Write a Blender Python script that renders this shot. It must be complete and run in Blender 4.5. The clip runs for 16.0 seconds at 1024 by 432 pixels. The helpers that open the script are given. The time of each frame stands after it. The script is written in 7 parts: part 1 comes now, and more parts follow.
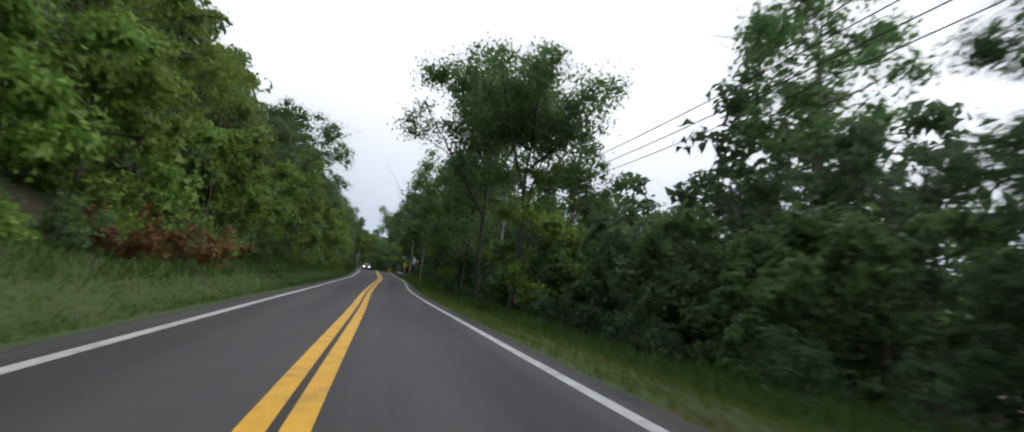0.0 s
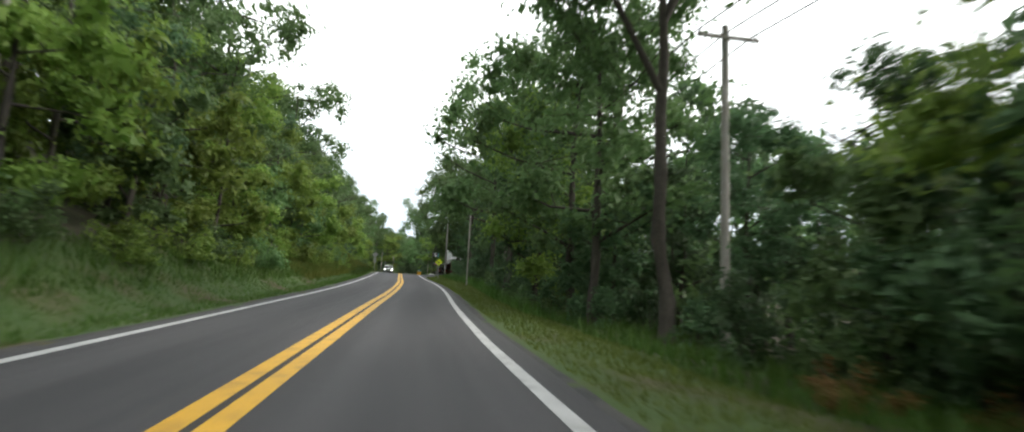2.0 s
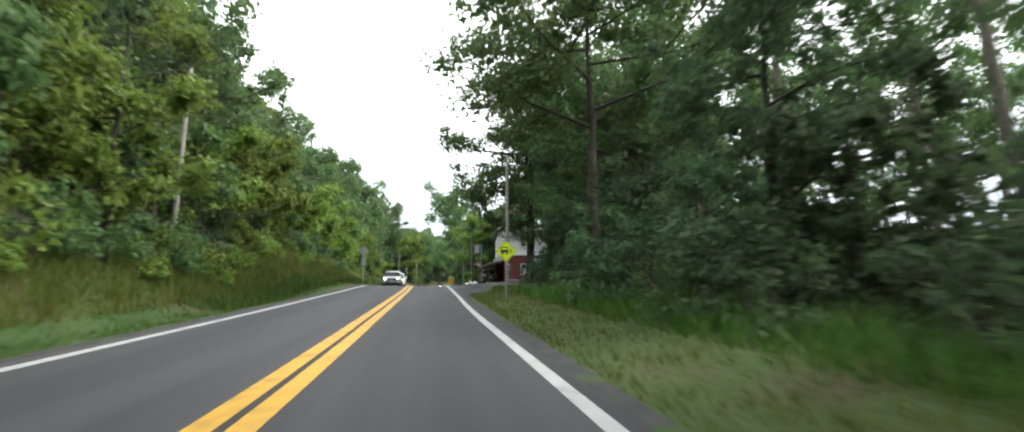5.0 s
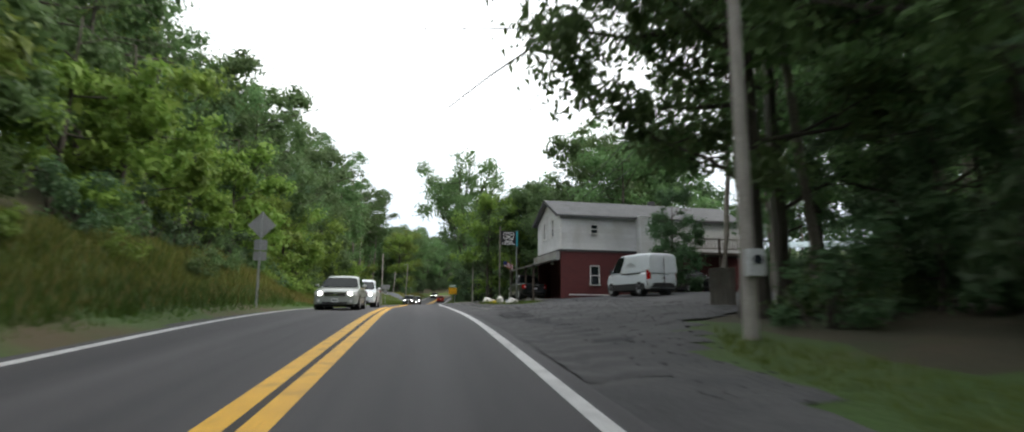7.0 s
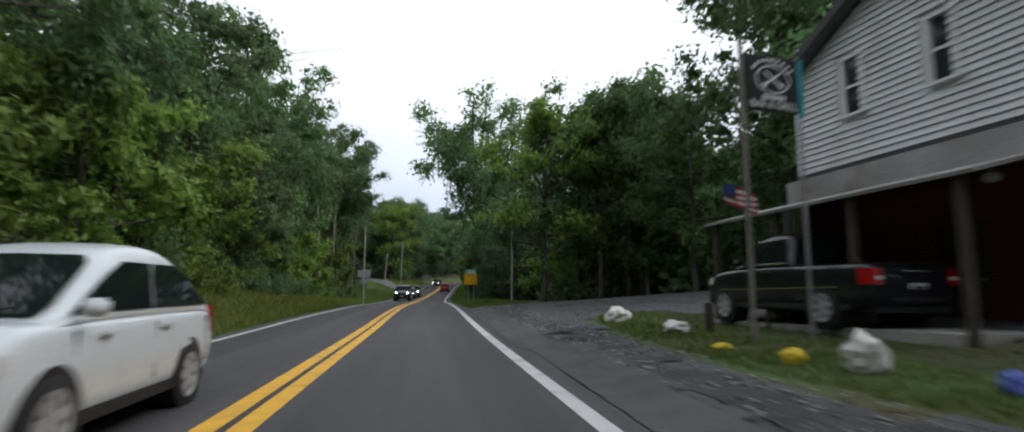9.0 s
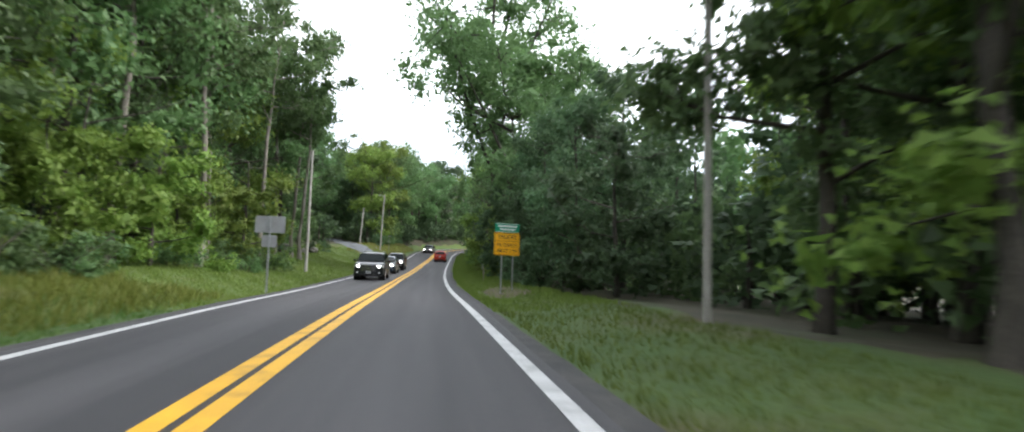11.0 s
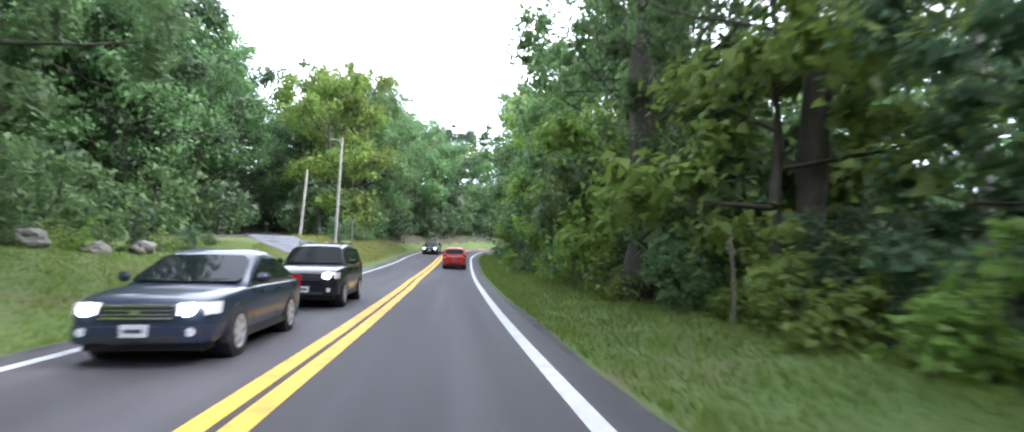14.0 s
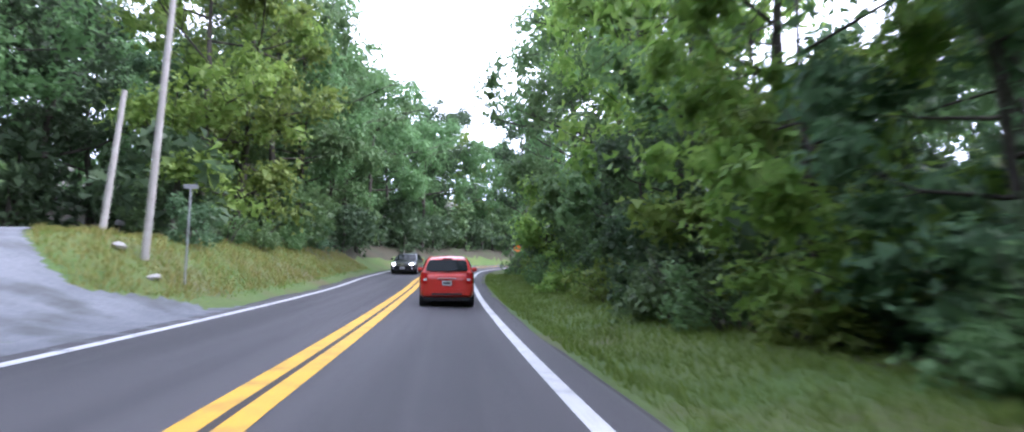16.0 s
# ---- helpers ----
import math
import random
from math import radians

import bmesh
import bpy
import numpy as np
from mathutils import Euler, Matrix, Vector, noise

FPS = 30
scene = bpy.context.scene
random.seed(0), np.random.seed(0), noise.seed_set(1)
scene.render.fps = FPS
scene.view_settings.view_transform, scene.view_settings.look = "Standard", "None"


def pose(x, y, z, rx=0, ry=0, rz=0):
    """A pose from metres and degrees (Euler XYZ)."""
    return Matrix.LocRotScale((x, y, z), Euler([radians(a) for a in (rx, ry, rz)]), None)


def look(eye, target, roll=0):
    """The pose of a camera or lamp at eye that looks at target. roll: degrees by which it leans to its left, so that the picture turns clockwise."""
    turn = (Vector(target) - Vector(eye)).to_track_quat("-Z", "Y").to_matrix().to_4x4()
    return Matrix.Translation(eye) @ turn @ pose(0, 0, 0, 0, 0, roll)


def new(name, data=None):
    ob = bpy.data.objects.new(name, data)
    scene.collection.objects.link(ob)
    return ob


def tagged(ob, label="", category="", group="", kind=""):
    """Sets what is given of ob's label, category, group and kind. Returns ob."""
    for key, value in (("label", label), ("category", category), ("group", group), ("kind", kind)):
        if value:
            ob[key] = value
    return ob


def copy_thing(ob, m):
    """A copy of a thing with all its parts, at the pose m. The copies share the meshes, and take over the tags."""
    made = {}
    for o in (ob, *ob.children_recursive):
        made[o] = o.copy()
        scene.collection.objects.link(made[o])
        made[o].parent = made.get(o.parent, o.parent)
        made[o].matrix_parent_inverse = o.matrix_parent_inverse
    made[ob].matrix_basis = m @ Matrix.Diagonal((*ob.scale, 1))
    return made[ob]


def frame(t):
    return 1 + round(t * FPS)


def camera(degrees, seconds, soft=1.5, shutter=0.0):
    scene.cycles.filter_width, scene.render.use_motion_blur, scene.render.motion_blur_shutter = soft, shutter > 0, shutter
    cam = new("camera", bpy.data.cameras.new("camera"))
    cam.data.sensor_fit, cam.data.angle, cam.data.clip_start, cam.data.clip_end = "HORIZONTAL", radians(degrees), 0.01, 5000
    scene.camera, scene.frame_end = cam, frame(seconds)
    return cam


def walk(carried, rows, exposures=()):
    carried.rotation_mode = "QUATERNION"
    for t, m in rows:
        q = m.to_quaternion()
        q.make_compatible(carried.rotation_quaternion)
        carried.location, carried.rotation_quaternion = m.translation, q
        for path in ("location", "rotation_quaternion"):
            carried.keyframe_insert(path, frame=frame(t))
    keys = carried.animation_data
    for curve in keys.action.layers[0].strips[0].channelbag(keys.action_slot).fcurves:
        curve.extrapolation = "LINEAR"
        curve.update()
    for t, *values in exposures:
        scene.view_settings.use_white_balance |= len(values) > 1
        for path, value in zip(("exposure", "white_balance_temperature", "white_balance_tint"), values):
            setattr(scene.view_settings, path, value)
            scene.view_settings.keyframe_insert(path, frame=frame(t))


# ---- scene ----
cam = camera(80.0, 16.0, soft=1.8, shutter=0.35)
PATH = [
    (0.0, pose(-1.603, -105.800, -4.757, 98.99, -6.65, -12.76)),
    (0.5, pose(-1.258, -96.255, -4.380, 98.77, -5.22, -12.08)),
    (1.0, pose(-0.919, -86.483, -4.019, 98.38, -4.16, -11.56)),
    (1.5, pose(-0.610, -76.543, -3.655, 98.27, -3.45, -10.63)),
    (2.0, pose(-0.329, -66.532, -3.254, 98.31, -2.89, -9.67)),
    (2.5, pose(-0.051, -56.553, -2.827, 98.23, -1.99, -8.73)),
    (3.0, pose(0.222, -46.663, -2.369, 98.22, -1.06, -8.05)),
    (3.5, pose(0.467, -36.866, -1.885, 98.27, -0.24, -7.75)),
    (4.0, pose(0.634, -27.154, -1.384, 98.27, 0.18, -7.26)),
    (4.5, pose(0.698, -17.533, -0.874, 98.29, 0.30, -6.82)),
    (5.0, pose(0.640, -8.019, -0.359, 98.38, 0.18, -6.56)),
    (5.5, pose(0.459, 1.360, 0.150, 98.61, -0.14, -6.68)),
    (6.0, pose(0.199, 10.553, 0.628, 98.74, -0.40, -6.85)),
    (6.5, pose(0.021, 19.384, 1.098, 99.02, -0.32, -7.06)),
    (7.0, pose(-0.132, 28.138, 1.618, 99.08, -0.39, -7.21)),
    (7.5, pose(-0.305, 36.854, 2.136, 98.88, 0.08, -7.29)),
    (8.0, pose(-0.512, 45.527, 2.576, 98.75, 0.15, -7.42)),
    (8.5, pose(-0.748, 54.086, 2.910, 98.03, 0.27, -7.51)),
    (9.0, pose(-0.978, 62.625, 3.199, 97.60, -0.04, -7.35)),
    (9.5, pose(-1.094, 70.887, 3.448, 96.41, -0.87, -7.71)),
    (10.0, pose(-1.108, 78.944, 3.655, 95.58, -1.51, -8.07)),
    (10.5, pose(-1.078, 86.943, 3.824, 95.08, -1.82, -8.24)),
    (11.0, pose(-1.031, 94.925, 3.950, 94.74, -1.72, -8.26)),
    (11.5, pose(-0.980, 102.847, 4.030, 94.56, -1.35, -8.17)),
    (12.0, pose(-0.929, 110.637, 4.065, 94.50, -0.85, -8.01)),
    (12.5, pose(-0.884, 118.228, 4.067, 94.56, -0.29, -7.85)),
    (13.0, pose(-0.847, 125.608, 4.085, 94.60, -0.15, -7.70)),
    (13.5, pose(-0.811, 132.775, 4.148, 94.81, -0.27, -7.79)),
    (14.0, pose(-0.735, 139.710, 4.246, 95.08, -0.40, -8.01)),
    (14.5, pose(-0.583, 146.435, 4.356, 95.30, -0.61, -8.51)),
    (15.0, pose(-0.361, 153.009, 4.478, 95.60, -0.44, -8.88)),
    (15.5, pose(-0.081, 159.579, 4.617, 96.12, -0.15, -9.21)),
    (16.0, pose(0.267, 166.303, 4.801, 97.01, 0.04, -9.30)),
]
walk(cam, PATH, [(0.0, -0.6, 6400, 11), (1.5, 0.1, 6700, 7), (2.5, 0.38, 6700, 6), (3.0, 0.55, 6650, 7), (5.5, 0.7, 6600, 7), (6.5, 0.4, 6700, 7), (7.0, 0.1, 6600, 9), (8.0, -0.55, 6300, 12), (8.5, -0.65, 6250, 12), (9.0, -0.45, 6250, 11), (9.5, -0.15, 6300, 10), (10.0, 0.2, 6300, 10), (12.5, 1.3, 6300, 9), (14.0, 1.62, 5850, 16), (15.0, 1.65, 5450, 24), (16.0, 1.42, 5500, 24)])

# ---- world and light: a bright, even overcast sky ----
world = bpy.data.worlds.new("overcast_sky")
scene.world = world
world.use_nodes = True
wn, wl = world.node_tree.nodes, world.node_tree.links
wn.clear()
w_out = wn.new("ShaderNodeOutputWorld")
w_bg = wn.new("ShaderNodeBackground")
w_sky = wn.new("ShaderNodeTexSky")
w_sky.sky_type, w_sky.sun_disc = "NISHITA", False
w_sky.sun_elevation, w_sky.sun_rotation = radians(44), radians(103)
w_sky.dust_density, w_sky.air_density = 3.0, 1.0
w_mix = wn.new("ShaderNodeMix")
w_mix.data_type = "RGBA"
w_co = wn.new("ShaderNodeTexCoord")
w_cloud = wn.new("ShaderNodeTexNoise")
w_cloud.inputs["Scale"].default_value, w_cloud.inputs["Detail"].default_value = 1.6, 5.0
w_ramp = wn.new("ShaderNodeMapRange")
w_ramp.inputs["From Min"].default_value, w_ramp.inputs["From Max"].default_value = 0.3, 0.6
w_ramp.inputs["To Min"].default_value, w_ramp.inputs["To Max"].default_value = 0.55, 0.92
wl.new(w_co.outputs["Generated"], w_cloud.inputs["Vector"])
wl.new(w_cloud.outputs["Fac"], w_ramp.inputs["Value"])
wl.new(w_ramp.outputs["Result"], w_mix.inputs["Factor"])
wl.new(w_sky.outputs["Color"], w_mix.inputs["A"])
w_mix.inputs["B"].default_value = (10.6, 11.1, 11.8, 1)
w_sep = wn.new("ShaderNodeSeparateXYZ")
w_rise = wn.new("ShaderNodeMapRange")
w_rise.inputs["From Min"].default_value, w_rise.inputs["From Max"].default_value = 0.02, 0.30
w_rise.inputs["To Min"].default_value, w_rise.inputs["To Max"].default_value = 0.0, 1.0
w_band = wn.new("ShaderNodeMix")
w_band.data_type = "RGBA"
w_band.inputs["A"].default_value, w_band.inputs["B"].default_value = (0.44, 0.51, 0.60, 1), (1.10, 1.08, 1.05, 1)
w_mul = wn.new("ShaderNodeMix")
w_mul.data_type, w_mul.blend_type = "RGBA", "MULTIPLY"
w_mul.inputs["Factor"].default_value = 1.0
wl.new(w_co.outputs["Generated"], w_sep.inputs["Vector"])
wl.new(w_sep.outputs["Z"], w_rise.inputs["Value"])
wl.new(w_rise.outputs["Result"], w_band.inputs["Factor"])
wl.new(w_mix.outputs["Result"], w_mul.inputs["A"])
wl.new(w_band.outputs["Result"], w_mul.inputs["B"])
wl.new(w_mul.outputs["Result"], w_bg.inputs["Color"])
w_bg.inputs["Strength"].default_value = 0.15
wl.new(w_bg.outputs["Background"], w_out.inputs["Surface"])

sun = new("sun", bpy.data.lights.new("sun", "SUN"))
sun.data.energy, sun.data.angle, sun.data.color = 2.0, radians(25), (1.0, 0.96, 0.90)
sun.matrix_world = look((0, 0, 60), (-22, 5, 60 - 22))

# ---- materials ----
def material(name, colour, rough=0.8, metal=0.0, second=None, scale=4.0, detail=6.0, fine=60.0, bump=0.2, spread=0.5,
             random_hue=0.0, coat=0.0, stain=None, stain_scale=0.6, space="Object", stretch=1.0):
    """A painted or natural surface: colour broken up at two scales, with stains and fine relief."""
    m = bpy.data.materials.new(name)
    m.use_nodes = True
    n, l = m.node_tree.nodes, m.node_tree.links
    b = n["Principled BSDF"]
    b.inputs["Roughness"].default_value, b.inputs["Metallic"].default_value = rough, metal
    b.inputs["Coat Weight"].default_value = coat
    co = n.new("ShaderNodeTexCoord")
    big = n.new("ShaderNodeTexNoise")
    big.inputs["Scale"].default_value, big.inputs["Detail"].default_value = scale, detail
    flow = co.outputs[space]
    if stretch != 1.0:
        mp = n.new("ShaderNodeMapping")
        mp.inputs["Scale"].default_value = (1.0, stretch, 1.0)
        l.new(co.outputs[space], mp.inputs["Vector"])
        flow = mp.outputs["Vector"]
    l.new(flow, big.inputs["Vector"])
    small = n.new("ShaderNodeTexNoise")
    small.inputs["Scale"].default_value, small.inputs["Detail"].default_value = fine, 3.0
    l.new(co.outputs[space], small.inputs["Vector"])
    c2 = second or tuple(0.72 * c for c in colour)
    mix = n.new("ShaderNodeMix")
    mix.data_type = "RGBA"
    mix.inputs["A"].default_value, mix.inputs["B"].default_value = (*colour, 1), (*c2, 1)
    ramp = n.new("ShaderNodeMapRange")
    ramp.inputs["From Min"].default_value, ramp.inputs["From Max"].default_value = 0.5 - spread / 2, 0.5 + spread / 2
    l.new(big.outputs["Fac"], ramp.inputs["Value"])
    l.new(ramp.outputs["Result"], mix.inputs["Factor"])
    grain = n.new("ShaderNodeMix")
    grain.data_type, grain.blend_type = "RGBA", "MULTIPLY"
    grain.inputs["Factor"].default_value = 0.5
    gr = n.new("ShaderNodeMapRange")
    gr.inputs["From Min"].default_value, gr.inputs["From Max"].default_value = 0.3, 0.7
    gr.inputs["To Min"].default_value, gr.inputs["To Max"].default_value = 0.55, 1.25
    l.new(small.outputs["Fac"], gr.inputs["Value"])
    l.new(mix.outputs["Result"], grain.inputs["A"])
    l.new(gr.outputs["Result"], grain.inputs["B"])
    last = grain.outputs["Result"]
    if stain:
        sn = n.new("ShaderNodeTexNoise")
        sn.inputs["Scale"].default_value, sn.inputs["Detail"].default_value = stain_scale, 8.0
        l.new(flow, sn.inputs["Vector"])
        sr = n.new("ShaderNodeMapRange")
        sr.inputs["From Min"].default_value, sr.inputs["From Max"].default_value = 0.52, 0.68
        l.new(sn.outputs["Fac"], sr.inputs["Value"])
        sm = n.new("ShaderNodeMix")
        sm.data_type = "RGBA"
        sm.inputs["B"].default_value = (*stain, 1)
        l.new(sr.outputs["Result"], sm.inputs["Factor"])
        l.new(last, sm.inputs["A"])
        last = sm.outputs["Result"]
    if random_hue:
        oi = n.new("ShaderNodeObjectInfo")
        hs = n.new("ShaderNodeHueSaturation")
        hr = n.new("ShaderNodeMapRange")
        hr.inputs["To Min"].default_value, hr.inputs["To Max"].default_value = 1 - random_hue, 1 + random_hue
        l.new(oi.outputs["Random"], hr.inputs["Value"])
        l.new(hr.outputs["Result"], hs.inputs["Value"])
        l.new(last, hs.inputs["Color"])
        last = hs.outputs["Color"]
    l.new(last, b.inputs["Base Color"])
    if bump:
        bp = n.new("ShaderNodeBump")
        bp.inputs["Strength"].default_value, bp.inputs["Distance"].default_value = bump, 0.02
        l.new(small.outputs["Fac"], bp.inputs["Height"])
        l.new(bp.outputs["Normal"], b.inputs["Normal"])
    return m


def leaf_material(name, colour, second, translucent=0.5):
    """Leaves: each leaf and each plant a little different, light passing through."""
    m = bpy.data.materials.new(name)
    m.use_nodes = True
    n, l = m.node_tree.nodes, m.node_tree.links
    b, out = n["Principled BSDF"], n["Material Output"]
    geo, oi = n.new("ShaderNodeNewGeometry"), n.new("ShaderNodeObjectInfo")
    mix = n.new("ShaderNodeMix")
    mix.data_type = "RGBA"
    mix.inputs["A"].default_value, mix.inputs["B"].default_value = (*colour, 1), (*second, 1)
    l.new(geo.outputs["Random Per Island"], mix.inputs["Factor"])
    hs = n.new("ShaderNodeHueSaturation")
    vr, hr = n.new("ShaderNodeMapRange"), n.new("ShaderNodeMapRange")
    vr.inputs["To Min"].default_value, vr.inputs["To Max"].default_value = 0.72, 1.3
    hr.inputs["To Min"].default_value, hr.inputs["To Max"].default_value = 0.485, 0.515
    l.new(oi.outputs["Random"], vr.inputs["Value"])
    l.new(oi.outputs["Random"], hr.inputs["Value"])
    l.new(vr.outputs["Result"], hs.inputs["Value"])
    l.new(hr.outputs["Result"], hs.inputs["Hue"])
    l.new(mix.outputs["Result"], hs.inputs["Color"])
    l.new(hs.outputs["Color"], b.inputs["Base Color"])
    b.inputs["Roughness"].default_value = 0.55
    b.inputs["Specular IOR Level"].default_value = 0.35
    tr = n.new("ShaderNodeBsdfTranslucent")
    l.new(hs.outputs["Color"], tr.inputs["Color"])
    sh = n.new("ShaderNodeMixShader")
    sh.inputs["Fac"].default_value = translucent
    l.new(b.outputs["BSDF"], sh.inputs[1])
    l.new(tr.outputs["BSDF"], sh.inputs[2])
    l.new(sh.outputs["Shader"], out.inputs["Surface"])
    return m


def glass_material(name, colour=(0.8, 0.85, 0.85), dark=0.9, gloss=0.5):
    """Tinted window glass: mostly dark, glossy."""
    m = bpy.data.materials.new(name)
    m.use_nodes = True
    b = m.node_tree.nodes["Principled BSDF"]
    b.inputs["Base Color"].default_value = (*colour, 1)
    b.inputs["Roughness"].default_value = 0.04
    b.inputs["Transmission Weight"].default_value = 1.0 - dark
    b.inputs["Specular IOR Level"].default_value = gloss
    return m


def glow_material(name, colour, strength):
    m = bpy.data.materials.new(name)
    m.use_nodes = True
    b = m.node_tree.nodes["Principled BSDF"]
    b.inputs["Base Color"].default_value = (*colour, 1)
    b.inputs["Emission Color"].default_value = (*colour, 1)
    b.inputs["Emission Strength"].default_value = strength
    return m


ASPHALT = material("asphalt", (0.064, 0.061, 0.066), 0.76, second=(0.036, 0.035, 0.039), scale=0.85, fine=90, bump=0.35, spread=0.20,
                   stain=(0.030, 0.029, 0.033), stain_scale=0.6, space="UV", stretch=0.03)
EDGE_ASPHALT = material("crumbled_asphalt", (0.042, 0.042, 0.044), 0.95, second=(0.070, 0.067, 0.064), scale=1.5, fine=30, bump=0.9, spread=0.3)
YELLOW = material("yellow_road_paint", (0.78, 0.43, 0.012), 0.6, second=(0.64, 0.34, 0.012), scale=2.0, fine=45, bump=0.1, stain=(0.46, 0.25, 0.02), stain_scale=2.5)
SEAM = material("sealed_seam", (0.030, 0.027, 0.026), 0.8, second=(0.045, 0.040, 0.034), scale=1.5, fine=40, bump=0.4)
APRON = material("apron_asphalt", (0.072, 0.071, 0.074), 0.85, second=(0.052, 0.051, 0.054), scale=0.7, fine=60, bump=0.5, spread=0.3)
BROKEN_ASPHALT = material("broken_asphalt", (0.050, 0.050, 0.054), 0.95, second=(0.028, 0.028, 0.031), scale=1.5, fine=14, bump=1.0, spread=0.3)
WHITE_LINE = material("white_road_paint", (0.58, 0.58, 0.58), 0.6, second=(0.44, 0.44, 0.44), scale=2.0, fine=45, bump=0.1, stain=(0.34, 0.34, 0.34), stain_scale=2.5)
GRAVEL = material("gravel", (0.086, 0.086, 0.088), 0.95, second=(0.050, 0.050, 0.053), scale=0.55, fine=12, bump=1.0, spread=0.35,
                  stain=(0.040, 0.040, 0.043), stain_scale=0.45)
DRIVE_GRAVEL = material("bluish_gravel", (0.165, 0.175, 0.190), 0.95, second=(0.110, 0.118, 0.130), scale=0.8, fine=16, bump=0.8, spread=0.4,
                        stain=(0.065, 0.070, 0.068), stain_scale=0.7)
LAWN_SOIL = material("lawn_soil", (0.062, 0.112, 0.022), 0.95, second=(0.088, 0.122, 0.028), scale=0.4, fine=9, bump=0.9, spread=0.35,
                     stain=(0.095, 0.090, 0.035), stain_scale=0.3)
LITTER = material("leaf_litter", (0.060, 0.048, 0.028), 0.95, second=(0.034, 0.036, 0.018), scale=0.7, fine=11, bump=0.9, spread=0.4,
                  stain=(0.040, 0.058, 0.018), stain_scale=0.3)
SOIL = material("grassy_soil", (0.040, 0.082, 0.014), 0.95, second=(0.058, 0.086, 0.020), scale=0.5, fine=9, bump=0.9, spread=0.35,
                stain=(0.070, 0.055, 0.025), stain_scale=0.25)
DIRT = material("bare_dirt", (0.125, 0.096, 0.058), 0.95, second=(0.050, 0.046, 0.026), scale=2.2, fine=12, bump=0.8)
LEAF_MID = leaf_material("leaves_mid_green", (0.094, 0.168, 0.062), (0.150, 0.240, 0.092))
LEAF_DARK = leaf_material("leaves_dark_green", (0.066, 0.124, 0.058), (0.106, 0.178, 0.082))
LEAF_LIGHT = leaf_material("leaves_light_green", (0.140, 0.226, 0.044), (0.220, 0.310, 0.066))
LEAF_RUST = leaf_material("leaves_rusty", (0.16, 0.10, 0.035), (0.22, 0.12, 0.05))
GRASS = leaf_material("grass_blades", (0.048, 0.112, 0.016), (0.088, 0.145, 0.026), 0.3)
LAWN = leaf_material("lawn_blades", (0.102, 0.158, 0.025), (0.160, 0.212, 0.040), 0.3)
OLIVE_GRASS = leaf_material("olive_grass_blades", (0.098, 0.115, 0.018), (0.145, 0.150, 0.030), 0.3)
DRY_GRASS = leaf_material("dry_grass_blades", (0.165, 0.155, 0.042), (0.230, 0.185, 0.060), 0.3)
BARK = material("bark", (0.085, 0.074, 0.060), 0.95, second=(0.042, 0.037, 0.031), scale=3, fine=16, bump=1.0)
PALE_BARK = material("pale_bark", (0.26, 0.24, 0.20), 0.9, second=(0.15, 0.13, 0.11), scale=3, fine=14, bump=0.8)
POLE_WOOD = material("weathered_pole_wood", (0.40, 0.38, 0.35), 0.9, second=(0.27, 0.25, 0.23), scale=2, fine=30, bump=0.5)


# ---- mesh helpers ----
def mesh_of(name, verts, faces, mat, smooth=False):
    me = bpy.data.meshes.new(name)
    me.from_pydata([tuple(v) for v in verts], [], [tuple(f) for f in faces])
    for mm in (mat if isinstance(mat, (list, tuple)) else [mat]):
        me.materials.append(mm)
    if smooth:
        me.polygons.foreach_set("use_smooth", [True] * len(me.polygons))
    me.update()
    return me


def fast_mesh(name, verts, tris, mat):
    """A triangle mesh from numpy arrays."""
    me = bpy.data.meshes.new(name)
    me.vertices.add(len(verts))
    me.vertices.foreach_set("co", np.asarray(verts, dtype=np.float32).ravel())
    me.loops.add(len(tris) * 3)
    me.loops.foreach_set("vertex_index", np.asarray(tris, dtype=np.int32).ravel())
    me.polygons.add(len(tris))
    me.polygons.foreach_set("loop_start", np.arange(0, len(tris) * 3, 3, dtype=np.int32))
    me.materials.append(mat)
    me.update(calc_edges=True)
    me.validate()
    return me


def part(name, bm, mat, parent=None, label="", smooth=False, bevel=0.0):
    """Links a bmesh (or ready mesh) as one mesh object under a thing."""
    if isinstance(bm, bpy.types.Mesh):
        me = bm
    else:
        if bevel:
            bmesh.ops.bevel(bm, geom=bm.edges[:], offset=bevel, segments=2, affect="EDGES", clamp_overlap=True)
        me = bpy.data.meshes.new(name)
        bm.to_mesh(me)
        bm.free()
        me.materials.append(mat)
        if smooth:
            me.polygons.foreach_set("use_smooth", [True] * len(me.polygons))
    ob = new(name, me)
    ob.parent = parent
    if label:
        tagged(ob, label)
    return ob


def box(bm, x0, x1, y0, y1, z0, z1, m=None):
    r = bmesh.ops.create_cube(bm, size=1.0)
    t = Matrix.Translation(((x0 + x1) / 2, (y0 + y1) / 2, (z0 + z1) / 2)) @ Matrix.Diagonal((x1 - x0, y1 - y0, z1 - z0, 1))
    bmesh.ops.transform(bm, matrix=(m @ t) if m else t, verts=r["verts"])
    return r["verts"]


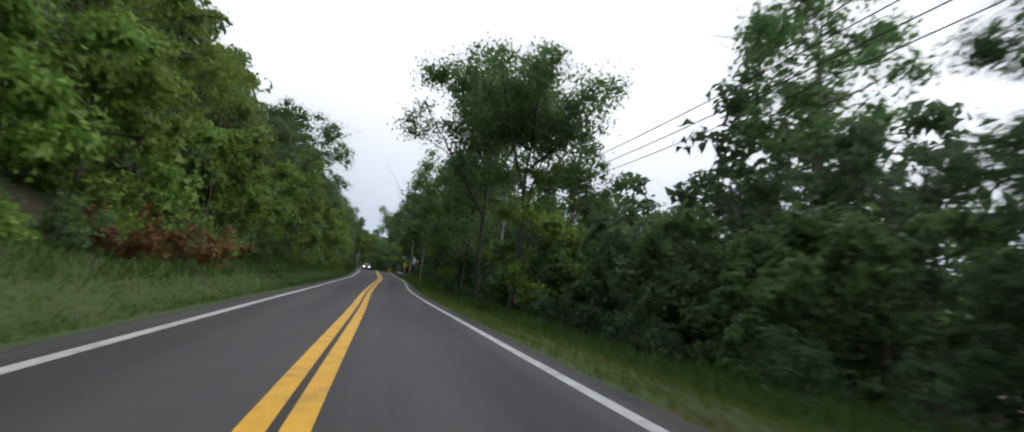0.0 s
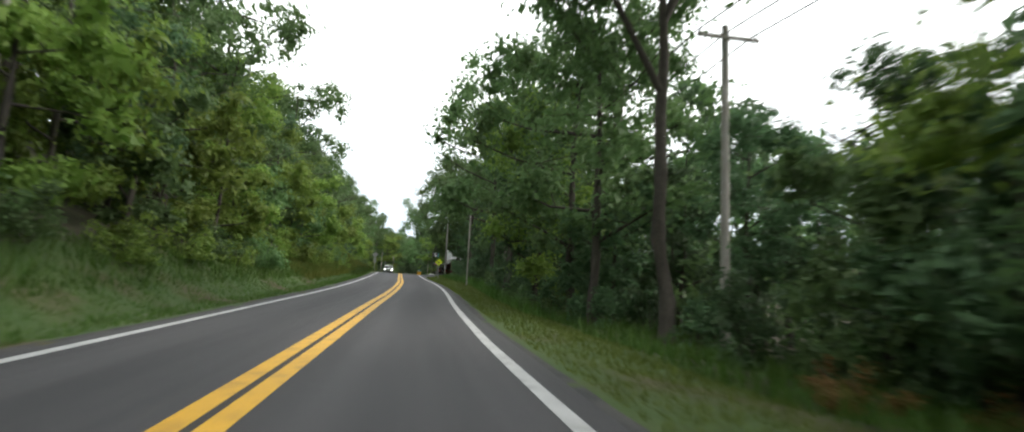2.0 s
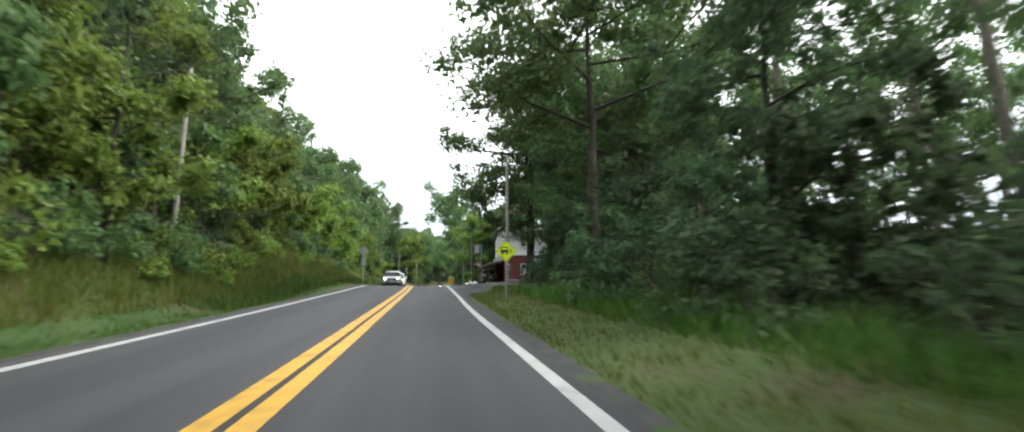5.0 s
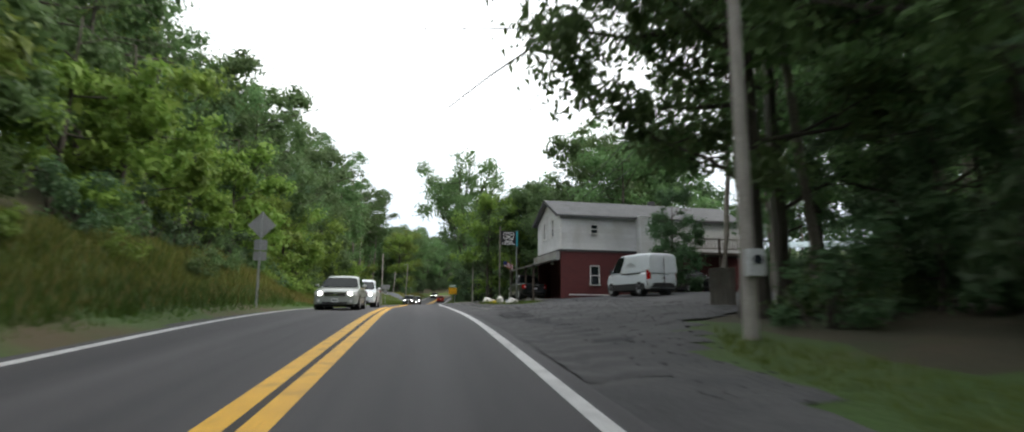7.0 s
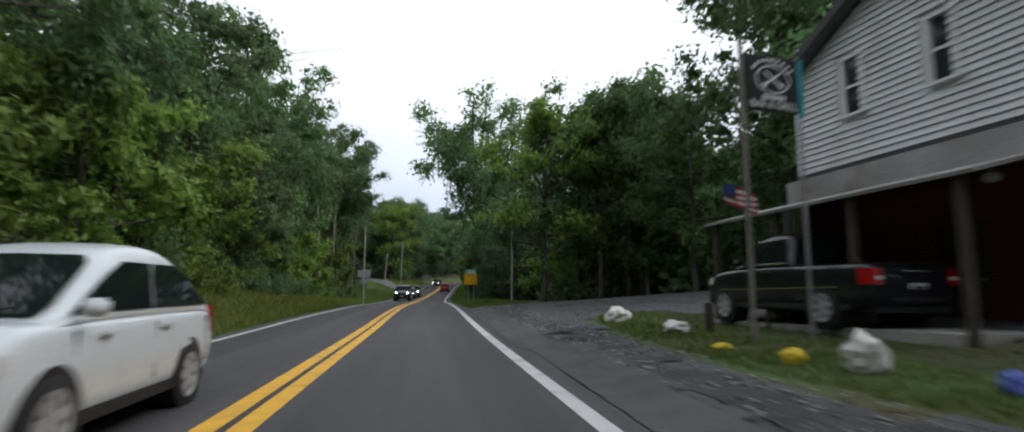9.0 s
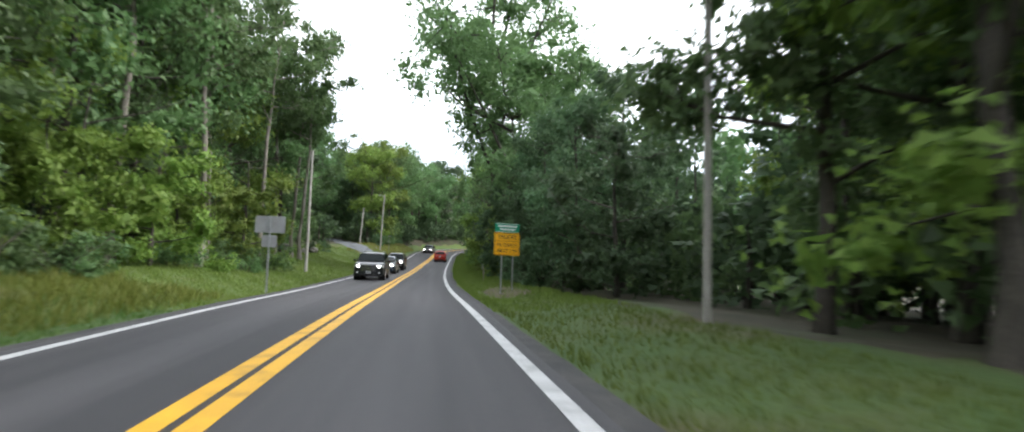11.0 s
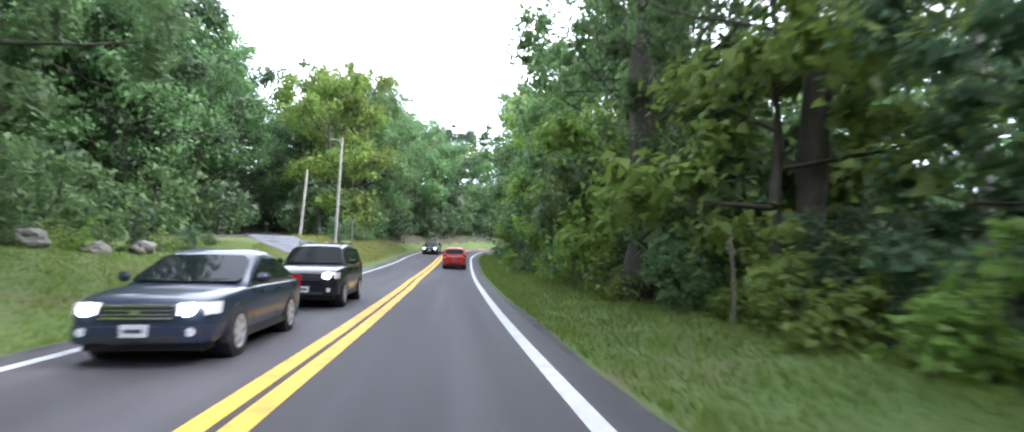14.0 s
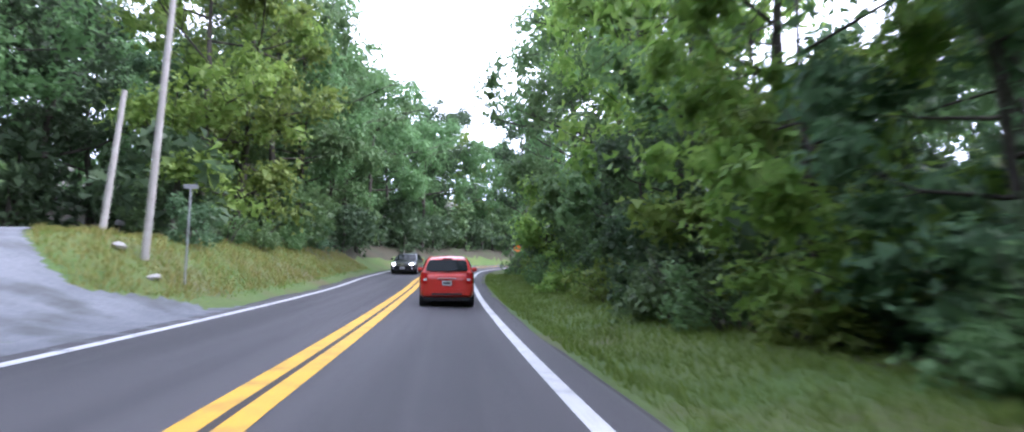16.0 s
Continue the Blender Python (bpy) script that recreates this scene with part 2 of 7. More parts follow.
def rod(bm, a, b, r0, r1=None, seg=10):
    """A closed tapered round bar from a to b."""
    a, b = Vector(a), Vector(b)
    r1 = r0 if r1 is None else r1
    d = b - a
    r = bmesh.ops.create_cone(bm, cap_ends=True, segments=seg, radius1=r0, radius2=r1, depth=d.length)
    bmesh.ops.transform(bm, matrix=Matrix.Translation((a + b) / 2) @ d.to_track_quat("Z", "Y").to_matrix().to_4x4(), verts=r["verts"])
    return r["verts"]


def thing(name, label, category, group="", kind="", at=None):
    e = new(name)
    e.empty_display_size = 0.3
    if at is not None:
        e.matrix_basis = at
    return tagged(e, label, category, group, kind)

# ---- the road's line: y, x of the centre line, surface height, fall to the left in degrees ----
LANE = 3.45
ROAD = [
    (-165.0, 1.2, -8.6, 3.2), (-135.0, -1.2, -7.3, 3.2), (-105.8, -2.05, -6.14, 3.2), (-86.4, -2.09, -5.39, 1.9), (-66.5, -2.06, -4.62, 1.1), (-46.6, -1.75, -3.72, 0.4), (-27.1, -1.28, -2.7, -0.1), (-8.0, -1.21, -1.64, -0.7),
    (10.5, -1.6, -0.65, -0.6), (28.1, -1.86, 0.37, -0.8), (45.5, -2.17, 1.35, -0.8), (62.6, -2.69, 1.86, 0.4), (78.9, -3.0, 2.12, 1.9), (94.9, -3.05, 2.48, 1.4), (110.6, -2.98, 2.65, 0.8), (125.6, -2.88, 2.67, 0.8),
    (139.7, -2.66, 2.83, 0.6), (153.1, -2.18, 3.13, -0.5), (166.4, -1.57, 3.55, -1.3), (180.0, -0.82, 4.05, -2.0), (195.0, 0.13, 4.83, -2.0), (208.0, 1.23, 5.79, -2.0), (218.0, 3.13, 6.55, -2.0), (228.0, 8.13, 7.25, -2.0),
    (235.0, 16.13, 7.85, -2.0), (240.0, 28.13, 8.5, -1.5), (244.0, 50.13, 9.4, 0.0), (250.0, 100.13, 11.0, 0.0), (262.0, 200.13, 13.0, 0.0)]


def spline(rows, n):
    """A smooth curve through rows (Catmull-Rom on chord length), as n samples at even steps."""
    p = np.array(rows, dtype=float)
    d = np.concatenate([[0], np.cumsum(np.hypot(np.diff(p[:, 0]), np.diff(p[:, 1])))])
    tan = np.gradient(p, d, axis=0)
    s = np.linspace(0, d[-1], n)
    i = np.clip(np.searchsorted(d, s, side="right") - 1, 0, len(d) - 2)
    h = (d[i + 1] - d[i])[:, None]
    u = ((s - d[i])[:, None]) / h
    return ((2 * u ** 3 - 3 * u ** 2 + 1) * p[i] + (u ** 3 - 2 * u ** 2 + u) * h * tan[i]
            + (-2 * u ** 3 + 3 * u ** 2) * p[i + 1] + (u ** 3 - u ** 2) * h * tan[i + 1])


LINE = spline(ROAD, 620)
L_XY = np.stack([LINE[:, 1], LINE[:, 0]], 1)
L_TAN = np.gradient(L_XY, axis=0)
L_TAN /= np.linalg.norm(L_TAN, axis=1)[:, None]
L_NOR = np.stack([L_TAN[:, 1], -L_TAN[:, 0]], 1)
L_Z, L_BANK = LINE[:, 2], np.tan(np.radians(LINE[:, 3]))


def road_frame(x, y):
    """For points: index of the nearest sample of the centre line, and the distance to its right."""
    pts = np.stack([np.atleast_1d(x).astype(float), np.atleast_1d(y).astype(float)], 1)
    near, u = np.empty(len(pts), dtype=int), np.empty(len(pts))
    for k in range(0, len(pts), 4000):
        q = pts[k:k + 4000]
        d2 = ((q[:, None, :] - L_XY[None, :, :]) ** 2).sum(2)
        i = d2.argmin(1)
        near[k:k + 4000] = i
        rel = q - L_XY[i]
        side = np.sign((rel * L_NOR[i]).sum(1))
        u[k:k + 4000] = np.where(side == 0, 1, side) * np.sqrt(d2[np.arange(len(q)), i])
    return near, u


def step(a, b, v):
    t = np.clip((v - a) / (b - a), 0, 1)
    return t * t * (3 - 2 * t)


def lumps(x, y):
    return (0.5 * np.sin(x * 0.31 + 1.3) * np.cos(y * 0.23) + 0.3 * np.sin(x * 0.9 + y * 0.7) + 0.35 * np.cos(y * 0.11 + x * 0.05))


def terrain(x, y):
    """Height of the ground."""
    x, y = np.atleast_1d(x).astype(float), np.atleast_1d(y).astype(float)
    i, u = road_frame(x, y)
    flat = L_Z[i] + np.clip(u, -5, 5) * L_BANK[i]
    a = np.abs(u) - (LANE + 0.55)
    # left: verge, then the wooded bank; a gentle lawn further on, a steeper grassy bank at the bend
    cut = step(18, 32, y) * (1 - step(62, 78, y))
    wooded = 1 - step(92, 116, y)
    bend = step(174, 186, y)
    left = (-0.10 * step(0, 1.0, a) * (1 - cut) + 0.36 * cut * np.clip(a - 0.1, 0, 4)
            + wooded * 0.46 * np.clip(a - 1.8 - 1.2 * cut, 0, 28)
            + (1 - wooded) * ((0.14 - 0.12 * bend) * np.clip(a - 0.6, 0, 24) + 0.52 * bend * np.clip(a - 0.2, 0, 4))
            + 0.16 * np.clip(a - 26, 0, 170) + step(216, 234, y) * 0.12 * np.clip(a - 6, 0, 60))
    # right: verge, then woods falling away; the car park rises gently
    lot = step(26, 34, y) * (1 - step(94, 104, y))
    high = step(-30, -5, y)
    right = ((1 - lot) * (-0.08 * step(0, 0.8, a) + 0.30 * high * step(0.6, 2.5, a) - 0.5 * (1 - high) * step(1.0, 4.5, a) - 0.04 * np.clip(a - 4, 0, 60))
             + lot * 0.075 * np.clip(a, 0, 14) + 0.10 * np.clip(a - 70, 0, 170))
    z = flat + np.where(u < 0, left, right) + step(2.0, 6, a) * (1 - lot * (u > 0)) * (0.35 - 0.22 * (1 - wooded)) * lumps(x, y)
    return np.where(a < 0.4, flat - 0.05, z - 0.02)


def ground_at(x, y):
    return float(terrain(x, y)[0])


def along(y, u):
    """The place u metres to the right of the centre line where it passes y."""
    i = int(np.abs(L_XY[:, 1] - y).argmin())
    p = L_XY[i] + L_NOR[i] * u
    return float(p[0]), float(p[1])


def grid_axis(*stretches):
    return np.unique(np.concatenate([np.arange(a, b + 1e-6, s) for a, b, s in stretches]).round(3))


def build_ground():
    xs = grid_axis((-900, -200, 70), (-200, -60, 10), (-60, -16, 2), (-16, 16, 0.5), (16, 60, 2), (60, 200, 8), (200, 900, 70))
    ys = grid_axis((-900, -200, 70), (-200, -120, 8), (-120, 240, 1.5), (240, 320, 8), (320, 900, 60))
    gx, gy = np.meshgrid(xs, ys)
    z = terrain(gx.ravel(), gy.ravel())
    verts = np.stack([gx.ravel(), gy.ravel(), z], 1)
    nx = len(xs)
    j, i = np.meshgrid(np.arange(len(ys) - 1), np.arange(nx - 1), indexing="ij")
    a = (j * nx + i).ravel()
    tris = np.concatenate([np.stack([a, a + 1, a + 1 + nx], 1), np.stack([a, a + 1 + nx, a + nx], 1)])
    me = fast_mesh("ground", verts, tris, SOIL)
    me.materials.append(LITTER)
    me.materials.append(LAWN_SOIL)
    mid = verts[tris].mean(1)
    u = road_frame(mid[:, 0], mid[:, 1])[1] + 0.5 * np.sin(mid[:, 1] * 1.1) * np.cos(mid[:, 1] * 0.37)
    edge = np.interp(mid[:, 1], [-80, 10, 26, 70, 84, 108, 118, 160, 178, 184, 900], [-9.5, -9.5, -10.5, -10.5, -9.5, -9.5, -16.5, -18.5, -20, -11, -9.5])
    wood = (u < edge) | (u > np.interp(mid[:, 1], [-30, 10, 100, 120], [8.4, 8.5, 8.5, 7.4]))
    wood |= (mid[:, 1] > 206) & (np.abs(u) > 6.0)
    wood &= np.abs(u) < 130
    me.polygons.foreach_set("material_index", np.where(wood, 1, np.where(mid[:, 1] > 116, 2, 0)).astype(np.int32))
    me.polygons.foreach_set("use_smooth", [True] * len(me.polygons))
    tagged(new("ground", me), "grassy roadside ground rising into a wooded bank", "ground", kind="structure")


def ribbon(name, u0, u1, lift, mat, thick=0.0, parent=None, y0=-1e9, y1=1e9, wave=0.0, seed=0, taper=None):
    """A strip that follows the road between two distances from its centre line."""
    rng = np.random.default_rng(seed)
    keep = np.where((L_XY[:, 1] >= y0) & (L_XY[:, 1] <= y1))[0]
    n = len(keep)
    wa = np.convolve(rng.normal(0, 1, n + 8), np.ones(9) / 9, "valid") * wave if wave else np.zeros(n)
    cols = [u0, (u0 + u1) / 2, u1] if abs(u1 - u0) > 1 else [u0, u1]
    verts, faces, flow = [], [], []
    run = np.concatenate([[0], np.cumsum(np.linalg.norm(np.diff(L_XY, axis=0), axis=1))])
    for k, i in enumerate(keep):
        for c, u in enumerate(cols):
            uu = u + (wa[k] if (abs(u) > LANE + 0.2) else 0) - (float(np.interp(L_XY[i, 1], *taper)) if taper else 0.0)
            p = L_XY[i] + L_NOR[i] * uu
            verts.append((p[0], p[1], L_Z[i] + uu * L_BANK[i] + lift))
            flow.append((uu, run[i]))
        if thick:
            for u in (cols[0], cols[-1]):
                p = L_XY[i] + L_NOR[i] * (u + (wa[k] if abs(u) > LANE + 0.2 else 0))
                verts.append((p[0], p[1], L_Z[i] + u * L_BANK[i] + lift - thick))
                flow.append((u, run[i]))
    w = len(cols) + (2 if thick else 0)
    for k in range(n - 1):
        a, b = k * w, (k + 1) * w
        for c in range(len(cols) - 1):
            faces.append((a + c, a + c + 1, b + c + 1, b + c))
        if thick:
            e = len(cols)
            faces.append((a + e, a, b, b + e))
            faces.append((a + e - 1, a + e + 1, b + e + 1, b + e - 1))
    ob = new(name, mesh_of(name, verts, faces, mat))
    uv = ob.data.uv_layers.new(name="lane")
    for loop in ob.data.loops:
        uv.data[loop.index].uv = flow[loop.vertex_index]
    ob.parent = parent
    return ob


build_ground()
road = tagged(ribbon("road", -LANE - 0.38, LANE + 0.28, 0.0, ASPHALT, 0.12, wave=0.05), "dark grey asphalt two-lane country road with worn wheel tracks", "road", kind="structure")
# the lines wander a little: how far each one lies left of its place along y
WANDER_CENTRE = [-101, -81, -41, -10, 6, 15, 33, 42, 50, 59, 67, 76, 84, 100, 123, 137, 145, 152, 165, 172], [0.155, 0.0, 0.0, -0.12, -0.21, -0.23, -0.235, -0.18, -0.08, -0.02, 0.08, 0.01, -0.07, -0.03, 0.02, -0.03, -0.07, -0.115, -0.12, 0.0]
WANDER_RIGHT = [-85, -66, -54, -38, -20, 6, 16, 24, 34, 42, 52, 100, 122, 130, 138, 152, 165, 172], [0.03, 0.08, 0.23, 0.20, 0.02, 0.05, 0.11, 0.09, 0.10, 0.09, 0.02, 0.02, 0.22, 0.24, 0.20, 0.24, 0.26, 0.28]
for u in (-0.175, 0.175):
    ribbon("yellow_line", u - 0.125, u + 0.125, 0.006, YELLOW, parent=road, taper=WANDER_CENTRE)
ribbon("centre_seam", -0.06, 0.06, 0.003, SEAM, parent=road, taper=WANDER_CENTRE)
WANDER_LEFT = [-105, -85, -65, -45, 40, 50, 60, 76, 88, 98, 112, 127, 134, 148, 165], [-0.25, -0.20, -0.12, 0.0, 0.02, 0.12, 0.34, 0.44, 0.24, 0.0, 0.06, 0.15, 0.13, -0.04, -0.08]
for u, wander in ((-LANE, WANDER_LEFT), (LANE, WANDER_RIGHT)):
    ribbon("white_line", u - 0.105, u + 0.105, 0.006, WHITE_LINE, parent=road, taper=wander)
for off in (-0.18, 0.18):
    x, y = along(-44.3 + off, LANE - 0.15)
    me = mesh_of("survey_mark", [(x + dx, y + dy + 0.05 * dx, float(L_Z[np.abs(L_XY[:, 1] - y).argmin()]) + (LANE - 0.15 + dx) * float(L_BANK[np.abs(L_XY[:, 1] - y).argmin()]) + 0.012) for dx, dy in ((-0.42, -0.03), (0.42, -0.03), (0.42, 0.03), (-0.42, 0.03))], [(0, 1, 2, 3)], WHITE_LINE)
    new("survey_mark", me).parent = road
for s, (a, b, wander) in enumerate(((-LANE - 0.82, -LANE - 0.34, WANDER_LEFT), (LANE + 0.18, LANE + 0.70, WANDER_RIGHT))):
    tagged(ribbon("shoulder", a, b, -0.035, EDGE_ASPHALT, 0.15, wave=0.14, seed=s + 4, taper=wander), "crumbled dark asphalt shoulder along the road", "shoulder", kind="structure")


def patch(name, x0, x1, y0, y1, inside, lift, mat, cell=0.5, label="", category="", kind="structure"):
    """A thin layer draped over the ground wherever inside(x, y) holds."""
    xs, ys = np.arange(x0, x1 + 1e-6, cell), np.arange(y0, y1 + 1e-6, cell)
    gx, gy = np.meshgrid(xs, ys)
    wig = 0.35 * np.sin(gx * 2.1 + gy * 1.3) * np.cos(gy * 1.7) + 0.2 * np.sin(gx * 5.3 + gy * 4.1)
    ok = inside(gx, gy, wig)
    z = terrain(gx.ravel(), gy.ravel()).reshape(gx.shape) + lift
    index = -np.ones(gx.shape, dtype=int)
    verts, faces = [], []
    cells = ok[:-1, :-1] & ok[1:, :-1] & ok[:-1, 1:] & ok[1:, 1:]
    used = np.zeros(gx.shape, dtype=bool)
    for dj, di in ((0, 0), (1, 0), (0, 1), (1, 1)):
        used[dj:dj + cells.shape[0], di:di + cells.shape[1]] |= cells
    for j, i in zip(*np.where(used)):
        index[j, i] = len(verts)
        verts.append((gx[j, i], gy[j, i], z[j, i]))
    for j, i in zip(*np.where(cells)):
        faces.append((index[j, i], index[j, i + 1], index[j + 1, i + 1], index[j + 1, i]))
    ob = new(name, mesh_of(name, verts, faces, mat, True))
    return tagged(ob, label, category, kind=kind)


def side(gx, gy):
    i, u = road_frame(gx.ravel(), gy.ravel())
    return u.reshape(gx.shape)


def in_island(gx, gy, w):
    return (((gx - 5.1) / 1.9) ** 2 + ((gy - 73.0) / 9.6) ** 2 + 0.3 * w) < 1


def in_lot(gx, gy, w):
    far = 97.5 + 0.35 * (gx - 5) + 2.0 * w
    near = np.interp(gx, [2.0, 3.5, 4.5, 6.5, 12.0, 20.0, 34.0], [27.5, 30.0, 37.5, 42.5, 46.5, 51.0, 56.0])
    return (side(gx, gy) > LANE - 0.2) & (gx < np.where(gy > 80, 15 + 0.4 * np.maximum(gy - 80, 0), 34) + w) & (gy > near + 1.2 * w) & (gy < far) & ~in_island(gx, gy, w)


def in_drive(gx, gy, w):
    # a flared mouth at the road's edge, then a narrow way bending back up into the trees
    c = np.stack([[-7.6, -10.3, -12.2, -14.0, -18.0, -24.0], [179.4, 182.0, 186.0, 195.0, 206.0, 214.0]], 1)
    d = np.full(gx.shape, 1e9)
    for a, b in zip(c[:-1], c[1:]):
        ab = b - a
        t = np.clip(((gx - a[0]) * ab[0] + (gy - a[1]) * ab[1]) / (ab @ ab), 0, 1)
        d = np.minimum(d, np.hypot(gx - a[0] - t * ab[0], gy - a[1] - t * ab[1]))
    half = np.interp(gx, [-8.6, -7.6, -6.9, -6.2, -5.2, -4.2], [1.3, 1.7, 2.5, 3.8, 5.6, 7.6])
    mouth = (gx > -8.6) & (np.abs(gy - 178.7 + 0.25 * (gx + 8)) < half + 0.12 * w)
    return ((d < 1.55 + 0.12 * w) | mouth) & (side(gx, gy) < -LANE + 0.2)


patch("car_park", 0.0, 36.0, 25.0, 112.0, in_lot, 0.03, GRAVEL, 0.5, "grey gravel car park with darker tracks beside the tavern", "car park")
patch("paved_apron", 0.0, 6.0, 36.0, 98.0, lambda gx, gy, w: (side(gx, gy) > LANE + 0.3) & (side(gx, gy) < LANE + 1.55 + 0.25 * np.sin(gy * 0.35) + 0.35 * w) & in_lot(gx, gy, 0 * w), 0.045, APRON, 0.2,
      "worn grey asphalt apron between the road and the gravel", "apron")
patch("broken_edge", 0.0, 7.0, 40.0, 98.0, lambda gx, gy, w: (side(gx, gy) > LANE + 1.25 + 0.2 * w) & (side(gx, gy) < LANE + 2.25 + 0.3 * np.sin(gy * 0.5) + 1.1 * w) & in_lot(gx, gy, 0 * w), 0.040, BROKEN_ASPHALT, 0.2,
      "crumbling dark asphalt edge between road and gravel", "asphalt edge")
patch("driveway", -26.0, -4.0, 164.0, 216.0, in_drive, 0.04, DRIVE_GRAVEL, 0.2, "pale grey gravel driveway climbing into the trees", "driveway")
patch("bare_earth", 0.5, 9.0, 112.0, 131.0, lambda gx, gy, w: (side(gx, gy) > LANE + 1.0) & (((gx - 2.6) / 1.15) ** 2 + ((gy - 122.5) / 4.6) ** 2 + 1.5 * w < 1), 0.015, DIRT, 0.1,
      "bare brown earth below the truck sign", "earth")

# ---- plants ----
def tube(points, radii, seg=7):
    """Verts and faces of a bent tapered limb."""
    verts, faces = [], []
    pts = [Vector(p) for p in points]
    for i, p in enumerate(pts):
        d = (pts[min(i + 1, len(pts) - 1)] - pts[max(i - 1, 0)]).normalized()
        q = d.to_track_quat("Z", "Y")
        for k in range(seg):
            a = 2 * math.pi * k / seg
            verts.append(p + q @ Vector((math.cos(a) * radii[i], math.sin(a) * radii[i], 0)))
    for i in range(len(pts) - 1):
        for k in range(seg):
            a, b = i * seg + k, i * seg + (k + 1) % seg
            faces.append((a, b, b + seg, a + seg))
    verts.append(pts[-1])
    for k in range(seg):
        faces.append(((len(pts) - 1) * seg + k, (len(pts) - 1) * seg + (k + 1) % seg, len(verts) - 1))
    return verts, faces


def leaves(rng, centres, radii, counts, size, flat=0.7, up=0.45, shell=0.34):
    """Single leaves on the outside of rounded clumps. Returns verts and triangles."""
    c = np.repeat(centres, counts, axis=0)
    r = np.repeat(radii, counts)
    n = len(c)
    d = rng.normal(0, 1, (n, 3))
    d /= np.linalg.norm(d, axis=1)[:, None]
    v = d * (rng.random(n) ** shell * rng.uniform(0.85, 1.15, n))[:, None] * r[:, None]
    v[:, 2] *= flat
    p = c + v
    nor = d * 0.9 + rng.normal(0, 0.55, (n, 3))
    nor[:, 2] += up
    nor /= np.linalg.norm(nor, axis=1)[:, None]
    t = np.cross(nor, rng.normal(0, 1, (n, 3)))
    t /= np.linalg.norm(t, axis=1)[:, None]
    b = np.cross(nor, t)
    s = (size * rng.uniform(0.7, 1.2, n))[:, None]
    verts = np.empty((n, 3, 3))
    verts[:, 0], verts[:, 1], verts[:, 2] = p - t * s * 0.5 - b * s * 0.12, p + b * s * 0.40, p + t * s * 0.55 - b * s * 0.12 - nor * s * 0.12
    return verts.reshape(-1, 3), np.arange(n * 3).reshape(-1, 3)


def foliage(rng, centres, radii, counts, size, core=5, flat=0.7):
    """Clumps of small leaves, each round a dense heart of larger sprays."""
    v1, t1 = leaves(rng, centres, radii, counts, size, flat)
    if not core:
        return v1, t1
    v2, t2 = leaves(rng, centres, radii * 0.5, np.full(len(centres), core), min(float(np.mean(radii)) * 0.7, 0.52), flat, 0.3, 0.6)
    return np.concatenate([v1, v2]), np.concatenate([t1, t2 + len(v1)])


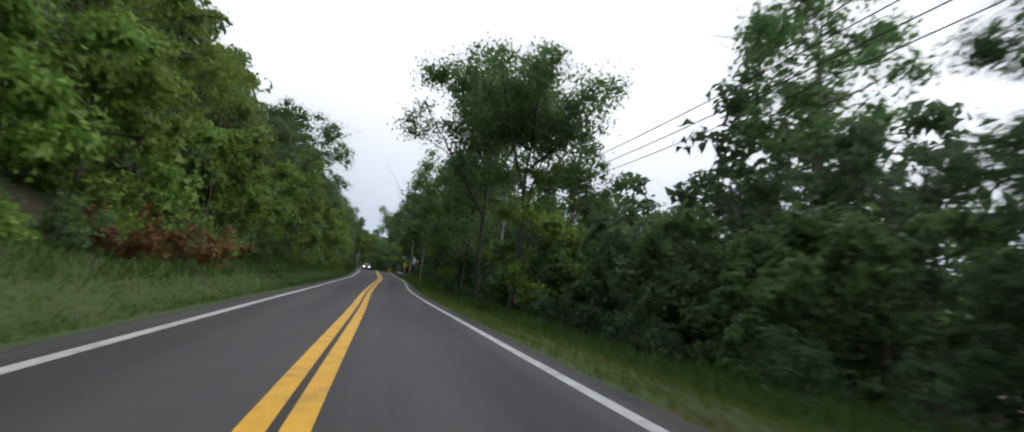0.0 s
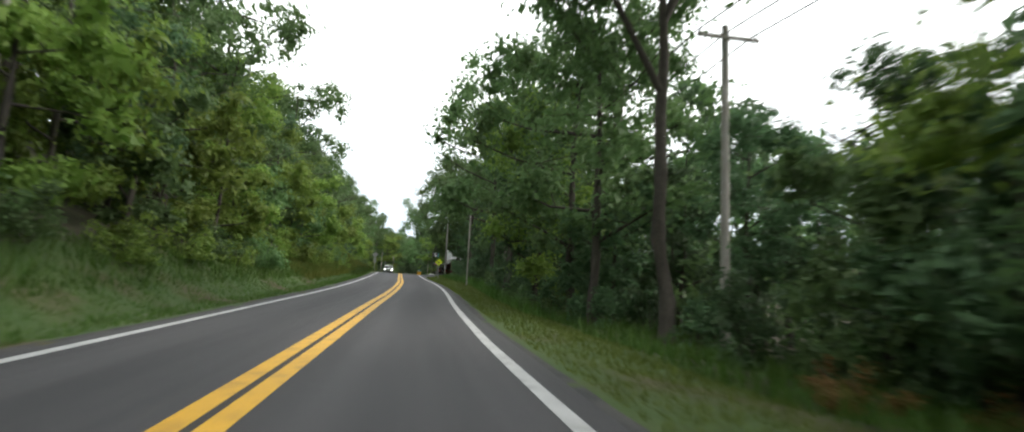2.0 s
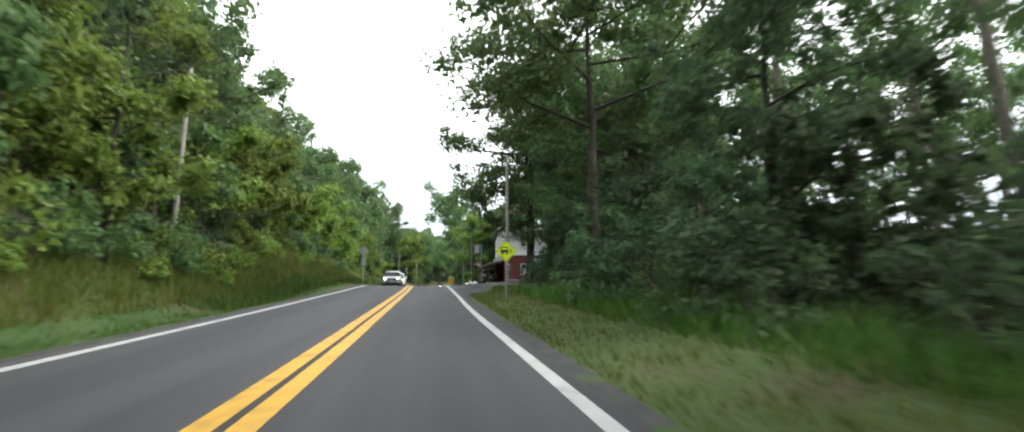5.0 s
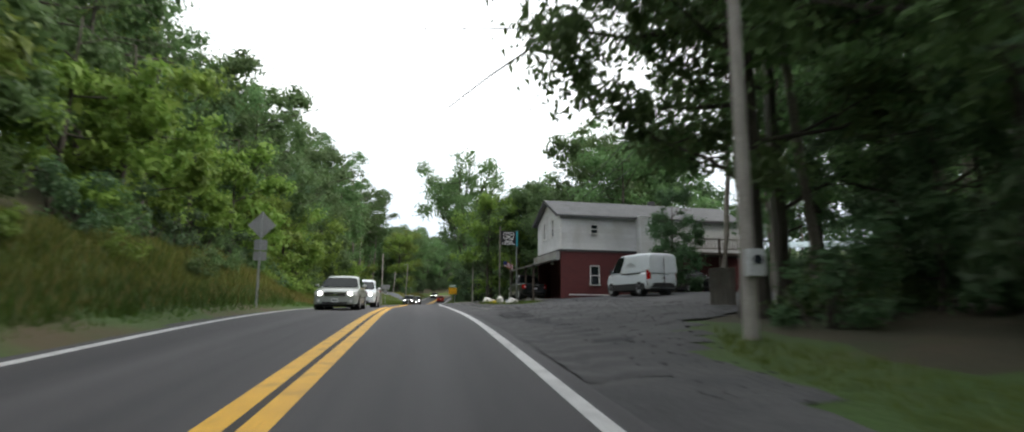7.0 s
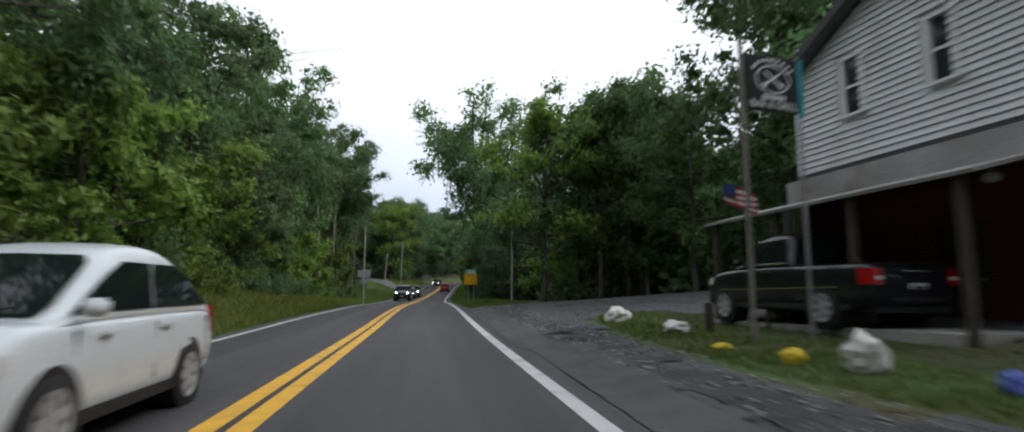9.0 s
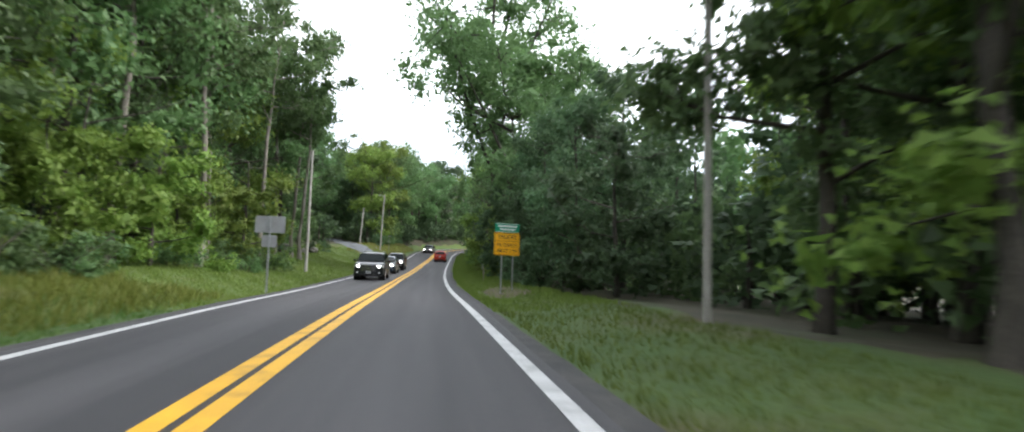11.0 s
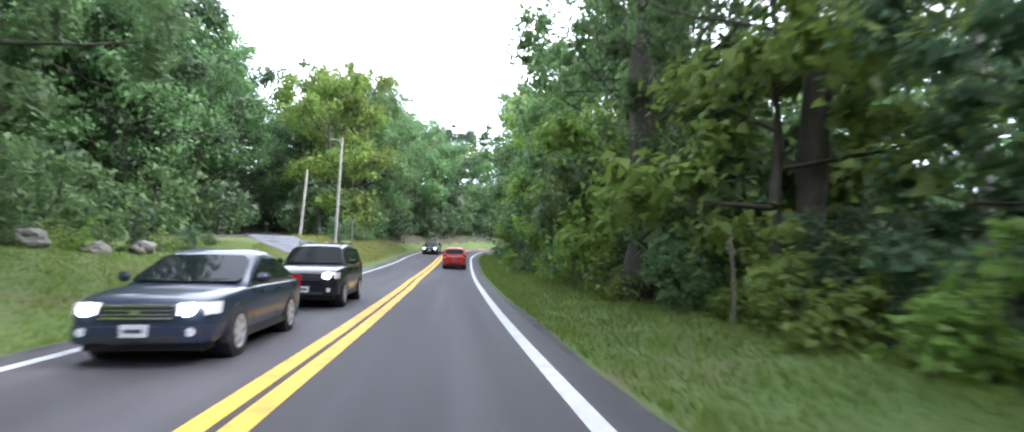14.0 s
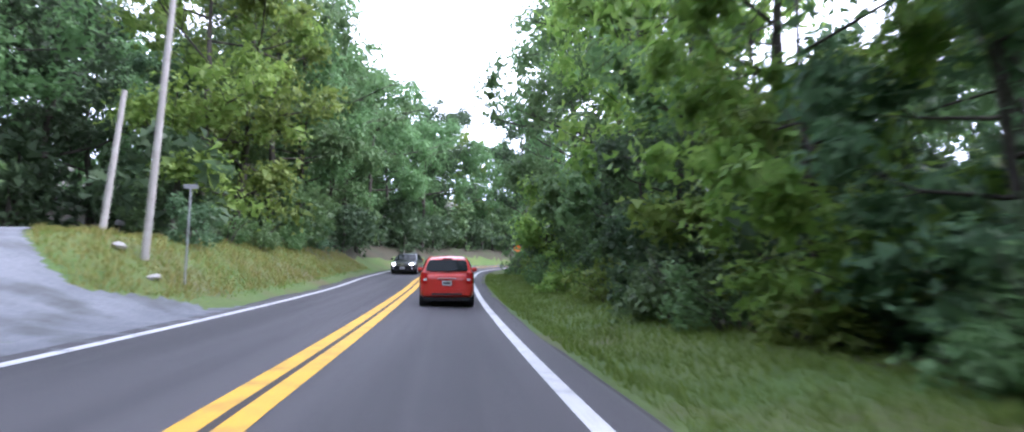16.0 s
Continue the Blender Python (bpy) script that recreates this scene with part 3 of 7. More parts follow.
def make_tree(seed, height, spread, bare, mat, bark, leaf_size=0.30, clumps=75, per=75, lean=0.0, trunk_r=None, fork=False, core=14, gaps=0.0):
    """A broadleaf tree: Empty > trunk (with its limbs), crown."""
    rng = np.random.default_rng(seed)
    tr = trunk_r or 0.013 * height + 0.05
    verts, faces = [], []

    def add(points, radii, seg=7):
        v, f = tube(points, radii, seg)
        o = len(verts)
        verts.extend(v)
        faces.extend([tuple(i + o for i in q) for q in f])

    n = 9
    wob = rng.normal(0, 0.012 * height, (n, 2)).cumsum(0) * 0.5
    wob -= wob[0]
    top = height * (0.62 if fork else 0.9)
    hs = np.linspace(-0.4, top, n)
    trunk = [(wob[i, 0] + lean * max(hs[i], 0), wob[i, 1], hs[i]) for i in range(n)]
    rad = [tr * (1.35 if i == 0 else 1.0 - 0.8 * i / (n - 1)) for i in range(n)]
    add(trunk, rad, 8)
    tips = []
    nl = 11 if not fork else 9
    for k in range(nl):
        f = bare + (1 - bare) * (k / (nl - 1)) ** 0.9 * 0.92
        h = min(f * height, top)
        i = min(int(np.searchsorted(hs, h)), n - 1)
        base = Vector(trunk[i - 1]).lerp(Vector(trunk[i]), (h - hs[i - 1]) / (hs[i] - hs[i - 1]))
        ang = k * 2.4 + rng.uniform(-0.5, 0.5)
        rel = (h / height - bare) / (1 - bare)
        reach = spread * (0.55 + 0.6 * math.sin(math.pi * min(max(0.15 + rel * 0.75, 0), 1))) * rng.uniform(0.65, 1.15)
        rise = (height - h) * rng.uniform(0.35, 0.8) if fork or rel > 0.6 else reach * rng.uniform(0.15, 0.65)
        if fork and rel > 0.4:
            reach *= 0.8
        end = base + Vector((math.cos(ang) * reach, math.sin(ang) * reach, rise))
        mid = base.lerp(end, 0.5) + Vector((rng.normal(0, 0.25), rng.normal(0, 0.25), -0.06 * reach + rng.normal(0, 0.2)))
        r0 = max(tr * (0.55 if fork else 0.38) * (1 - 0.5 * rel), 0.03)
        add([base, base.lerp(mid, 0.5), mid, mid.lerp(end, 0.55), end], [r0, r0 * 0.8, r0 * 0.6, r0 * 0.4, r0 * 0.15], 4)
        for j in range(4):
            s = base.lerp(mid, rng.uniform(0.5, 1.0)) if j < 2 else mid.lerp(end, rng.uniform(0.1, 0.9))
            e = s + Vector((rng.normal(0, 0.34), rng.normal(0, 0.34), rng.normal(0.14, 0.26))) * reach
            add([s, s.lerp(e, 0.5) + Vector((0, 0, 0.1)), e], [r0 * 0.38, r0 * 0.25, r0 * 0.08], 3)
            tips += [e, s.lerp(e, 0.6)]
        tips += [end, mid.lerp(end, 0.6)]
    tips.append(Vector(trunk[-1]) + Vector((0, 0, height * 0.06)))
    tips = np.array([tuple(t) for t in tips])
    pick = tips[rng.integers(0, len(tips), clumps)]
    inner = np.where(rng.random(clumps) < 0.45, rng.uniform(0.35, 0.9, clumps), 1.0)
    pick[:, :2] *= inner[:, None]
    pick += rng.normal(0, 0.06 * spread + 0.15, (clumps, 3))
    pick[:len(tips)] = tips[:clumps]
    pick[:, 2] = np.clip(pick[:, 2], 0.5, height)
    rel = np.clip((pick[:, 2] / height - bare) / (1 - bare), 0, 1)
    reach = spread * (0.38 + 0.62 * np.sin(np.pi * (0.16 + 0.72 * rel)))
    pick[:, :2] *= np.minimum(1.0, reach / (np.hypot(pick[:, 0], pick[:, 1]) + 1e-6))[:, None]
    rr = rng.uniform(0.65, 1.35, clumps) * (0.19 * spread + 0.30) * (1 - gaps)
    lv, lt = foliage(rng, pick, rr, np.maximum((per * rng.uniform(0.6, 1.4, clumps)).astype(int), 8), leaf_size, core)
    trunk_me = mesh_of("trunk", verts, faces, bark, True)
    crown_me = fast_mesh("crown", lv, lt, mat)
    root = new("tree")
    part("trunk", trunk_me, None, root)
    part("crown", crown_me, None, root)
    return root


def make_shrub(seed, height, spread, mat, leaf_size=0.21, clumps=26, per=42):
    """A bush: Empty > stems, leaves."""
    rng = np.random.default_rng(seed)
    verts, faces, tips = [], [], []
    for k in range(9):
        a, r = rng.uniform(0, 6.28), spread * rng.uniform(0.2, 0.9)
        e = Vector((math.cos(a) * r, math.sin(a) * r, height * rng.uniform(0.35, 0.95) * (1.1 - 0.4 * r / spread)))
        v, f = tube([(0.2 * math.cos(a), 0.2 * math.sin(a), -0.15), (e.x * 0.45, e.y * 0.45, e.z * 0.55), e], [0.03, 0.02, 0.006], 5)
        o = len(verts)
        verts.extend(v)
        faces.extend([tuple(i + o for i in q) for q in f])
        tips += [e, Vector((e.x * 0.75, e.y * 0.75, e.z * 0.55)), Vector((e.x, e.y, e.z * 0.3))]
    tips = np.array([tuple(t) for t in tips])
    pick = tips[rng.integers(0, len(tips), clumps)] + rng.normal(0, 0.12 * spread, (clumps, 3))
    pick[:, 2] = np.maximum(pick[:, 2], 0.25)
    rr = rng.uniform(0.25, 0.5, clumps) * min(spread, height) * 0.7
    lv, lt = foliage(rng, pick, rr, np.maximum((per * rng.uniform(0.5, 1.5, clumps)).astype(int), 8), leaf_size, 3, 0.85)
    lv[:, 2] = np.maximum(lv[:, 2], 0.02)
    root = new("shrub")
    part("stem", mesh_of("stems", verts, faces, BARK, True), None, root)
    part("foliage", fast_mesh("leaves", lv, lt, mat), None, root)
    return root


def planted(x, y, turn=0.0, size=1.0, sink=0.0, tilt=0.0, zsize=None):
    return pose(x, y, ground_at(x, y) - sink, 0, tilt, turn) @ Matrix.Diagonal((size, size, zsize or size, 1))


class Kind:
    """One built plant and its copies: the first planting uses the built one itself."""

    def __init__(self, root, label, category, group):
        self.root, self.used = tagged(root, label, category, group), False

    def plant(self, m, label="", name=""):
        if self.used:
            ob = copy_thing(self.root, m)
        else:
            ob, self.used = self.root, True
            ob.matrix_basis = m
        if label:
            tagged(ob, label)
        return ob


TG, SG = "trees along the road", "shrubs along the road"
OAK = Kind(make_tree(1, 15, 4.8, 0.24, LEAF_MID, BARK, leaf_size=0.31, clumps=116, per=56), "tall mid-green broadleaf tree in full summer leaf", "tree", TG)
MAPLE = Kind(make_tree(2, 13, 4.0, 0.14, LEAF_LIGHT, BARK, leaf_size=0.26, clumps=104, per=56), "light green broadleaf tree in full leaf at the wood's edge", "tree", TG)
DARK = Kind(make_tree(3, 16, 4.4, 0.16, LEAF_DARK, BARK, leaf_size=0.31, clumps=116, per=56), "dark green broadleaf tree in dense leaf", "tree", TG)
TALL = Kind(make_tree(4, 21, 3.6, 0.5, LEAF_MID, PALE_BARK, leaf_size=0.31, clumps=84, per=44, core=8, trunk_r=0.2), "tall slim forest tree with a bare pale trunk", "tree", TG)
YOUNG = Kind(make_tree(5, 7.5, 2.7, 0.07, LEAF_LIGHT, BARK, leaf_size=0.25, clumps=70, per=46), "young light green tree leafy down to the ground", "tree", TG)
YOUNG2 = Kind(make_tree(6, 6.5, 2.6, 0.06, LEAF_MID, BARK, leaf_size=0.25, clumps=70, per=46), "young mid-green tree leafy down to the ground", "tree", TG)
# the wood's shade is put into this one's leaf colour: LEAF_DARK
YOUNG3 = Kind(make_tree(26, 7.0, 2.7, 0.06, LEAF_DARK, BARK, leaf_size=0.25, clumps=70, per=46), "young tree with leaves coloured dark for the wood's shade", "tree", TG)


class Joined:
    """More trees of a kind in the depth of the wood, joined into one piece of stuff."""

    def __init__(self, kind):
        self.parts = []
        for ob in kind.root.children:
            ob.data.calc_loop_triangles()
            v = np.array([q.co[:] for q in ob.data.vertices])
            t = np.array([q.vertices[:] for q in ob.data.loop_triangles])
            self.parts.append((v, t, ob.data.materials[0]))
        self.at = []

    def plant(self, m, label=""):
        self.at.append(np.array(m))

    def build(self, label):
        for v, t, mat in self.parts:
            vs = [v @ m[:3, :3].T + m[:3, 3] for m in self.at]
            ts = [t + k * len(v) for k in range(len(self.at))]
            tagged(new("deep_woods", fast_mesh("deep_woods", np.concatenate(vs), np.concatenate(ts), mat)), label, "woods", kind="stuff")


DEEP_OAK, DEEP_DARK, DEEP_TALL = Joined(OAK), Joined(DARK), Joined(TALL)


class Backwood:
    """Trees in the depth of the wood, too many to tell apart: joined into one piece of stuff."""

    def __init__(self, seed, height, spread, mat, n=46, leaf=0.90, per=20, low=0.12):
        g = np.random.default_rng(seed)
        t = g.random(n)
        a = g.uniform(0, 6.28, n)
        r = spread * np.sin(np.pi * (0.12 + 0.8 * t)) * np.sqrt(g.random(n))
        c = np.stack([np.cos(a) * r, np.sin(a) * r, height * (low + (0.96 - low) * t)], 1)
        self.v, self.t = leaves(g, c, g.uniform(0.9, 1.7, n) * min(1.0, 0.5 + height / 20), np.full(n, per), leaf)
        tv, tf = tube([(0, 0, -0.5), (0.2, 0.1, height * 0.4), (0, 0, height * 0.8)], [0.24, 0.17, 0.06], 5)
        quads = [q for q in tf if len(q) == 4]
        self.wv = np.array([tuple(q) for q in tv])
        self.wt = np.array([s for q in quads for s in ((q[0], q[1], q[2]), (q[0], q[2], q[3]))])
        self.mat, self.at = mat, []

    def plant(self, m, label=""):
        self.at.append(np.array(m))

    def build(self, label):
        for name, v, t, mat in (("deep_woods", self.v, self.t, self.mat), ("deep_woods_trunks", self.wv, self.wt, BARK)):
            vs = [v @ m[:3, :3].T + m[:3, 3] for m in self.at]
            ts = [t + k * len(v) for k in range(len(self.at))]
            tagged(new(name, fast_mesh(name, np.concatenate(vs), np.concatenate(ts), mat)), label, "woods", kind="stuff")


BACK, BACK2, BACK3 = Backwood(12, 15, 4.6, LEAF_MID), Backwood(13, 18, 4.2, LEAF_DARK), Backwood(14, 16, 4.4, LEAF_LIGHT)
LOW, LOW2 = Backwood(15, 4.6, 3.0, LEAF_DARK, 26, 0.60, 17, 0.06), Backwood(16, 5.2, 2.8, LEAF_MID, 26, 0.60, 17, 0.06)
ROBINIA = Kind(make_tree(21, 19, 6.4, 0.30, LEAF_MID, BARK, leaf_size=0.30, clumps=180, per=58, trunk_r=0.30, fork=True, core=8, gaps=0.22), "big forked roadside tree with feathery mid-green leaves", "tree", TG)
GIANT = Kind(make_tree(22, 26, 8.4, 0.33, LEAF_MID, BARK, leaf_size=0.34, clumps=340, per=62, trunk_r=0.32, fork=True, core=14, gaps=0.05), "very tall forked roadside tree with a wide airy crown", "tree", TG)
SPREADER = Kind(make_tree(23, 18, 7.2, 0.46, LEAF_MID, BARK, leaf_size=0.30, clumps=250, per=58, trunk_r=0.34, core=14, gaps=0.1), "old spreading oak with limbs reaching over the road", "tree", TG)
BUSH = Kind(make_shrub(7, 2.2, 1.7, LEAF_MID), "dense mid-green roadside shrub", "shrub", SG)
BUSH2 = Kind(make_shrub(8, 1.7, 1.5, LEAF_LIGHT), "low light green roadside shrub", "shrub", SG)
# shade put into the leaf colour, as for YOUNG3
BUSH3 = Kind(make_shrub(9, 2.4, 1.6, LEAF_DARK), "roadside shrub with leaves coloured dark for shade", "shrub", SG)
RUST = Kind(make_shrub(10, 1.6, 1.5, LEAF_RUST, clumps=20), "rusty brown withered shrub on the bank", "shrub", SG)

rng = random.Random(11)


def clear(x, y):
    """Where no plant may stand: the tavern, its car park and the driveway."""
    gx, gy, w = np.array([[x]]), np.array([[y]]), np.array([[0.0]])
    if 7.0 < x < 26.0 and 66.5 < y < 80.5:
        return True
    if -1.0 < x < 6.0 and 110.0 < y < 124.5:
        return True
    near = in_lot(gx, gy, w)[0, 0] or in_drive(gx + 1.0, gy, w)[0, 0] or in_drive(gx - 1.0, gy, w)[0, 0]
    return bool(near)


def scatter(x0, x1, y0, y1, u0, u1, gap, kinds, size=(0.85, 1.15), tilt=3, skip=None, tall=1.0):
    """Plants on an uneven grid where the distance from the road's centre line (right is positive) lies between u0 and u1."""
    pts = []
    y = y0
    while y < y1:
        x = x0
        while x < x1:
            pts.append((x + rng.uniform(-0.4, 0.4) * gap, y + rng.uniform(-0.4, 0.4) * gap))
            x += gap
        y += gap * 0.9
    if not pts:
        return
    p = np.array(pts)
    near, u = road_frame(p[:, 0], p[:, 1])
    for (px, py), uu in zip(pts, u):
        if u0 <= uu <= u1 and not clear(px, py) and not (skip and skip(px, py)):
            k = rng.uniform(*size)
            rng.choice(kinds).plant(planted(px, py, rng.uniform(0, 360), k, 0.1, rng.uniform(-tilt, tilt), k * tall))


def row(y0, y1, u, gap, kinds, size=(0.8, 1.25), jitter=0.7, skip=None, tall=1.0):
    """Plants in a loose row at one distance from the centre line."""
    y = y0
    while y < y1:
        x, yy = along(y, u + rng.uniform(-jitter, jitter))
        if not clear(x, yy) and not (skip and skip(x, yy)):
            k = rng.uniform(*size)
            rng.choice(kinds).plant(planted(x, yy, rng.uniform(0, 360), k, 0.05, rng.uniform(-3, 3), k * tall))
        y += gap * rng.uniform(0.75, 1.25)


# the left bank, from the first bend to past the tavern
row(-104, 22, -9.0, 3.2, [BUSH2, BUSH2, BUSH])
row(22, 74, -10.2, 3.6, [BUSH2, BUSH, BUSH3])
row(8, 60, -7.9, 5.5, [BUSH2, BUSH, BUSH2], (0.4, 0.7))
row(74, 118, -9.2, 2.6, [BUSH, BUSH3, BUSH2])
# mostly light-leaved kinds: the bank's brighter light is put into leaf colour
row(-112, 112, -11.2, 4.8, [YOUNG, YOUNG, YOUNG2, YOUNG], (0.85, 1.2), 0.8)
row(-112, 120, -14.3, 6.5, [MAPLE, OAK, MAPLE, OAK], (0.85, 1.05), 1.0)
row(-112, 120, -19.0, 6.0, [BACK, BACK2, BACK3], (0.9, 1.1), 1.2)
scatter(-50, -20, -118, 125, -40, -23.5, 8.0, [BACK, BACK2, BACK], (0.9, 1.2))
for y, u in ((-83.0, -8.2), (-80.0, -8.6), (-77.5, -8.0), (-73.0, -8.5), (-70.2, -8.2), (-67.6, -8.6)):
    x, yy = along(y, u)
    RUST.plant(planted(x, yy, y * 40, 1.1))

# the right side before the tavern: low wood first, then tall trees reaching over the road
# dark kinds along here carry the wood's shade in their leaf colour
row(-100, -42, 11.0, 3.4, [BUSH3, BUSH3, BUSH], (0.6, 1.05))
row(-42, 24, 8.5, 3.4, [BUSH3, BUSH3, BUSH], (0.6, 1.05))
row(-40, 22, 10.6, 6.5, [YOUNG3], (0.7, 1.0))
row(-92, -62, 13.2, 4.2, [YOUNG3, YOUNG2], (0.8, 1.1))
GIANT.plant(planted(7.8, -48.0, 210, 1.0, 0.1))
BUSH3.plant(planted(8.2, -48.9, 60, 0.75), "dark ivy-like shrub round the foot of the forked tree")
for x, y in ((6.9, -57.6), (7.7, -56.0), (8.6, -58.8)):
    RUST.plant(planted(x, y, x * 70, 0.5))
for x, y, s, k in ((7.8, -63.5, 0.8, GIANT), (15.0, -80.0, 0.55, DARK), (12.4, -84.0, 0.5, DARK), (16.5, -71.0, 0.6, DARK), (18.5, -84.0, 0.55, DARK), (9.8, -69.5, 1.1, YOUNG), (10.2, -60.0, 1.0, MAPLE), (12.0, -66.0, 0.8, OAK), (11.5, -74.0, 0.6, DARK), (13.8, -73.0, 0.68, DARK), (13.2, -78.5, 0.6, DARK), (7.2, -42.0, 1.1, OAK), (7.0, -32.0, 1.05, MAPLE), (8.8, -58.5, 0.9, YOUNG3), (10.0, -54.5, 0.95, YOUNG2), (9.6, -69.0, 0.95, YOUNG3), (11.4, -56.5, 1.0, YOUNG3), (9.2, -62.0, 0.9, YOUNG2), (7.6, -37.0, 1.15, OAK), (7.4, -28.0, 1.35, DARK), (7.4, -18.0, 1.42, OAK), (7.6, -6.0, 1.38, OAK),
                   (8.6, 6.0, 1.25, DARK), (8.6, 32.0, 1.1, DARK), (10.5, 14.0, 0.9, DARK), (8.4, 43.2, 1.05, OAK), (11.0, 38.0, 1.1, OAK), (13.5, 44.5, 1.1, DARK), (17.5, 47.5, 1.1, OAK), (22.0, 50.5, 1.15, DARK), (26.5, 53.0, 1.1, OAK)):
    k.plant(planted(x, y, x * 77 + y * 31, s, 0.1))
row(-54, 30, 13.5, 8.0, [DARK, OAK, TALL], (0.9, 1.1), 1.2)
row(-118, -97, 12.5, 5.0, [DARK, OAK], (0.9, 1.1))
TALL.plant(planted(13.0, -88.0, 20, 0.8))
TALL.plant(planted(15.5, -84.0, 120, 0.9))
scatter(12, 44, -125, 4, 17.0, 42, 8.5, [BACK2, BACK], (0.7, 1.0), skip=lambda x, y: y < -58 and x < 26)
scatter(14, 40, 2, 34, 15.0, 40, 8.0, [DEEP_TALL], (0.8, 1.0))
scatter(8, 24, -40, 8, 11.0, 20, 4.6, [LOW, LOW2, LOW], (0.7, 1.1))
scatter(8, 30, 8, 34, 11.0, 28, 4.6, [LOW, LOW2, LOW], (0.5, 0.75))
scatter(8, 24, -125, -40, 13.6, 22, 4.6, [LOW, LOW2, LOW], (0.7, 1.1))
for k in range(22):
    x = 7.6 + k * 1.25
    y = float(np.interp(x, [6.5, 12.0, 20.0, 34.0], [42.5, 46.5, 51.0, 56.0])) - 3.2 + rng.uniform(-0.6, 0.6)
    (BUSH3, BUSH)[k % 2].plant(planted(x, y, k * 70, rng.uniform(0.6, 0.95)))
scatter(9, 36, 28, 54, 11, 40, 5.0, [LOW, LOW2], (0.45, 0.7), skip=lambda x, y: y > float(np.interp(x, [6.5, 12.0, 20.0, 34.0], [42.5, 46.5, 51.0, 56.0])) - 5.5)
scatter(12, 30, -110, -56, 12, 30, 5.0, [BACK2, LOW, BACK2], (0.4, 0.55))
scatter(14, 26, -92, -58, 14, 26, 8.0, [YOUNG2, BACK2, YOUNG2], (0.7, 0.9))
scatter(11, 32, 30, 56, 12, 34, 7.6, [DEEP_TALL, DEEP_TALL], (0.85, 1.1))
scatter(36, 48, 44, 70, 36, 52, 5.0, [LOW], (0.6, 0.8))
SPREADER.plant(planted(7.9, 42.8, 150, 0.98, 0.1))
TALL.plant(planted(16.5, 46.0, 30, 1.1, 0.1))
TALL.plant(planted(20.5, 49.0, 100, 1.1, 0.1))
SPREADER.plant(planted(7.7, 21.5, 40, 1.14, 0.1, 0, 0.95))
OAK.plant(planted(10.0, 45.0, 10, 0.9, 0.1))
for x, y, s in ((12.0, -40.0, 0.9), (14.5, -33.0, 0.95), (11.8, -27.5, 0.85), (15.0, -21.0, 0.95), (12.5, -13.0, 0.85), (14.0, -47.0, 0.85)):
    DARK.plant(planted(x, y, x * 45, s, 0.1))
TALL.plant(planted(12.0, 33.0, 30, 1.0, 0.1))
TALL.plant(planted(14.5, 37.5, 75, 1.05, 0.1))
TALL.plant(planted(17.5, 42.0, 200, 1.0, 0.1))
YOUNG3.plant(planted(15.0, 65.8, 30, 0.85, 0.1))
scatter(29, 48, 44, 86, 30, 52, 6.0, [DEEP_TALL, BACK2, DEEP_TALL], (0.6, 0.78))
scatter(28, 48, 44, 90, 29, 52, 3.8, [LOW, LOW], (0.6, 0.9))
DARK.plant(planted(15.4, 66.3, 40, 0.55, 0.1, 0, 0.8))
for x, y, s in ((17.6, 63.4, 0.95), (19.4, 61.8, 1.0), (18.6, 59.8, 0.9), (21.0, 60.0, 1.05)):
    TALL.plant(planted(x, y, x * 70, s * 1.15, 0.1, 0, s * 0.9))
RUST.plant(planted(12.9, 65.6, 200, 0.7))
for x, y, s, k in ((22.0, 64.4, 1.3, DARK), (22.6, 62.0, 1.4, OAK), (25.2, 65.4, 1.25, TALL), (27.6, 62.4, 1.1, TALL), (30.5, 64.5, 1.2, DARK), (26.0, 60.5, 1.4, DARK), (23.8, 58.2, 1.2, TALL), (27.0, 57.6, 1.05, TALL), (33.0, 60.0, 0.9, TALL)):
    k.plant(planted(x, y, x * 50, s, 0.1))
for x, y in ((20.8, 62.2), (22.8, 60.8), (24.6, 59.6), (26.6, 58.8)):
    BUSH3.plant(planted(x, y, x * 90, 0.7))
for x, y, s in ((11.5, 41.0, 0.8), (12.5, 38.5, 1.0), (10.8, 35.0, 1.0), (9.6, 31.5, 0.9), (14.5, 42.5, 0.9), (9.4, 27.5, 1.0)):
    YOUNG3.plant(planted(x, y, x * 60, s, 0.1))
for x, y, s in ((16.0, 90.0, 1.25), (19.5, 92.5, 1.35), (22.8, 93.0, 1.25), (13.5, 95.0, 0.9), (24.5, 90.0, 1.05), (12.4, 103.5, 1.15), (9.4, 105.5, 1.05)):
    OAK.plant(planted(x, y, x * 40, s, 0.1))
# behind the tavern and beyond the car park
scatter(30, 50, 62, 104, 31, 52, 6.0, [LOW, BACK2, LOW], (0.45, 0.6))
scatter(14, 34, 81, 104, 16, 42, 5.6, [DEEP_OAK, DEEP_DARK], (0.95, 1.2), skip=lambda x, y: x > 0.72 * (y - 54) - 3 or (y > 93 and 0.6 < (x + 1) / (y - 79) < 0.85))
scatter(24, 44, 90, 106, 26, 46, 5.0, [LOW, LOW2], (0.9, 1.2))
scatter(10, 34, 88, 118, 14, 34, 5.0, [BACK2, BACK, BACK], (0.65, 0.9), skip=lambda x, y: x > 0.7 * (y - 54) - 4)
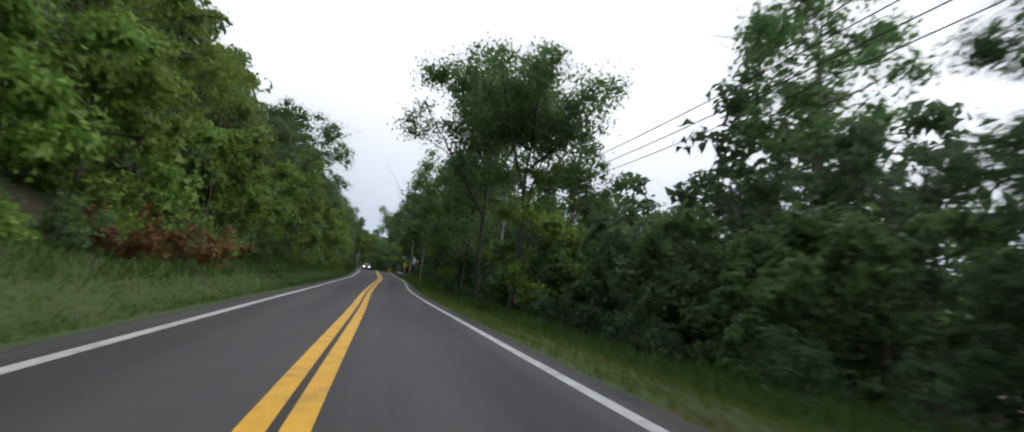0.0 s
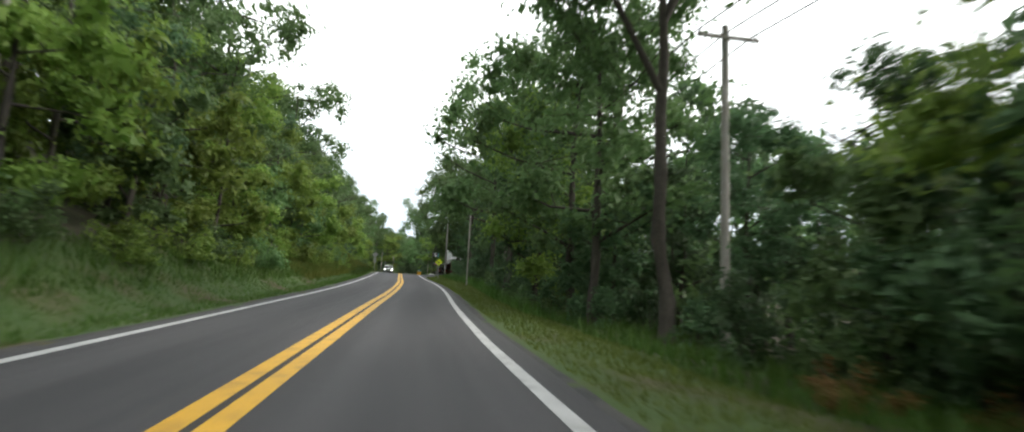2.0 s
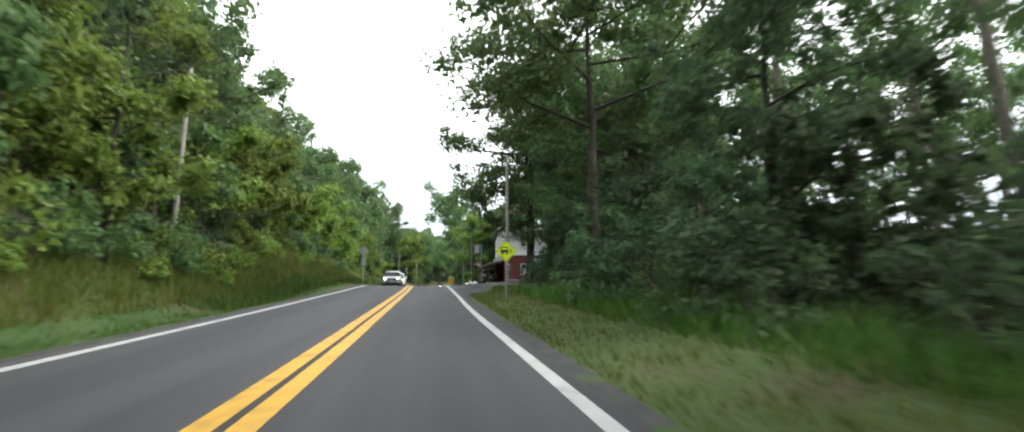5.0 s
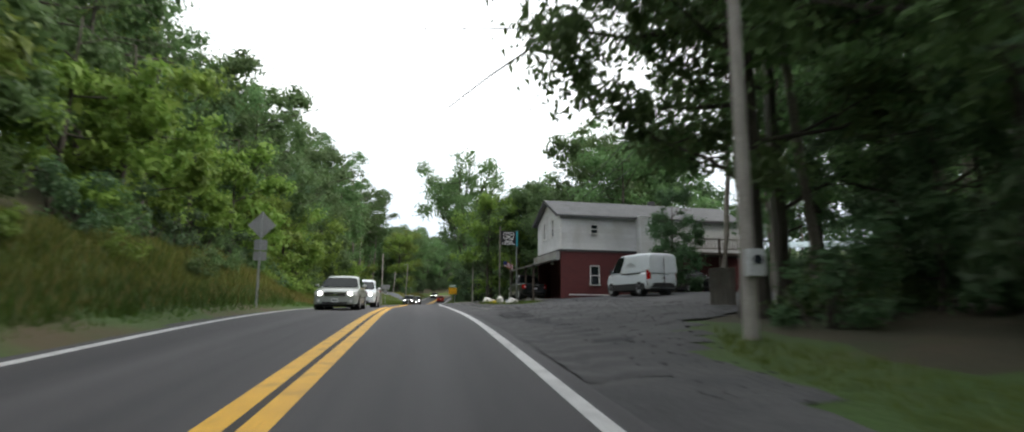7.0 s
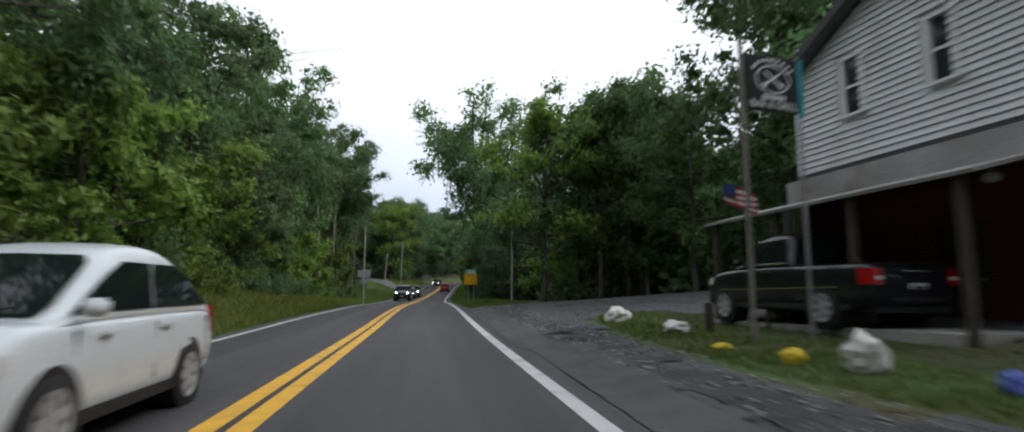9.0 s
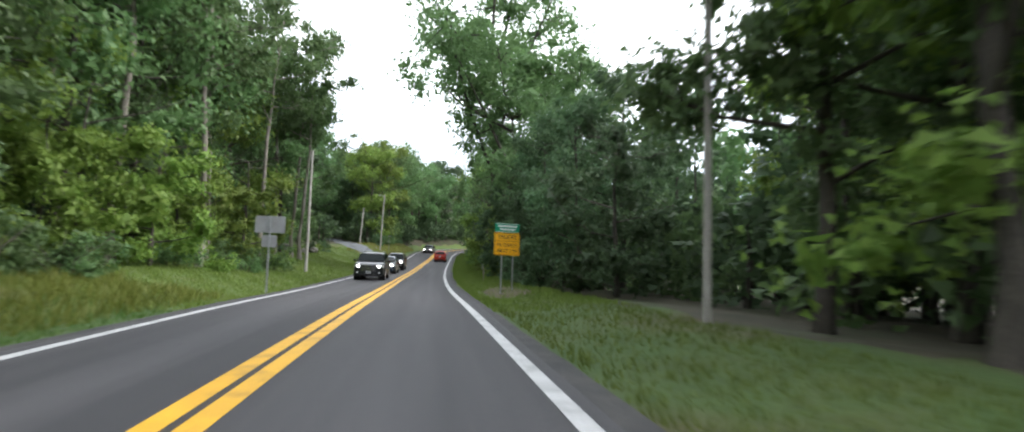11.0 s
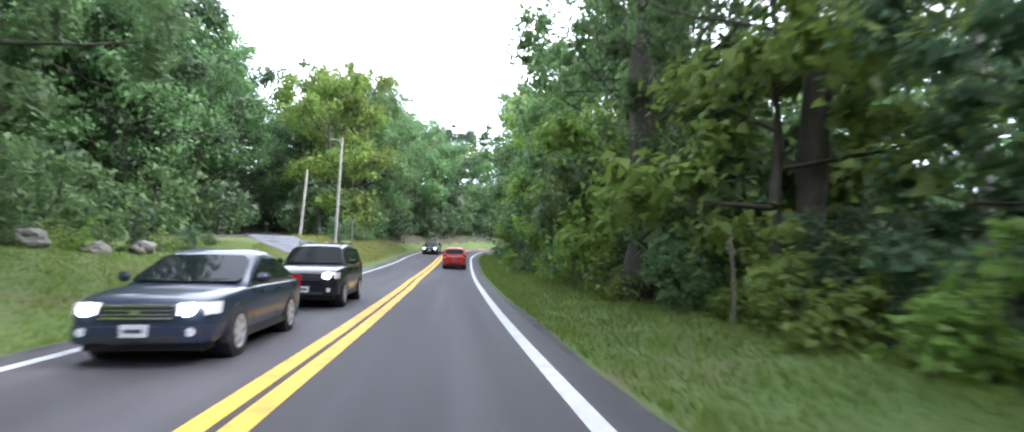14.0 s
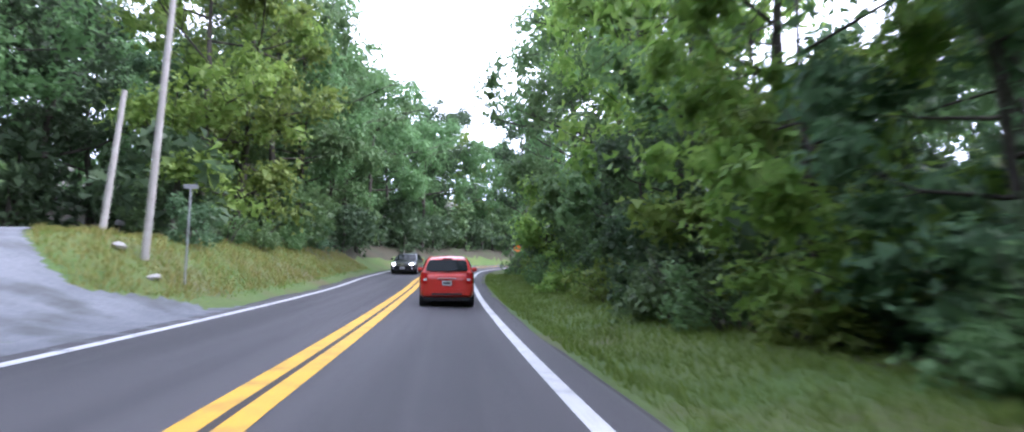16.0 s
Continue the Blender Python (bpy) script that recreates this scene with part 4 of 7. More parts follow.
row(102, 118, 9.4, 4.0, [OAK, BUSH3, MAPLE], (0.9, 1.1))
scatter(8, 20, 104, 120, 12, 22, 6.0, [OAK, MAPLE, MAPLE], (1.0, 1.22))
scatter(20, 30, 104, 120, 22, 32, 6.5, [DEEP_OAK], (0.8, 1.0))
scatter(24, 44, 100, 130, 26, 46, 7.5, [BACK2, BACK], (0.85, 1.1))
# the right side after the sign
rng.seed(21)
# canopy shade up to y 142 is painted by dark-leaved kinds, lighter ones beyond
row(116, 142, 7.6, 3.0, [BUSH3], (0.7, 1.1))
row(142, 216, 7.6, 3.2, [BUSH, BUSH2, BUSH2], (0.7, 1.1))
ROBINIA.plant(planted(7.0, 151.0, 80, 1.25, 0.1))
ROBINIA.plant(planted(5.2, 157.0, 200, 1.4, 0.1))
row(118, 142, 9.6, 4.2, [YOUNG3, DARK, YOUNG3], (0.85, 1.15), 0.6)
row(142, 216, 8.8, 4.2, [YOUNG2, YOUNG3, YOUNG], (0.85, 1.2), 0.8)
row(146, 204, 9.0, 3.6, [BUSH3], (0.8, 1.1), 0.5)
row(124, 146, 10.8, 6.0, [DARK, OAK, DARK], (1.05, 1.3), 1.0)
row(146, 168, 10.8, 6.0, [MAPLE, OAK, MAPLE], (0.8, 0.95), 1.0)
row(170, 218, 10.6, 6.0, [MAPLE, OAK, OAK], (1.15, 1.4), 1.0, tall=1.05)
scatter(6, 24, 106, 222, 9.2, 22, 4.2, [LOW, LOW2, LOW], (0.7, 1.1))
scatter(10, 44, 120, 228, 16.5, 40, 7.5, [BACK2, BACK, BACK2], (0.75, 0.95))
rng.seed(34)
# the left side after the bank: shrubs by the lawn, tall trees behind, woods round the bend
scatter(-18, -7, 114, 147, -15.5, -8.8, 3.3, [BUSH2, BUSH2, YOUNG, BUSH], (0.6, 1.0), skip=lambda x, y: abs(x + 9.7) < 0.8 and abs(y - 142.5) < 1.5)
row(120, 160, -17.5, 5.0, [MAPLE, TALL, TALL], (1.1, 1.35), 1.0)
for x, y, s in ((-12.7, 155.8, 1.15), (-13.8, 157.5, 1.1), (-15.4, 157.0, 1.2), (-14.6, 148.0, 1.15), (-15.8, 139.0, 1.15), (-13.4, 131.0, 1.1), (-15.0, 125.0, 1.15)):
    TALL.plant(planted(x, y, x * 60 + y * 20, s, 0.1))
for x, y, s in ((-16.5, 163.0, 1.35), (-19.0, 152.0, 1.4), (-18.5, 142.0, 1.35), (-18.0, 133.0, 1.3), (-17.0, 124.0, 1.3)):
    OAK.plant(planted(x, y, x * 60 + y * 20, s, 0.1))
scatter(-34, -18, 118, 190, -34, -21, 6.5, [DEEP_OAK, DEEP_DARK, DEEP_TALL], (1.15, 1.4))
row(124, 176, -17.2, 2.2, [BUSH2, BUSH], (0.5, 0.85), 0.5, skip=lambda x, y: in_drive(np.array([[x]]), np.array([[y]]), 0)[0, 0])
row(120, 224, -21.0, 3.2, [LOW, BUSH3, LOW2], (0.9, 1.3), 1.0)
row(120, 224, -26.5, 3.6, [LOW, LOW2], (1.0, 1.5), 1.0)
scatter(-60, -30, 116, 230, -60, -34, 7.5, [BACK, BACK2, BACK3], (0.95, 1.3))
scatter(-34, -18, 184, 226, -34, -20, 6.0, [DEEP_DARK, DEEP_OAK, DEEP_DARK], (1.1, 1.3))
row(197, 222, -10.4, 4.6, [MAPLE, OAK, OAK], (1.2, 1.4), 0.8)
row(192, 222, -15.0, 5.0, [OAK, OAK, DARK], (1.28, 1.45), 0.8)
scatter(-16, 40, 214, 250, -20, -9.0, 6.0, [DEEP_OAK, DEEP_OAK, DEEP_DARK], (0.9, 1.15))
scatter(-30, 90, 232, 276, -46, -20, 7.5, [BACK, BACK2, BACK3], (0.85, 1.15))
scatter(-24, 90, 186, 262, -24, -8.0, 4.2, [LOW, LOW2], (0.7, 1.15))
scatter(-6, 60, 210, 256, -9.0, -6.8, 2.6, [LOW, LOW], (0.5, 0.8))
scatter(8, 60, 200, 242, 7.5, 26, 4.2, [LOW, LOW2], (0.7, 1.1))
scatter(-36, -15, 118, 190, -34, -16.5, 4.0, [LOW2, LOW], (0.6, 0.95))
row(190, 216, -7.8, 2.6, [BUSH, BUSH3], (0.6, 0.9), 0.5)
for k in range(14):
    t = k / 13
    x, y = -17.5 + 4.0 * t + rng.uniform(-0.8, 0.8), 159 + 20 * t
    (BUSH2, BUSH, BUSH3)[k % 3].plant(planted(x, y, k * 50, rng.uniform(0.45, 0.75)))
DEEP_OAK.build("mid-green broadleaf trees further back in the wood")
DEEP_DARK.build("dark broadleaf trees further back in the wood")
DEEP_TALL.build("tall slim trees further back in the wood")
BACK.build("mid-green trees filling the depth of the wood")
BACK2.build("dark trees filling the depth of the wood")
BACK3.build("light green trees far back in the wood")
LOW.build("dark undergrowth filling the wood")
LOW2.build("mid-green undergrowth filling the wood")


def grass(name, y0, y1, u0, u1, n, height, mat, seed, label, lean=0.35):
    """Single blades over a stretch of the verge, as one piece of stuff."""
    g = np.random.default_rng(seed)
    yy = g.uniform(y0, y1, n)
    uu = u0 + (u1 - u0) * g.random(n)
    yy += 0.12 * g.normal(0, 1, n)
    i = np.searchsorted(L_XY[:, 1], np.clip(yy, L_XY[0, 1], 226))
    i = np.clip(i, 0, len(L_XY) - 1)
    base = L_XY[i] + L_NOR[i] * uu[:, None]
    base[:, 1] += yy - L_XY[i, 1]
    ok = ~in_lot(base[:, 0][:, None], base[:, 1][:, None], np.zeros((n, 1)))[:, 0] & ~in_drive(base[:, 0][:, None], base[:, 1][:, None], np.zeros((n, 1)))[:, 0]
    if u0 > 0:
        ok &= (((((base[:, 0] - 2.6) / 1.1) ** 2 + ((base[:, 1] - 122.5) / 4.2) ** 2) > 1) | (g.random(n) < 0.22))
    base = base[ok]
    n = len(base)
    z = terrain(base[:, 0], base[:, 1])
    h = height * g.uniform(0.4, 1.25, n) * (0.75 + 0.5 * np.sin(base[:, 0] * 1.7 + base[:, 1] * 0.9) ** 2)
    a = g.uniform(0, 2 * np.pi, n)
    w = 0.012 + 0.022 * h
    d = np.stack([np.cos(a), np.sin(a)], 1)
    tip = g.normal(0, lean, (n, 2)) * h[:, None]
    v = np.empty((n, 3, 3))
    v[:, 0, :2], v[:, 1, :2], v[:, 2, :2] = base - d * w[:, None], base + d * w[:, None], base + tip
    v[:, 0, 2], v[:, 1, 2], v[:, 2, 2] = z - 0.02, z - 0.02, z + h
    tagged(new(name, fast_mesh(name, v.reshape(-1, 3), np.arange(n * 3).reshape(-1, 3), mat)), label, "grass", kind="stuff")


grass("mown_grass", -108, 112, 4.1, 7.8, 82000, 0.12, LAWN, 1, "short green grass on the verge by the road")
grass("mown_grass", -108, 112, -7.4, -4.35, 60000, 0.13, GRASS, 2, "short green grass on the verge below the bank")
grass("mown_grass", 112, 215, 3.95, 7.8, 78000, 0.13, LAWN, 10, "fresh green grass on the verge by the wood")
grass("tall_grass", -108, -38, 7.6, 12.5, 16000, 0.5, GRASS, 14, "tall weeds and rough grass below the forked tree")
grass("tall_grass", -40, 26, 6.4, 9.5, 10000, 0.6, GRASS, 3, "tall rough grass and weeds at the wood's edge")
grass("tall_grass", 14, 62, -9.8, -4.7, 26000, 0.40, GRASS, 15, "tall fresh green grass on the cut bank")
grass("tall_grass", 34, 80, -9.8, -4.9, 8000, 0.42, DRY_GRASS, 4, "tall dry yellowish grass on the cut bank")
grass("tall_grass", -20, 80, -9.8, -6.2, 30000, 0.45, OLIVE_GRASS, 5, "tall olive grass among the dry stalks")
grass("tall_grass", 78, 118, -10.5, -5.0, 20000, 0.34, OLIVE_GRASS, 12, "rough olive grass on the low bank")
grass("tall_grass", -108, 20, -9.8, -6.8, 14000, 0.5, GRASS, 6, "rough grass in front of the shrubs")
grass("lawn_grass", 112, 180, -16, -4.3, 112000, 0.12, LAWN, 7, "green lawn grass beside the driveway")
grass("lawn_grass", 178, 212, -10.5, -4.6, 14000, 0.14, LAWN, 11, "green grass between the dry stalks on the bank")
grass("dry_bank_grass", 178, 212, -10.5, -4.8, 22000, 0.2, DRY_GRASS, 8, "brownish dry grass on the bank at the bend")
grass("island_grass", 62, 84, 4.9, 9.6, 12000, 0.07, GRASS, 9, "short grass round the painted rocks")
grass("island_grass", 62, 84, 4.9, 9.6, 12000, 0.07, OLIVE_GRASS, 13, "short yellowish grass round the painted rocks")
# the tallest crowns along the top of the left bank
for y, u, s, k in ((-36.0, -13.0, 1.15, DARK), (-22.0, -13.2, 1.35, OAK), (-8.0, -13.0, 1.35, DARK), (6.0, -13.2, 1.4, OAK), (19.0, -13.0, 1.3, DARK), (34.0, -13.4, 1.1, OAK), (70.0, -13.2, 1.1, DARK), (81.0, -12.8, 1.2, OAK), (91.0, -12.6, 1.2, DARK), (101.0, -12.8, 1.25, OAK), (111.0, -13.0, 1.2, DARK)):
    x, yy = along(y, u)
    k.plant(planted(x, yy, y * 37, s, 0.1))

# ---- materials of built things ----
SIDING = material("white_siding_paint", (0.66, 0.67, 0.68), 0.55, second=(0.55, 0.56, 0.57), scale=1.2, fine=25, bump=0.1, random_hue=0.05, stain=(0.45, 0.45, 0.44), stain_scale=0.5)
TRIM = material("white_trim_paint", (0.74, 0.74, 0.73), 0.5, second=(0.6, 0.6, 0.59), scale=3, fine=30, bump=0.1)
SOFFIT = material("dark_fascia", (0.05, 0.05, 0.055), 0.7, scale=2, fine=20)
SHINGLE = material("grey_asphalt_shingles", (0.125, 0.13, 0.135), 0.95, second=(0.085, 0.088, 0.092), scale=1.5, fine=18, bump=0.8)
TIN = material("weathered_tin_roof", (0.42, 0.43, 0.43), 0.5, 0.4, second=(0.30, 0.29, 0.28), scale=1.0, fine=20, bump=0.2, stain=(0.22, 0.17, 0.13), stain_scale=0.6)
DARK_WOOD = material("dark_stained_wood", (0.07, 0.05, 0.035), 0.8, second=(0.04, 0.03, 0.025), scale=2, fine=40, bump=0.4)
GREY_WOOD = material("grey_weathered_boards", (0.22, 0.205, 0.18), 0.9, second=(0.14, 0.13, 0.11), scale=2, fine=30, bump=0.5, random_hue=0.12)
DARK_GLASS = glass_material("window_glass", (0.02, 0.025, 0.03), 0.95)
CAR_GLASS = glass_material("car_glass", (0.010, 0.014, 0.014), 0.98, 0.10)
STEEL = material("galvanised_steel", (0.42, 0.43, 0.44), 0.45, 0.7, second=(0.32, 0.33, 0.34), scale=6, fine=40, bump=0.1)
CHROME = material("chrome", (0.75, 0.75, 0.76), 0.15, 1.0, second=(0.65, 0.65, 0.66), scale=3, fine=20, bump=0.0)
RUBBER = material("tyre_rubber", (0.02, 0.02, 0.021), 0.9, scale=5, fine=40, bump=0.3)
BLACK_PLASTIC = material("black_plastic", (0.018, 0.018, 0.02), 0.6, scale=5, fine=60, bump=0.1)
ALLOY = material("alloy_wheel", (0.42, 0.43, 0.44), 0.35, 0.0, scale=5, fine=30, bump=0.05)
LAMP_RED = material("red_lamp_lens", (0.45, 0.01, 0.012), 0.15, scale=8, fine=60, bump=0.05)
LAMP_CLEAR = material("clear_lamp_lens", (0.75, 0.76, 0.78), 0.12, scale=8, fine=60, bump=0.05)
HEADLIGHT = glow_material("lit_headlight", (1.0, 0.97, 0.9), 14.0)
PLATE = material("pale_plate", (0.62, 0.64, 0.66), 0.5, scale=6, fine=40, bump=0.05)
INK = material("dark_ink", (0.03, 0.03, 0.04), 0.6, scale=6, fine=40, bump=0.05)
SIGN_GREEN = material("green_sign_sheeting", (0.010, 0.23, 0.12), 0.4, second=(0.010, 0.19, 0.10), scale=2, fine=50, bump=0.05)
SIGN_YELLOW = material("yellow_sign_sheeting", (0.78, 0.40, 0.006), 0.4, second=(0.70, 0.35, 0.006), scale=2, fine=50, bump=0.05)
SIGN_LIME = material("lime_yellow_sign_sheeting", (0.66, 0.82, 0.012), 0.4, second=(0.58, 0.74, 0.012), scale=2, fine=50, bump=0.05)
SIGN_BLACK = material("black_sign_board", (0.012, 0.013, 0.015), 0.92, scale=3, fine=50, bump=0.05)
SIGN_WHITE = material("white_sign_paint", (0.84, 0.84, 0.83), 0.5, scale=4, fine=50, bump=0.05)
SIGN_ORANGE = material("orange_sign_sheeting", (0.80, 0.17, 0.012), 0.4, scale=2, fine=50, bump=0.05)
SIGN_BACK = material("bare_aluminium", (0.34, 0.35, 0.36), 0.5, 0.6, second=(0.28, 0.28, 0.29), scale=3, fine=40, bump=0.05)
TEAL = material("teal_banner_cloth", (0.02, 0.30, 0.34), 0.8, second=(0.02, 0.24, 0.28), scale=4, fine=60, bump=0.2)
WHITE_ROCK = material("white_painted_rock", (0.74, 0.73, 0.70), 0.8, second=(0.50, 0.48, 0.44), scale=3, fine=12, bump=0.8)
YELLOW_ROCK = material("yellow_painted_rock", (0.70, 0.52, 0.02), 0.8, second=(0.5, 0.38, 0.03), scale=3, fine=12, bump=0.8)
GREY_ROCK = material("grey_boulder", (0.22, 0.21, 0.19), 0.95, second=(0.13, 0.13, 0.11), scale=2, fine=9, bump=1.0)
FLAG_RED = material("flag_red_cloth", (0.42, 0.03, 0.035), 0.8, scale=4, fine=60, bump=0.2)
FLAG_BLUE = material("flag_blue_cloth", (0.03, 0.05, 0.17), 0.8, scale=4, fine=60, bump=0.2)
BLUE_TARP = material("blue_plastic", (0.04, 0.08, 0.38), 0.5, scale=4, fine=30, bump=0.2)
PALE_SHEET = material("pale_blue_roof_sheet", (0.45, 0.58, 0.62), 0.4, second=(0.36, 0.47, 0.5), scale=2, fine=30, bump=0.1)
CONCRETE = material("concrete", (0.36, 0.35, 0.33), 0.9, second=(0.26, 0.25, 0.23), scale=2, fine=20, bump=0.5)
WATER = material("puddle_water", (0.06, 0.06, 0.055), 0.05, scale=2, fine=16, bump=1.0)


def brick_wall_material():
    """Painted dark red brick with recessed joints."""
    m = bpy.data.materials.new("red_brick")
    m.use_nodes = True
    n, l = m.node_tree.nodes, m.node_tree.links
    b = n["Principled BSDF"]
    co, mp, bt = n.new("ShaderNodeTexCoord"), n.new("ShaderNodeMapping"), n.new("ShaderNodeTexBrick")
    sep, add, com = n.new("ShaderNodeSeparateXYZ"), n.new("ShaderNodeMath"), n.new("ShaderNodeCombineXYZ")
    l.new(co.outputs["Object"], sep.inputs["Vector"])
    l.new(sep.outputs["X"], add.inputs[0])
    l.new(sep.outputs["Y"], add.inputs[1])
    l.new(add.outputs["Value"], com.inputs["X"])
    l.new(sep.outputs["Z"], com.inputs["Y"])
    l.new(com.outputs["Vector"], bt.inputs["Vector"])
    bt.inputs["Scale"].default_value = 1.0
    bt.inputs["Brick Width"].default_value, bt.inputs["Row Height"].default_value, bt.inputs["Mortar Size"].default_value = 0.21, 0.075, 0.008
    bt.inputs["Color1"].default_value, bt.inputs["Color2"].default_value, bt.inputs["Mortar"].default_value = (0.140, 0.030, 0.030, 1), (0.105, 0.024, 0.026, 1), (0.070, 0.026, 0.027, 1)
    l.new(bt.outputs["Color"], b.inputs["Base Color"])
    bp = n.new("ShaderNodeBump")
    bp.inputs["Strength"].default_value, bp.inputs["Distance"].default_value = 0.5, 0.01
    bp.invert = True
    l.new(bt.outputs["Fac"], bp.inputs["Height"])
    l.new(bp.outputs["Normal"], b.inputs["Normal"])
    b.inputs["Roughness"].default_value = 0.85
    return m


BRICK = brick_wall_material()


def paint(name, colour):
    m = material(name, colour, 0.28, 0.0, second=tuple(0.9 * c for c in colour), scale=2, fine=80, bump=0.0, coat=0.6)
    m.node_tree.nodes["Principled BSDF"].inputs["Specular IOR Level"].default_value = 0.15
    return m


RED_PAINT, WHITE_PAINT, SILVER_PAINT = paint("red_car_paint", (0.50, 0.035, 0.022)), paint("white_car_paint", (0.66, 0.71, 0.74)), paint("pale_silver_car_paint", (0.30, 0.33, 0.31))
BLACK_PAINT, NAVY_PAINT = paint("black_car_paint", (0.012, 0.013, 0.016)), paint("dark_blue_car_paint", (0.022, 0.032, 0.055))


# ---- vehicles ----
def loft(bm, rings):
    """Skin through closed rings of equal count, capped at both ends."""
    vs = [[bm.verts.new(p) for p in r] for r in rings]
    n = len(vs[0])
    for a, b in zip(vs[:-1], vs[1:]):
        for k in range(n):
            bm.faces.new((a[k], a[(k + 1) % n], b[(k + 1) % n], b[k]))
    bm.faces.new(vs[0][::-1])
    bm.faces.new(vs[-1])
    bmesh.ops.recalc_face_normals(bm, faces=bm.faces[:])


def slab(name, pts, thick, mat, parent, label=""):
    """A panel through the given corner points, thick along its normal, outwards."""
    p = [Vector(q) for q in pts]
    nor = (p[1] - p[0]).cross(p[2] - p[0]).normalized()
    bm = bmesh.new()
    a = [bm.verts.new(q - nor * 0.01) for q in p]
    b = [bm.verts.new(q + nor * thick) for q in p]
    bm.faces.new(a[::-1])
    bm.faces.new(b)
    for k in range(len(p)):
        bm.faces.new((a[k], a[(k + 1) % len(p)], b[(k + 1) % len(p)], b[k]))
    return part(name, bm, mat, parent, label)


def make_wheel(parent, x, y, r, w, rim_mat):
    bm = bmesh.new()
    s = 1 if x > 0 else -1
    prof = [(r * 0.66, -w / 2), (r * 0.94, -w / 2), (r, -w * 0.34), (r, w * 0.34), (r * 0.94, w / 2), (r * 0.66, w / 2)]
    rings = [[(x + dx, y + math.cos(a) * rr, r + math.sin(a) * rr) for rr, dx in prof] for a in [2 * math.pi * k / 32 for k in range(32)]]
    vs = [[bm.verts.new(p) for p in q] for q in rings]
    for k in range(32):
        a, b = vs[k], vs[(k + 1) % 32]
        for j in range(len(prof) - 1):
            bm.faces.new((a[j], a[j + 1], b[j + 1], b[j]))
    bmesh.ops.recalc_face_normals(bm, faces=bm.faces[:])
    wheel = part("wheel", bm, RUBBER, parent, smooth=True)
    bm = bmesh.new()
    rod(bm, (x - w * 0.35, y, r), (x + s * w * 0.26, y, r), r * 0.66, seg=24)
    part("brake_drum", bm, BLACK_PLASTIC, wheel)
    bm = bmesh.new()
    rod(bm, (x + s * w * 0.26, y, r), (x + s * w * 0.46, y, r), r * 0.15, r * 0.12, seg=14)
    for k in range(7):
        a = 2 * math.pi * k / 7 + 0.3
        box(bm, x + s * w * 0.38 - 0.014, x + s * w * 0.38 + 0.022, -0.042 * r / 0.33, 0.042 * r / 0.33, r * 0.05, r * 0.62,
            Matrix.Translation((0, y, r)) @ Matrix.Rotation(a, 4, "X"))
    rr = [r * 0.58, r * 0.69]
    ring = [[(x + s * (w * 0.36 + d), y + math.cos(a) * q, r + math.sin(a) * q) for q, d in ((rr[0], 0), (rr[1], 0), (rr[1], 0.035), (rr[0], 0.02))] for a in [2 * math.pi * k / 28 for k in range(28)]]
    vs = [[bm.verts.new(p) for p in q] for q in ring]
    for k in range(28):
        for j in range(4):
            bm.faces.new((vs[k][j], vs[k][(j + 1) % 4], vs[(k + 1) % 28][(j + 1) % 4], vs[(k + 1) % 28][j]))
    bmesh.ops.recalc_face_normals(bm, faces=bm.faces[:])
    part("rim", bm, rim_mat, wheel, "bright alloy rim")


def prism(bm, plan, z0, z1, lean=0.0):
    """An upright block over a plan outline; lean pulls its top back along the length."""
    n = len(plan)
    a = [bm.verts.new((x, y, z0)) for x, y in plan]
    b = [bm.verts.new((x, y + lean, z1)) for x, y in plan]
    bm.faces.new(a[::-1])
    bm.faces.new(b)
    for k in range(n):
        bm.faces.new((a[k], a[(k + 1) % n], b[(k + 1) % n], b[k]))
    bmesh.ops.recalc_face_normals(bm, faces=bm.faces[:])


def rounded(ob, levels=2):
    """Rounds a coarse shell."""
    md = ob.modifiers.new("rounding", "SUBSURF")
    md.levels = md.render_levels = levels
    return ob


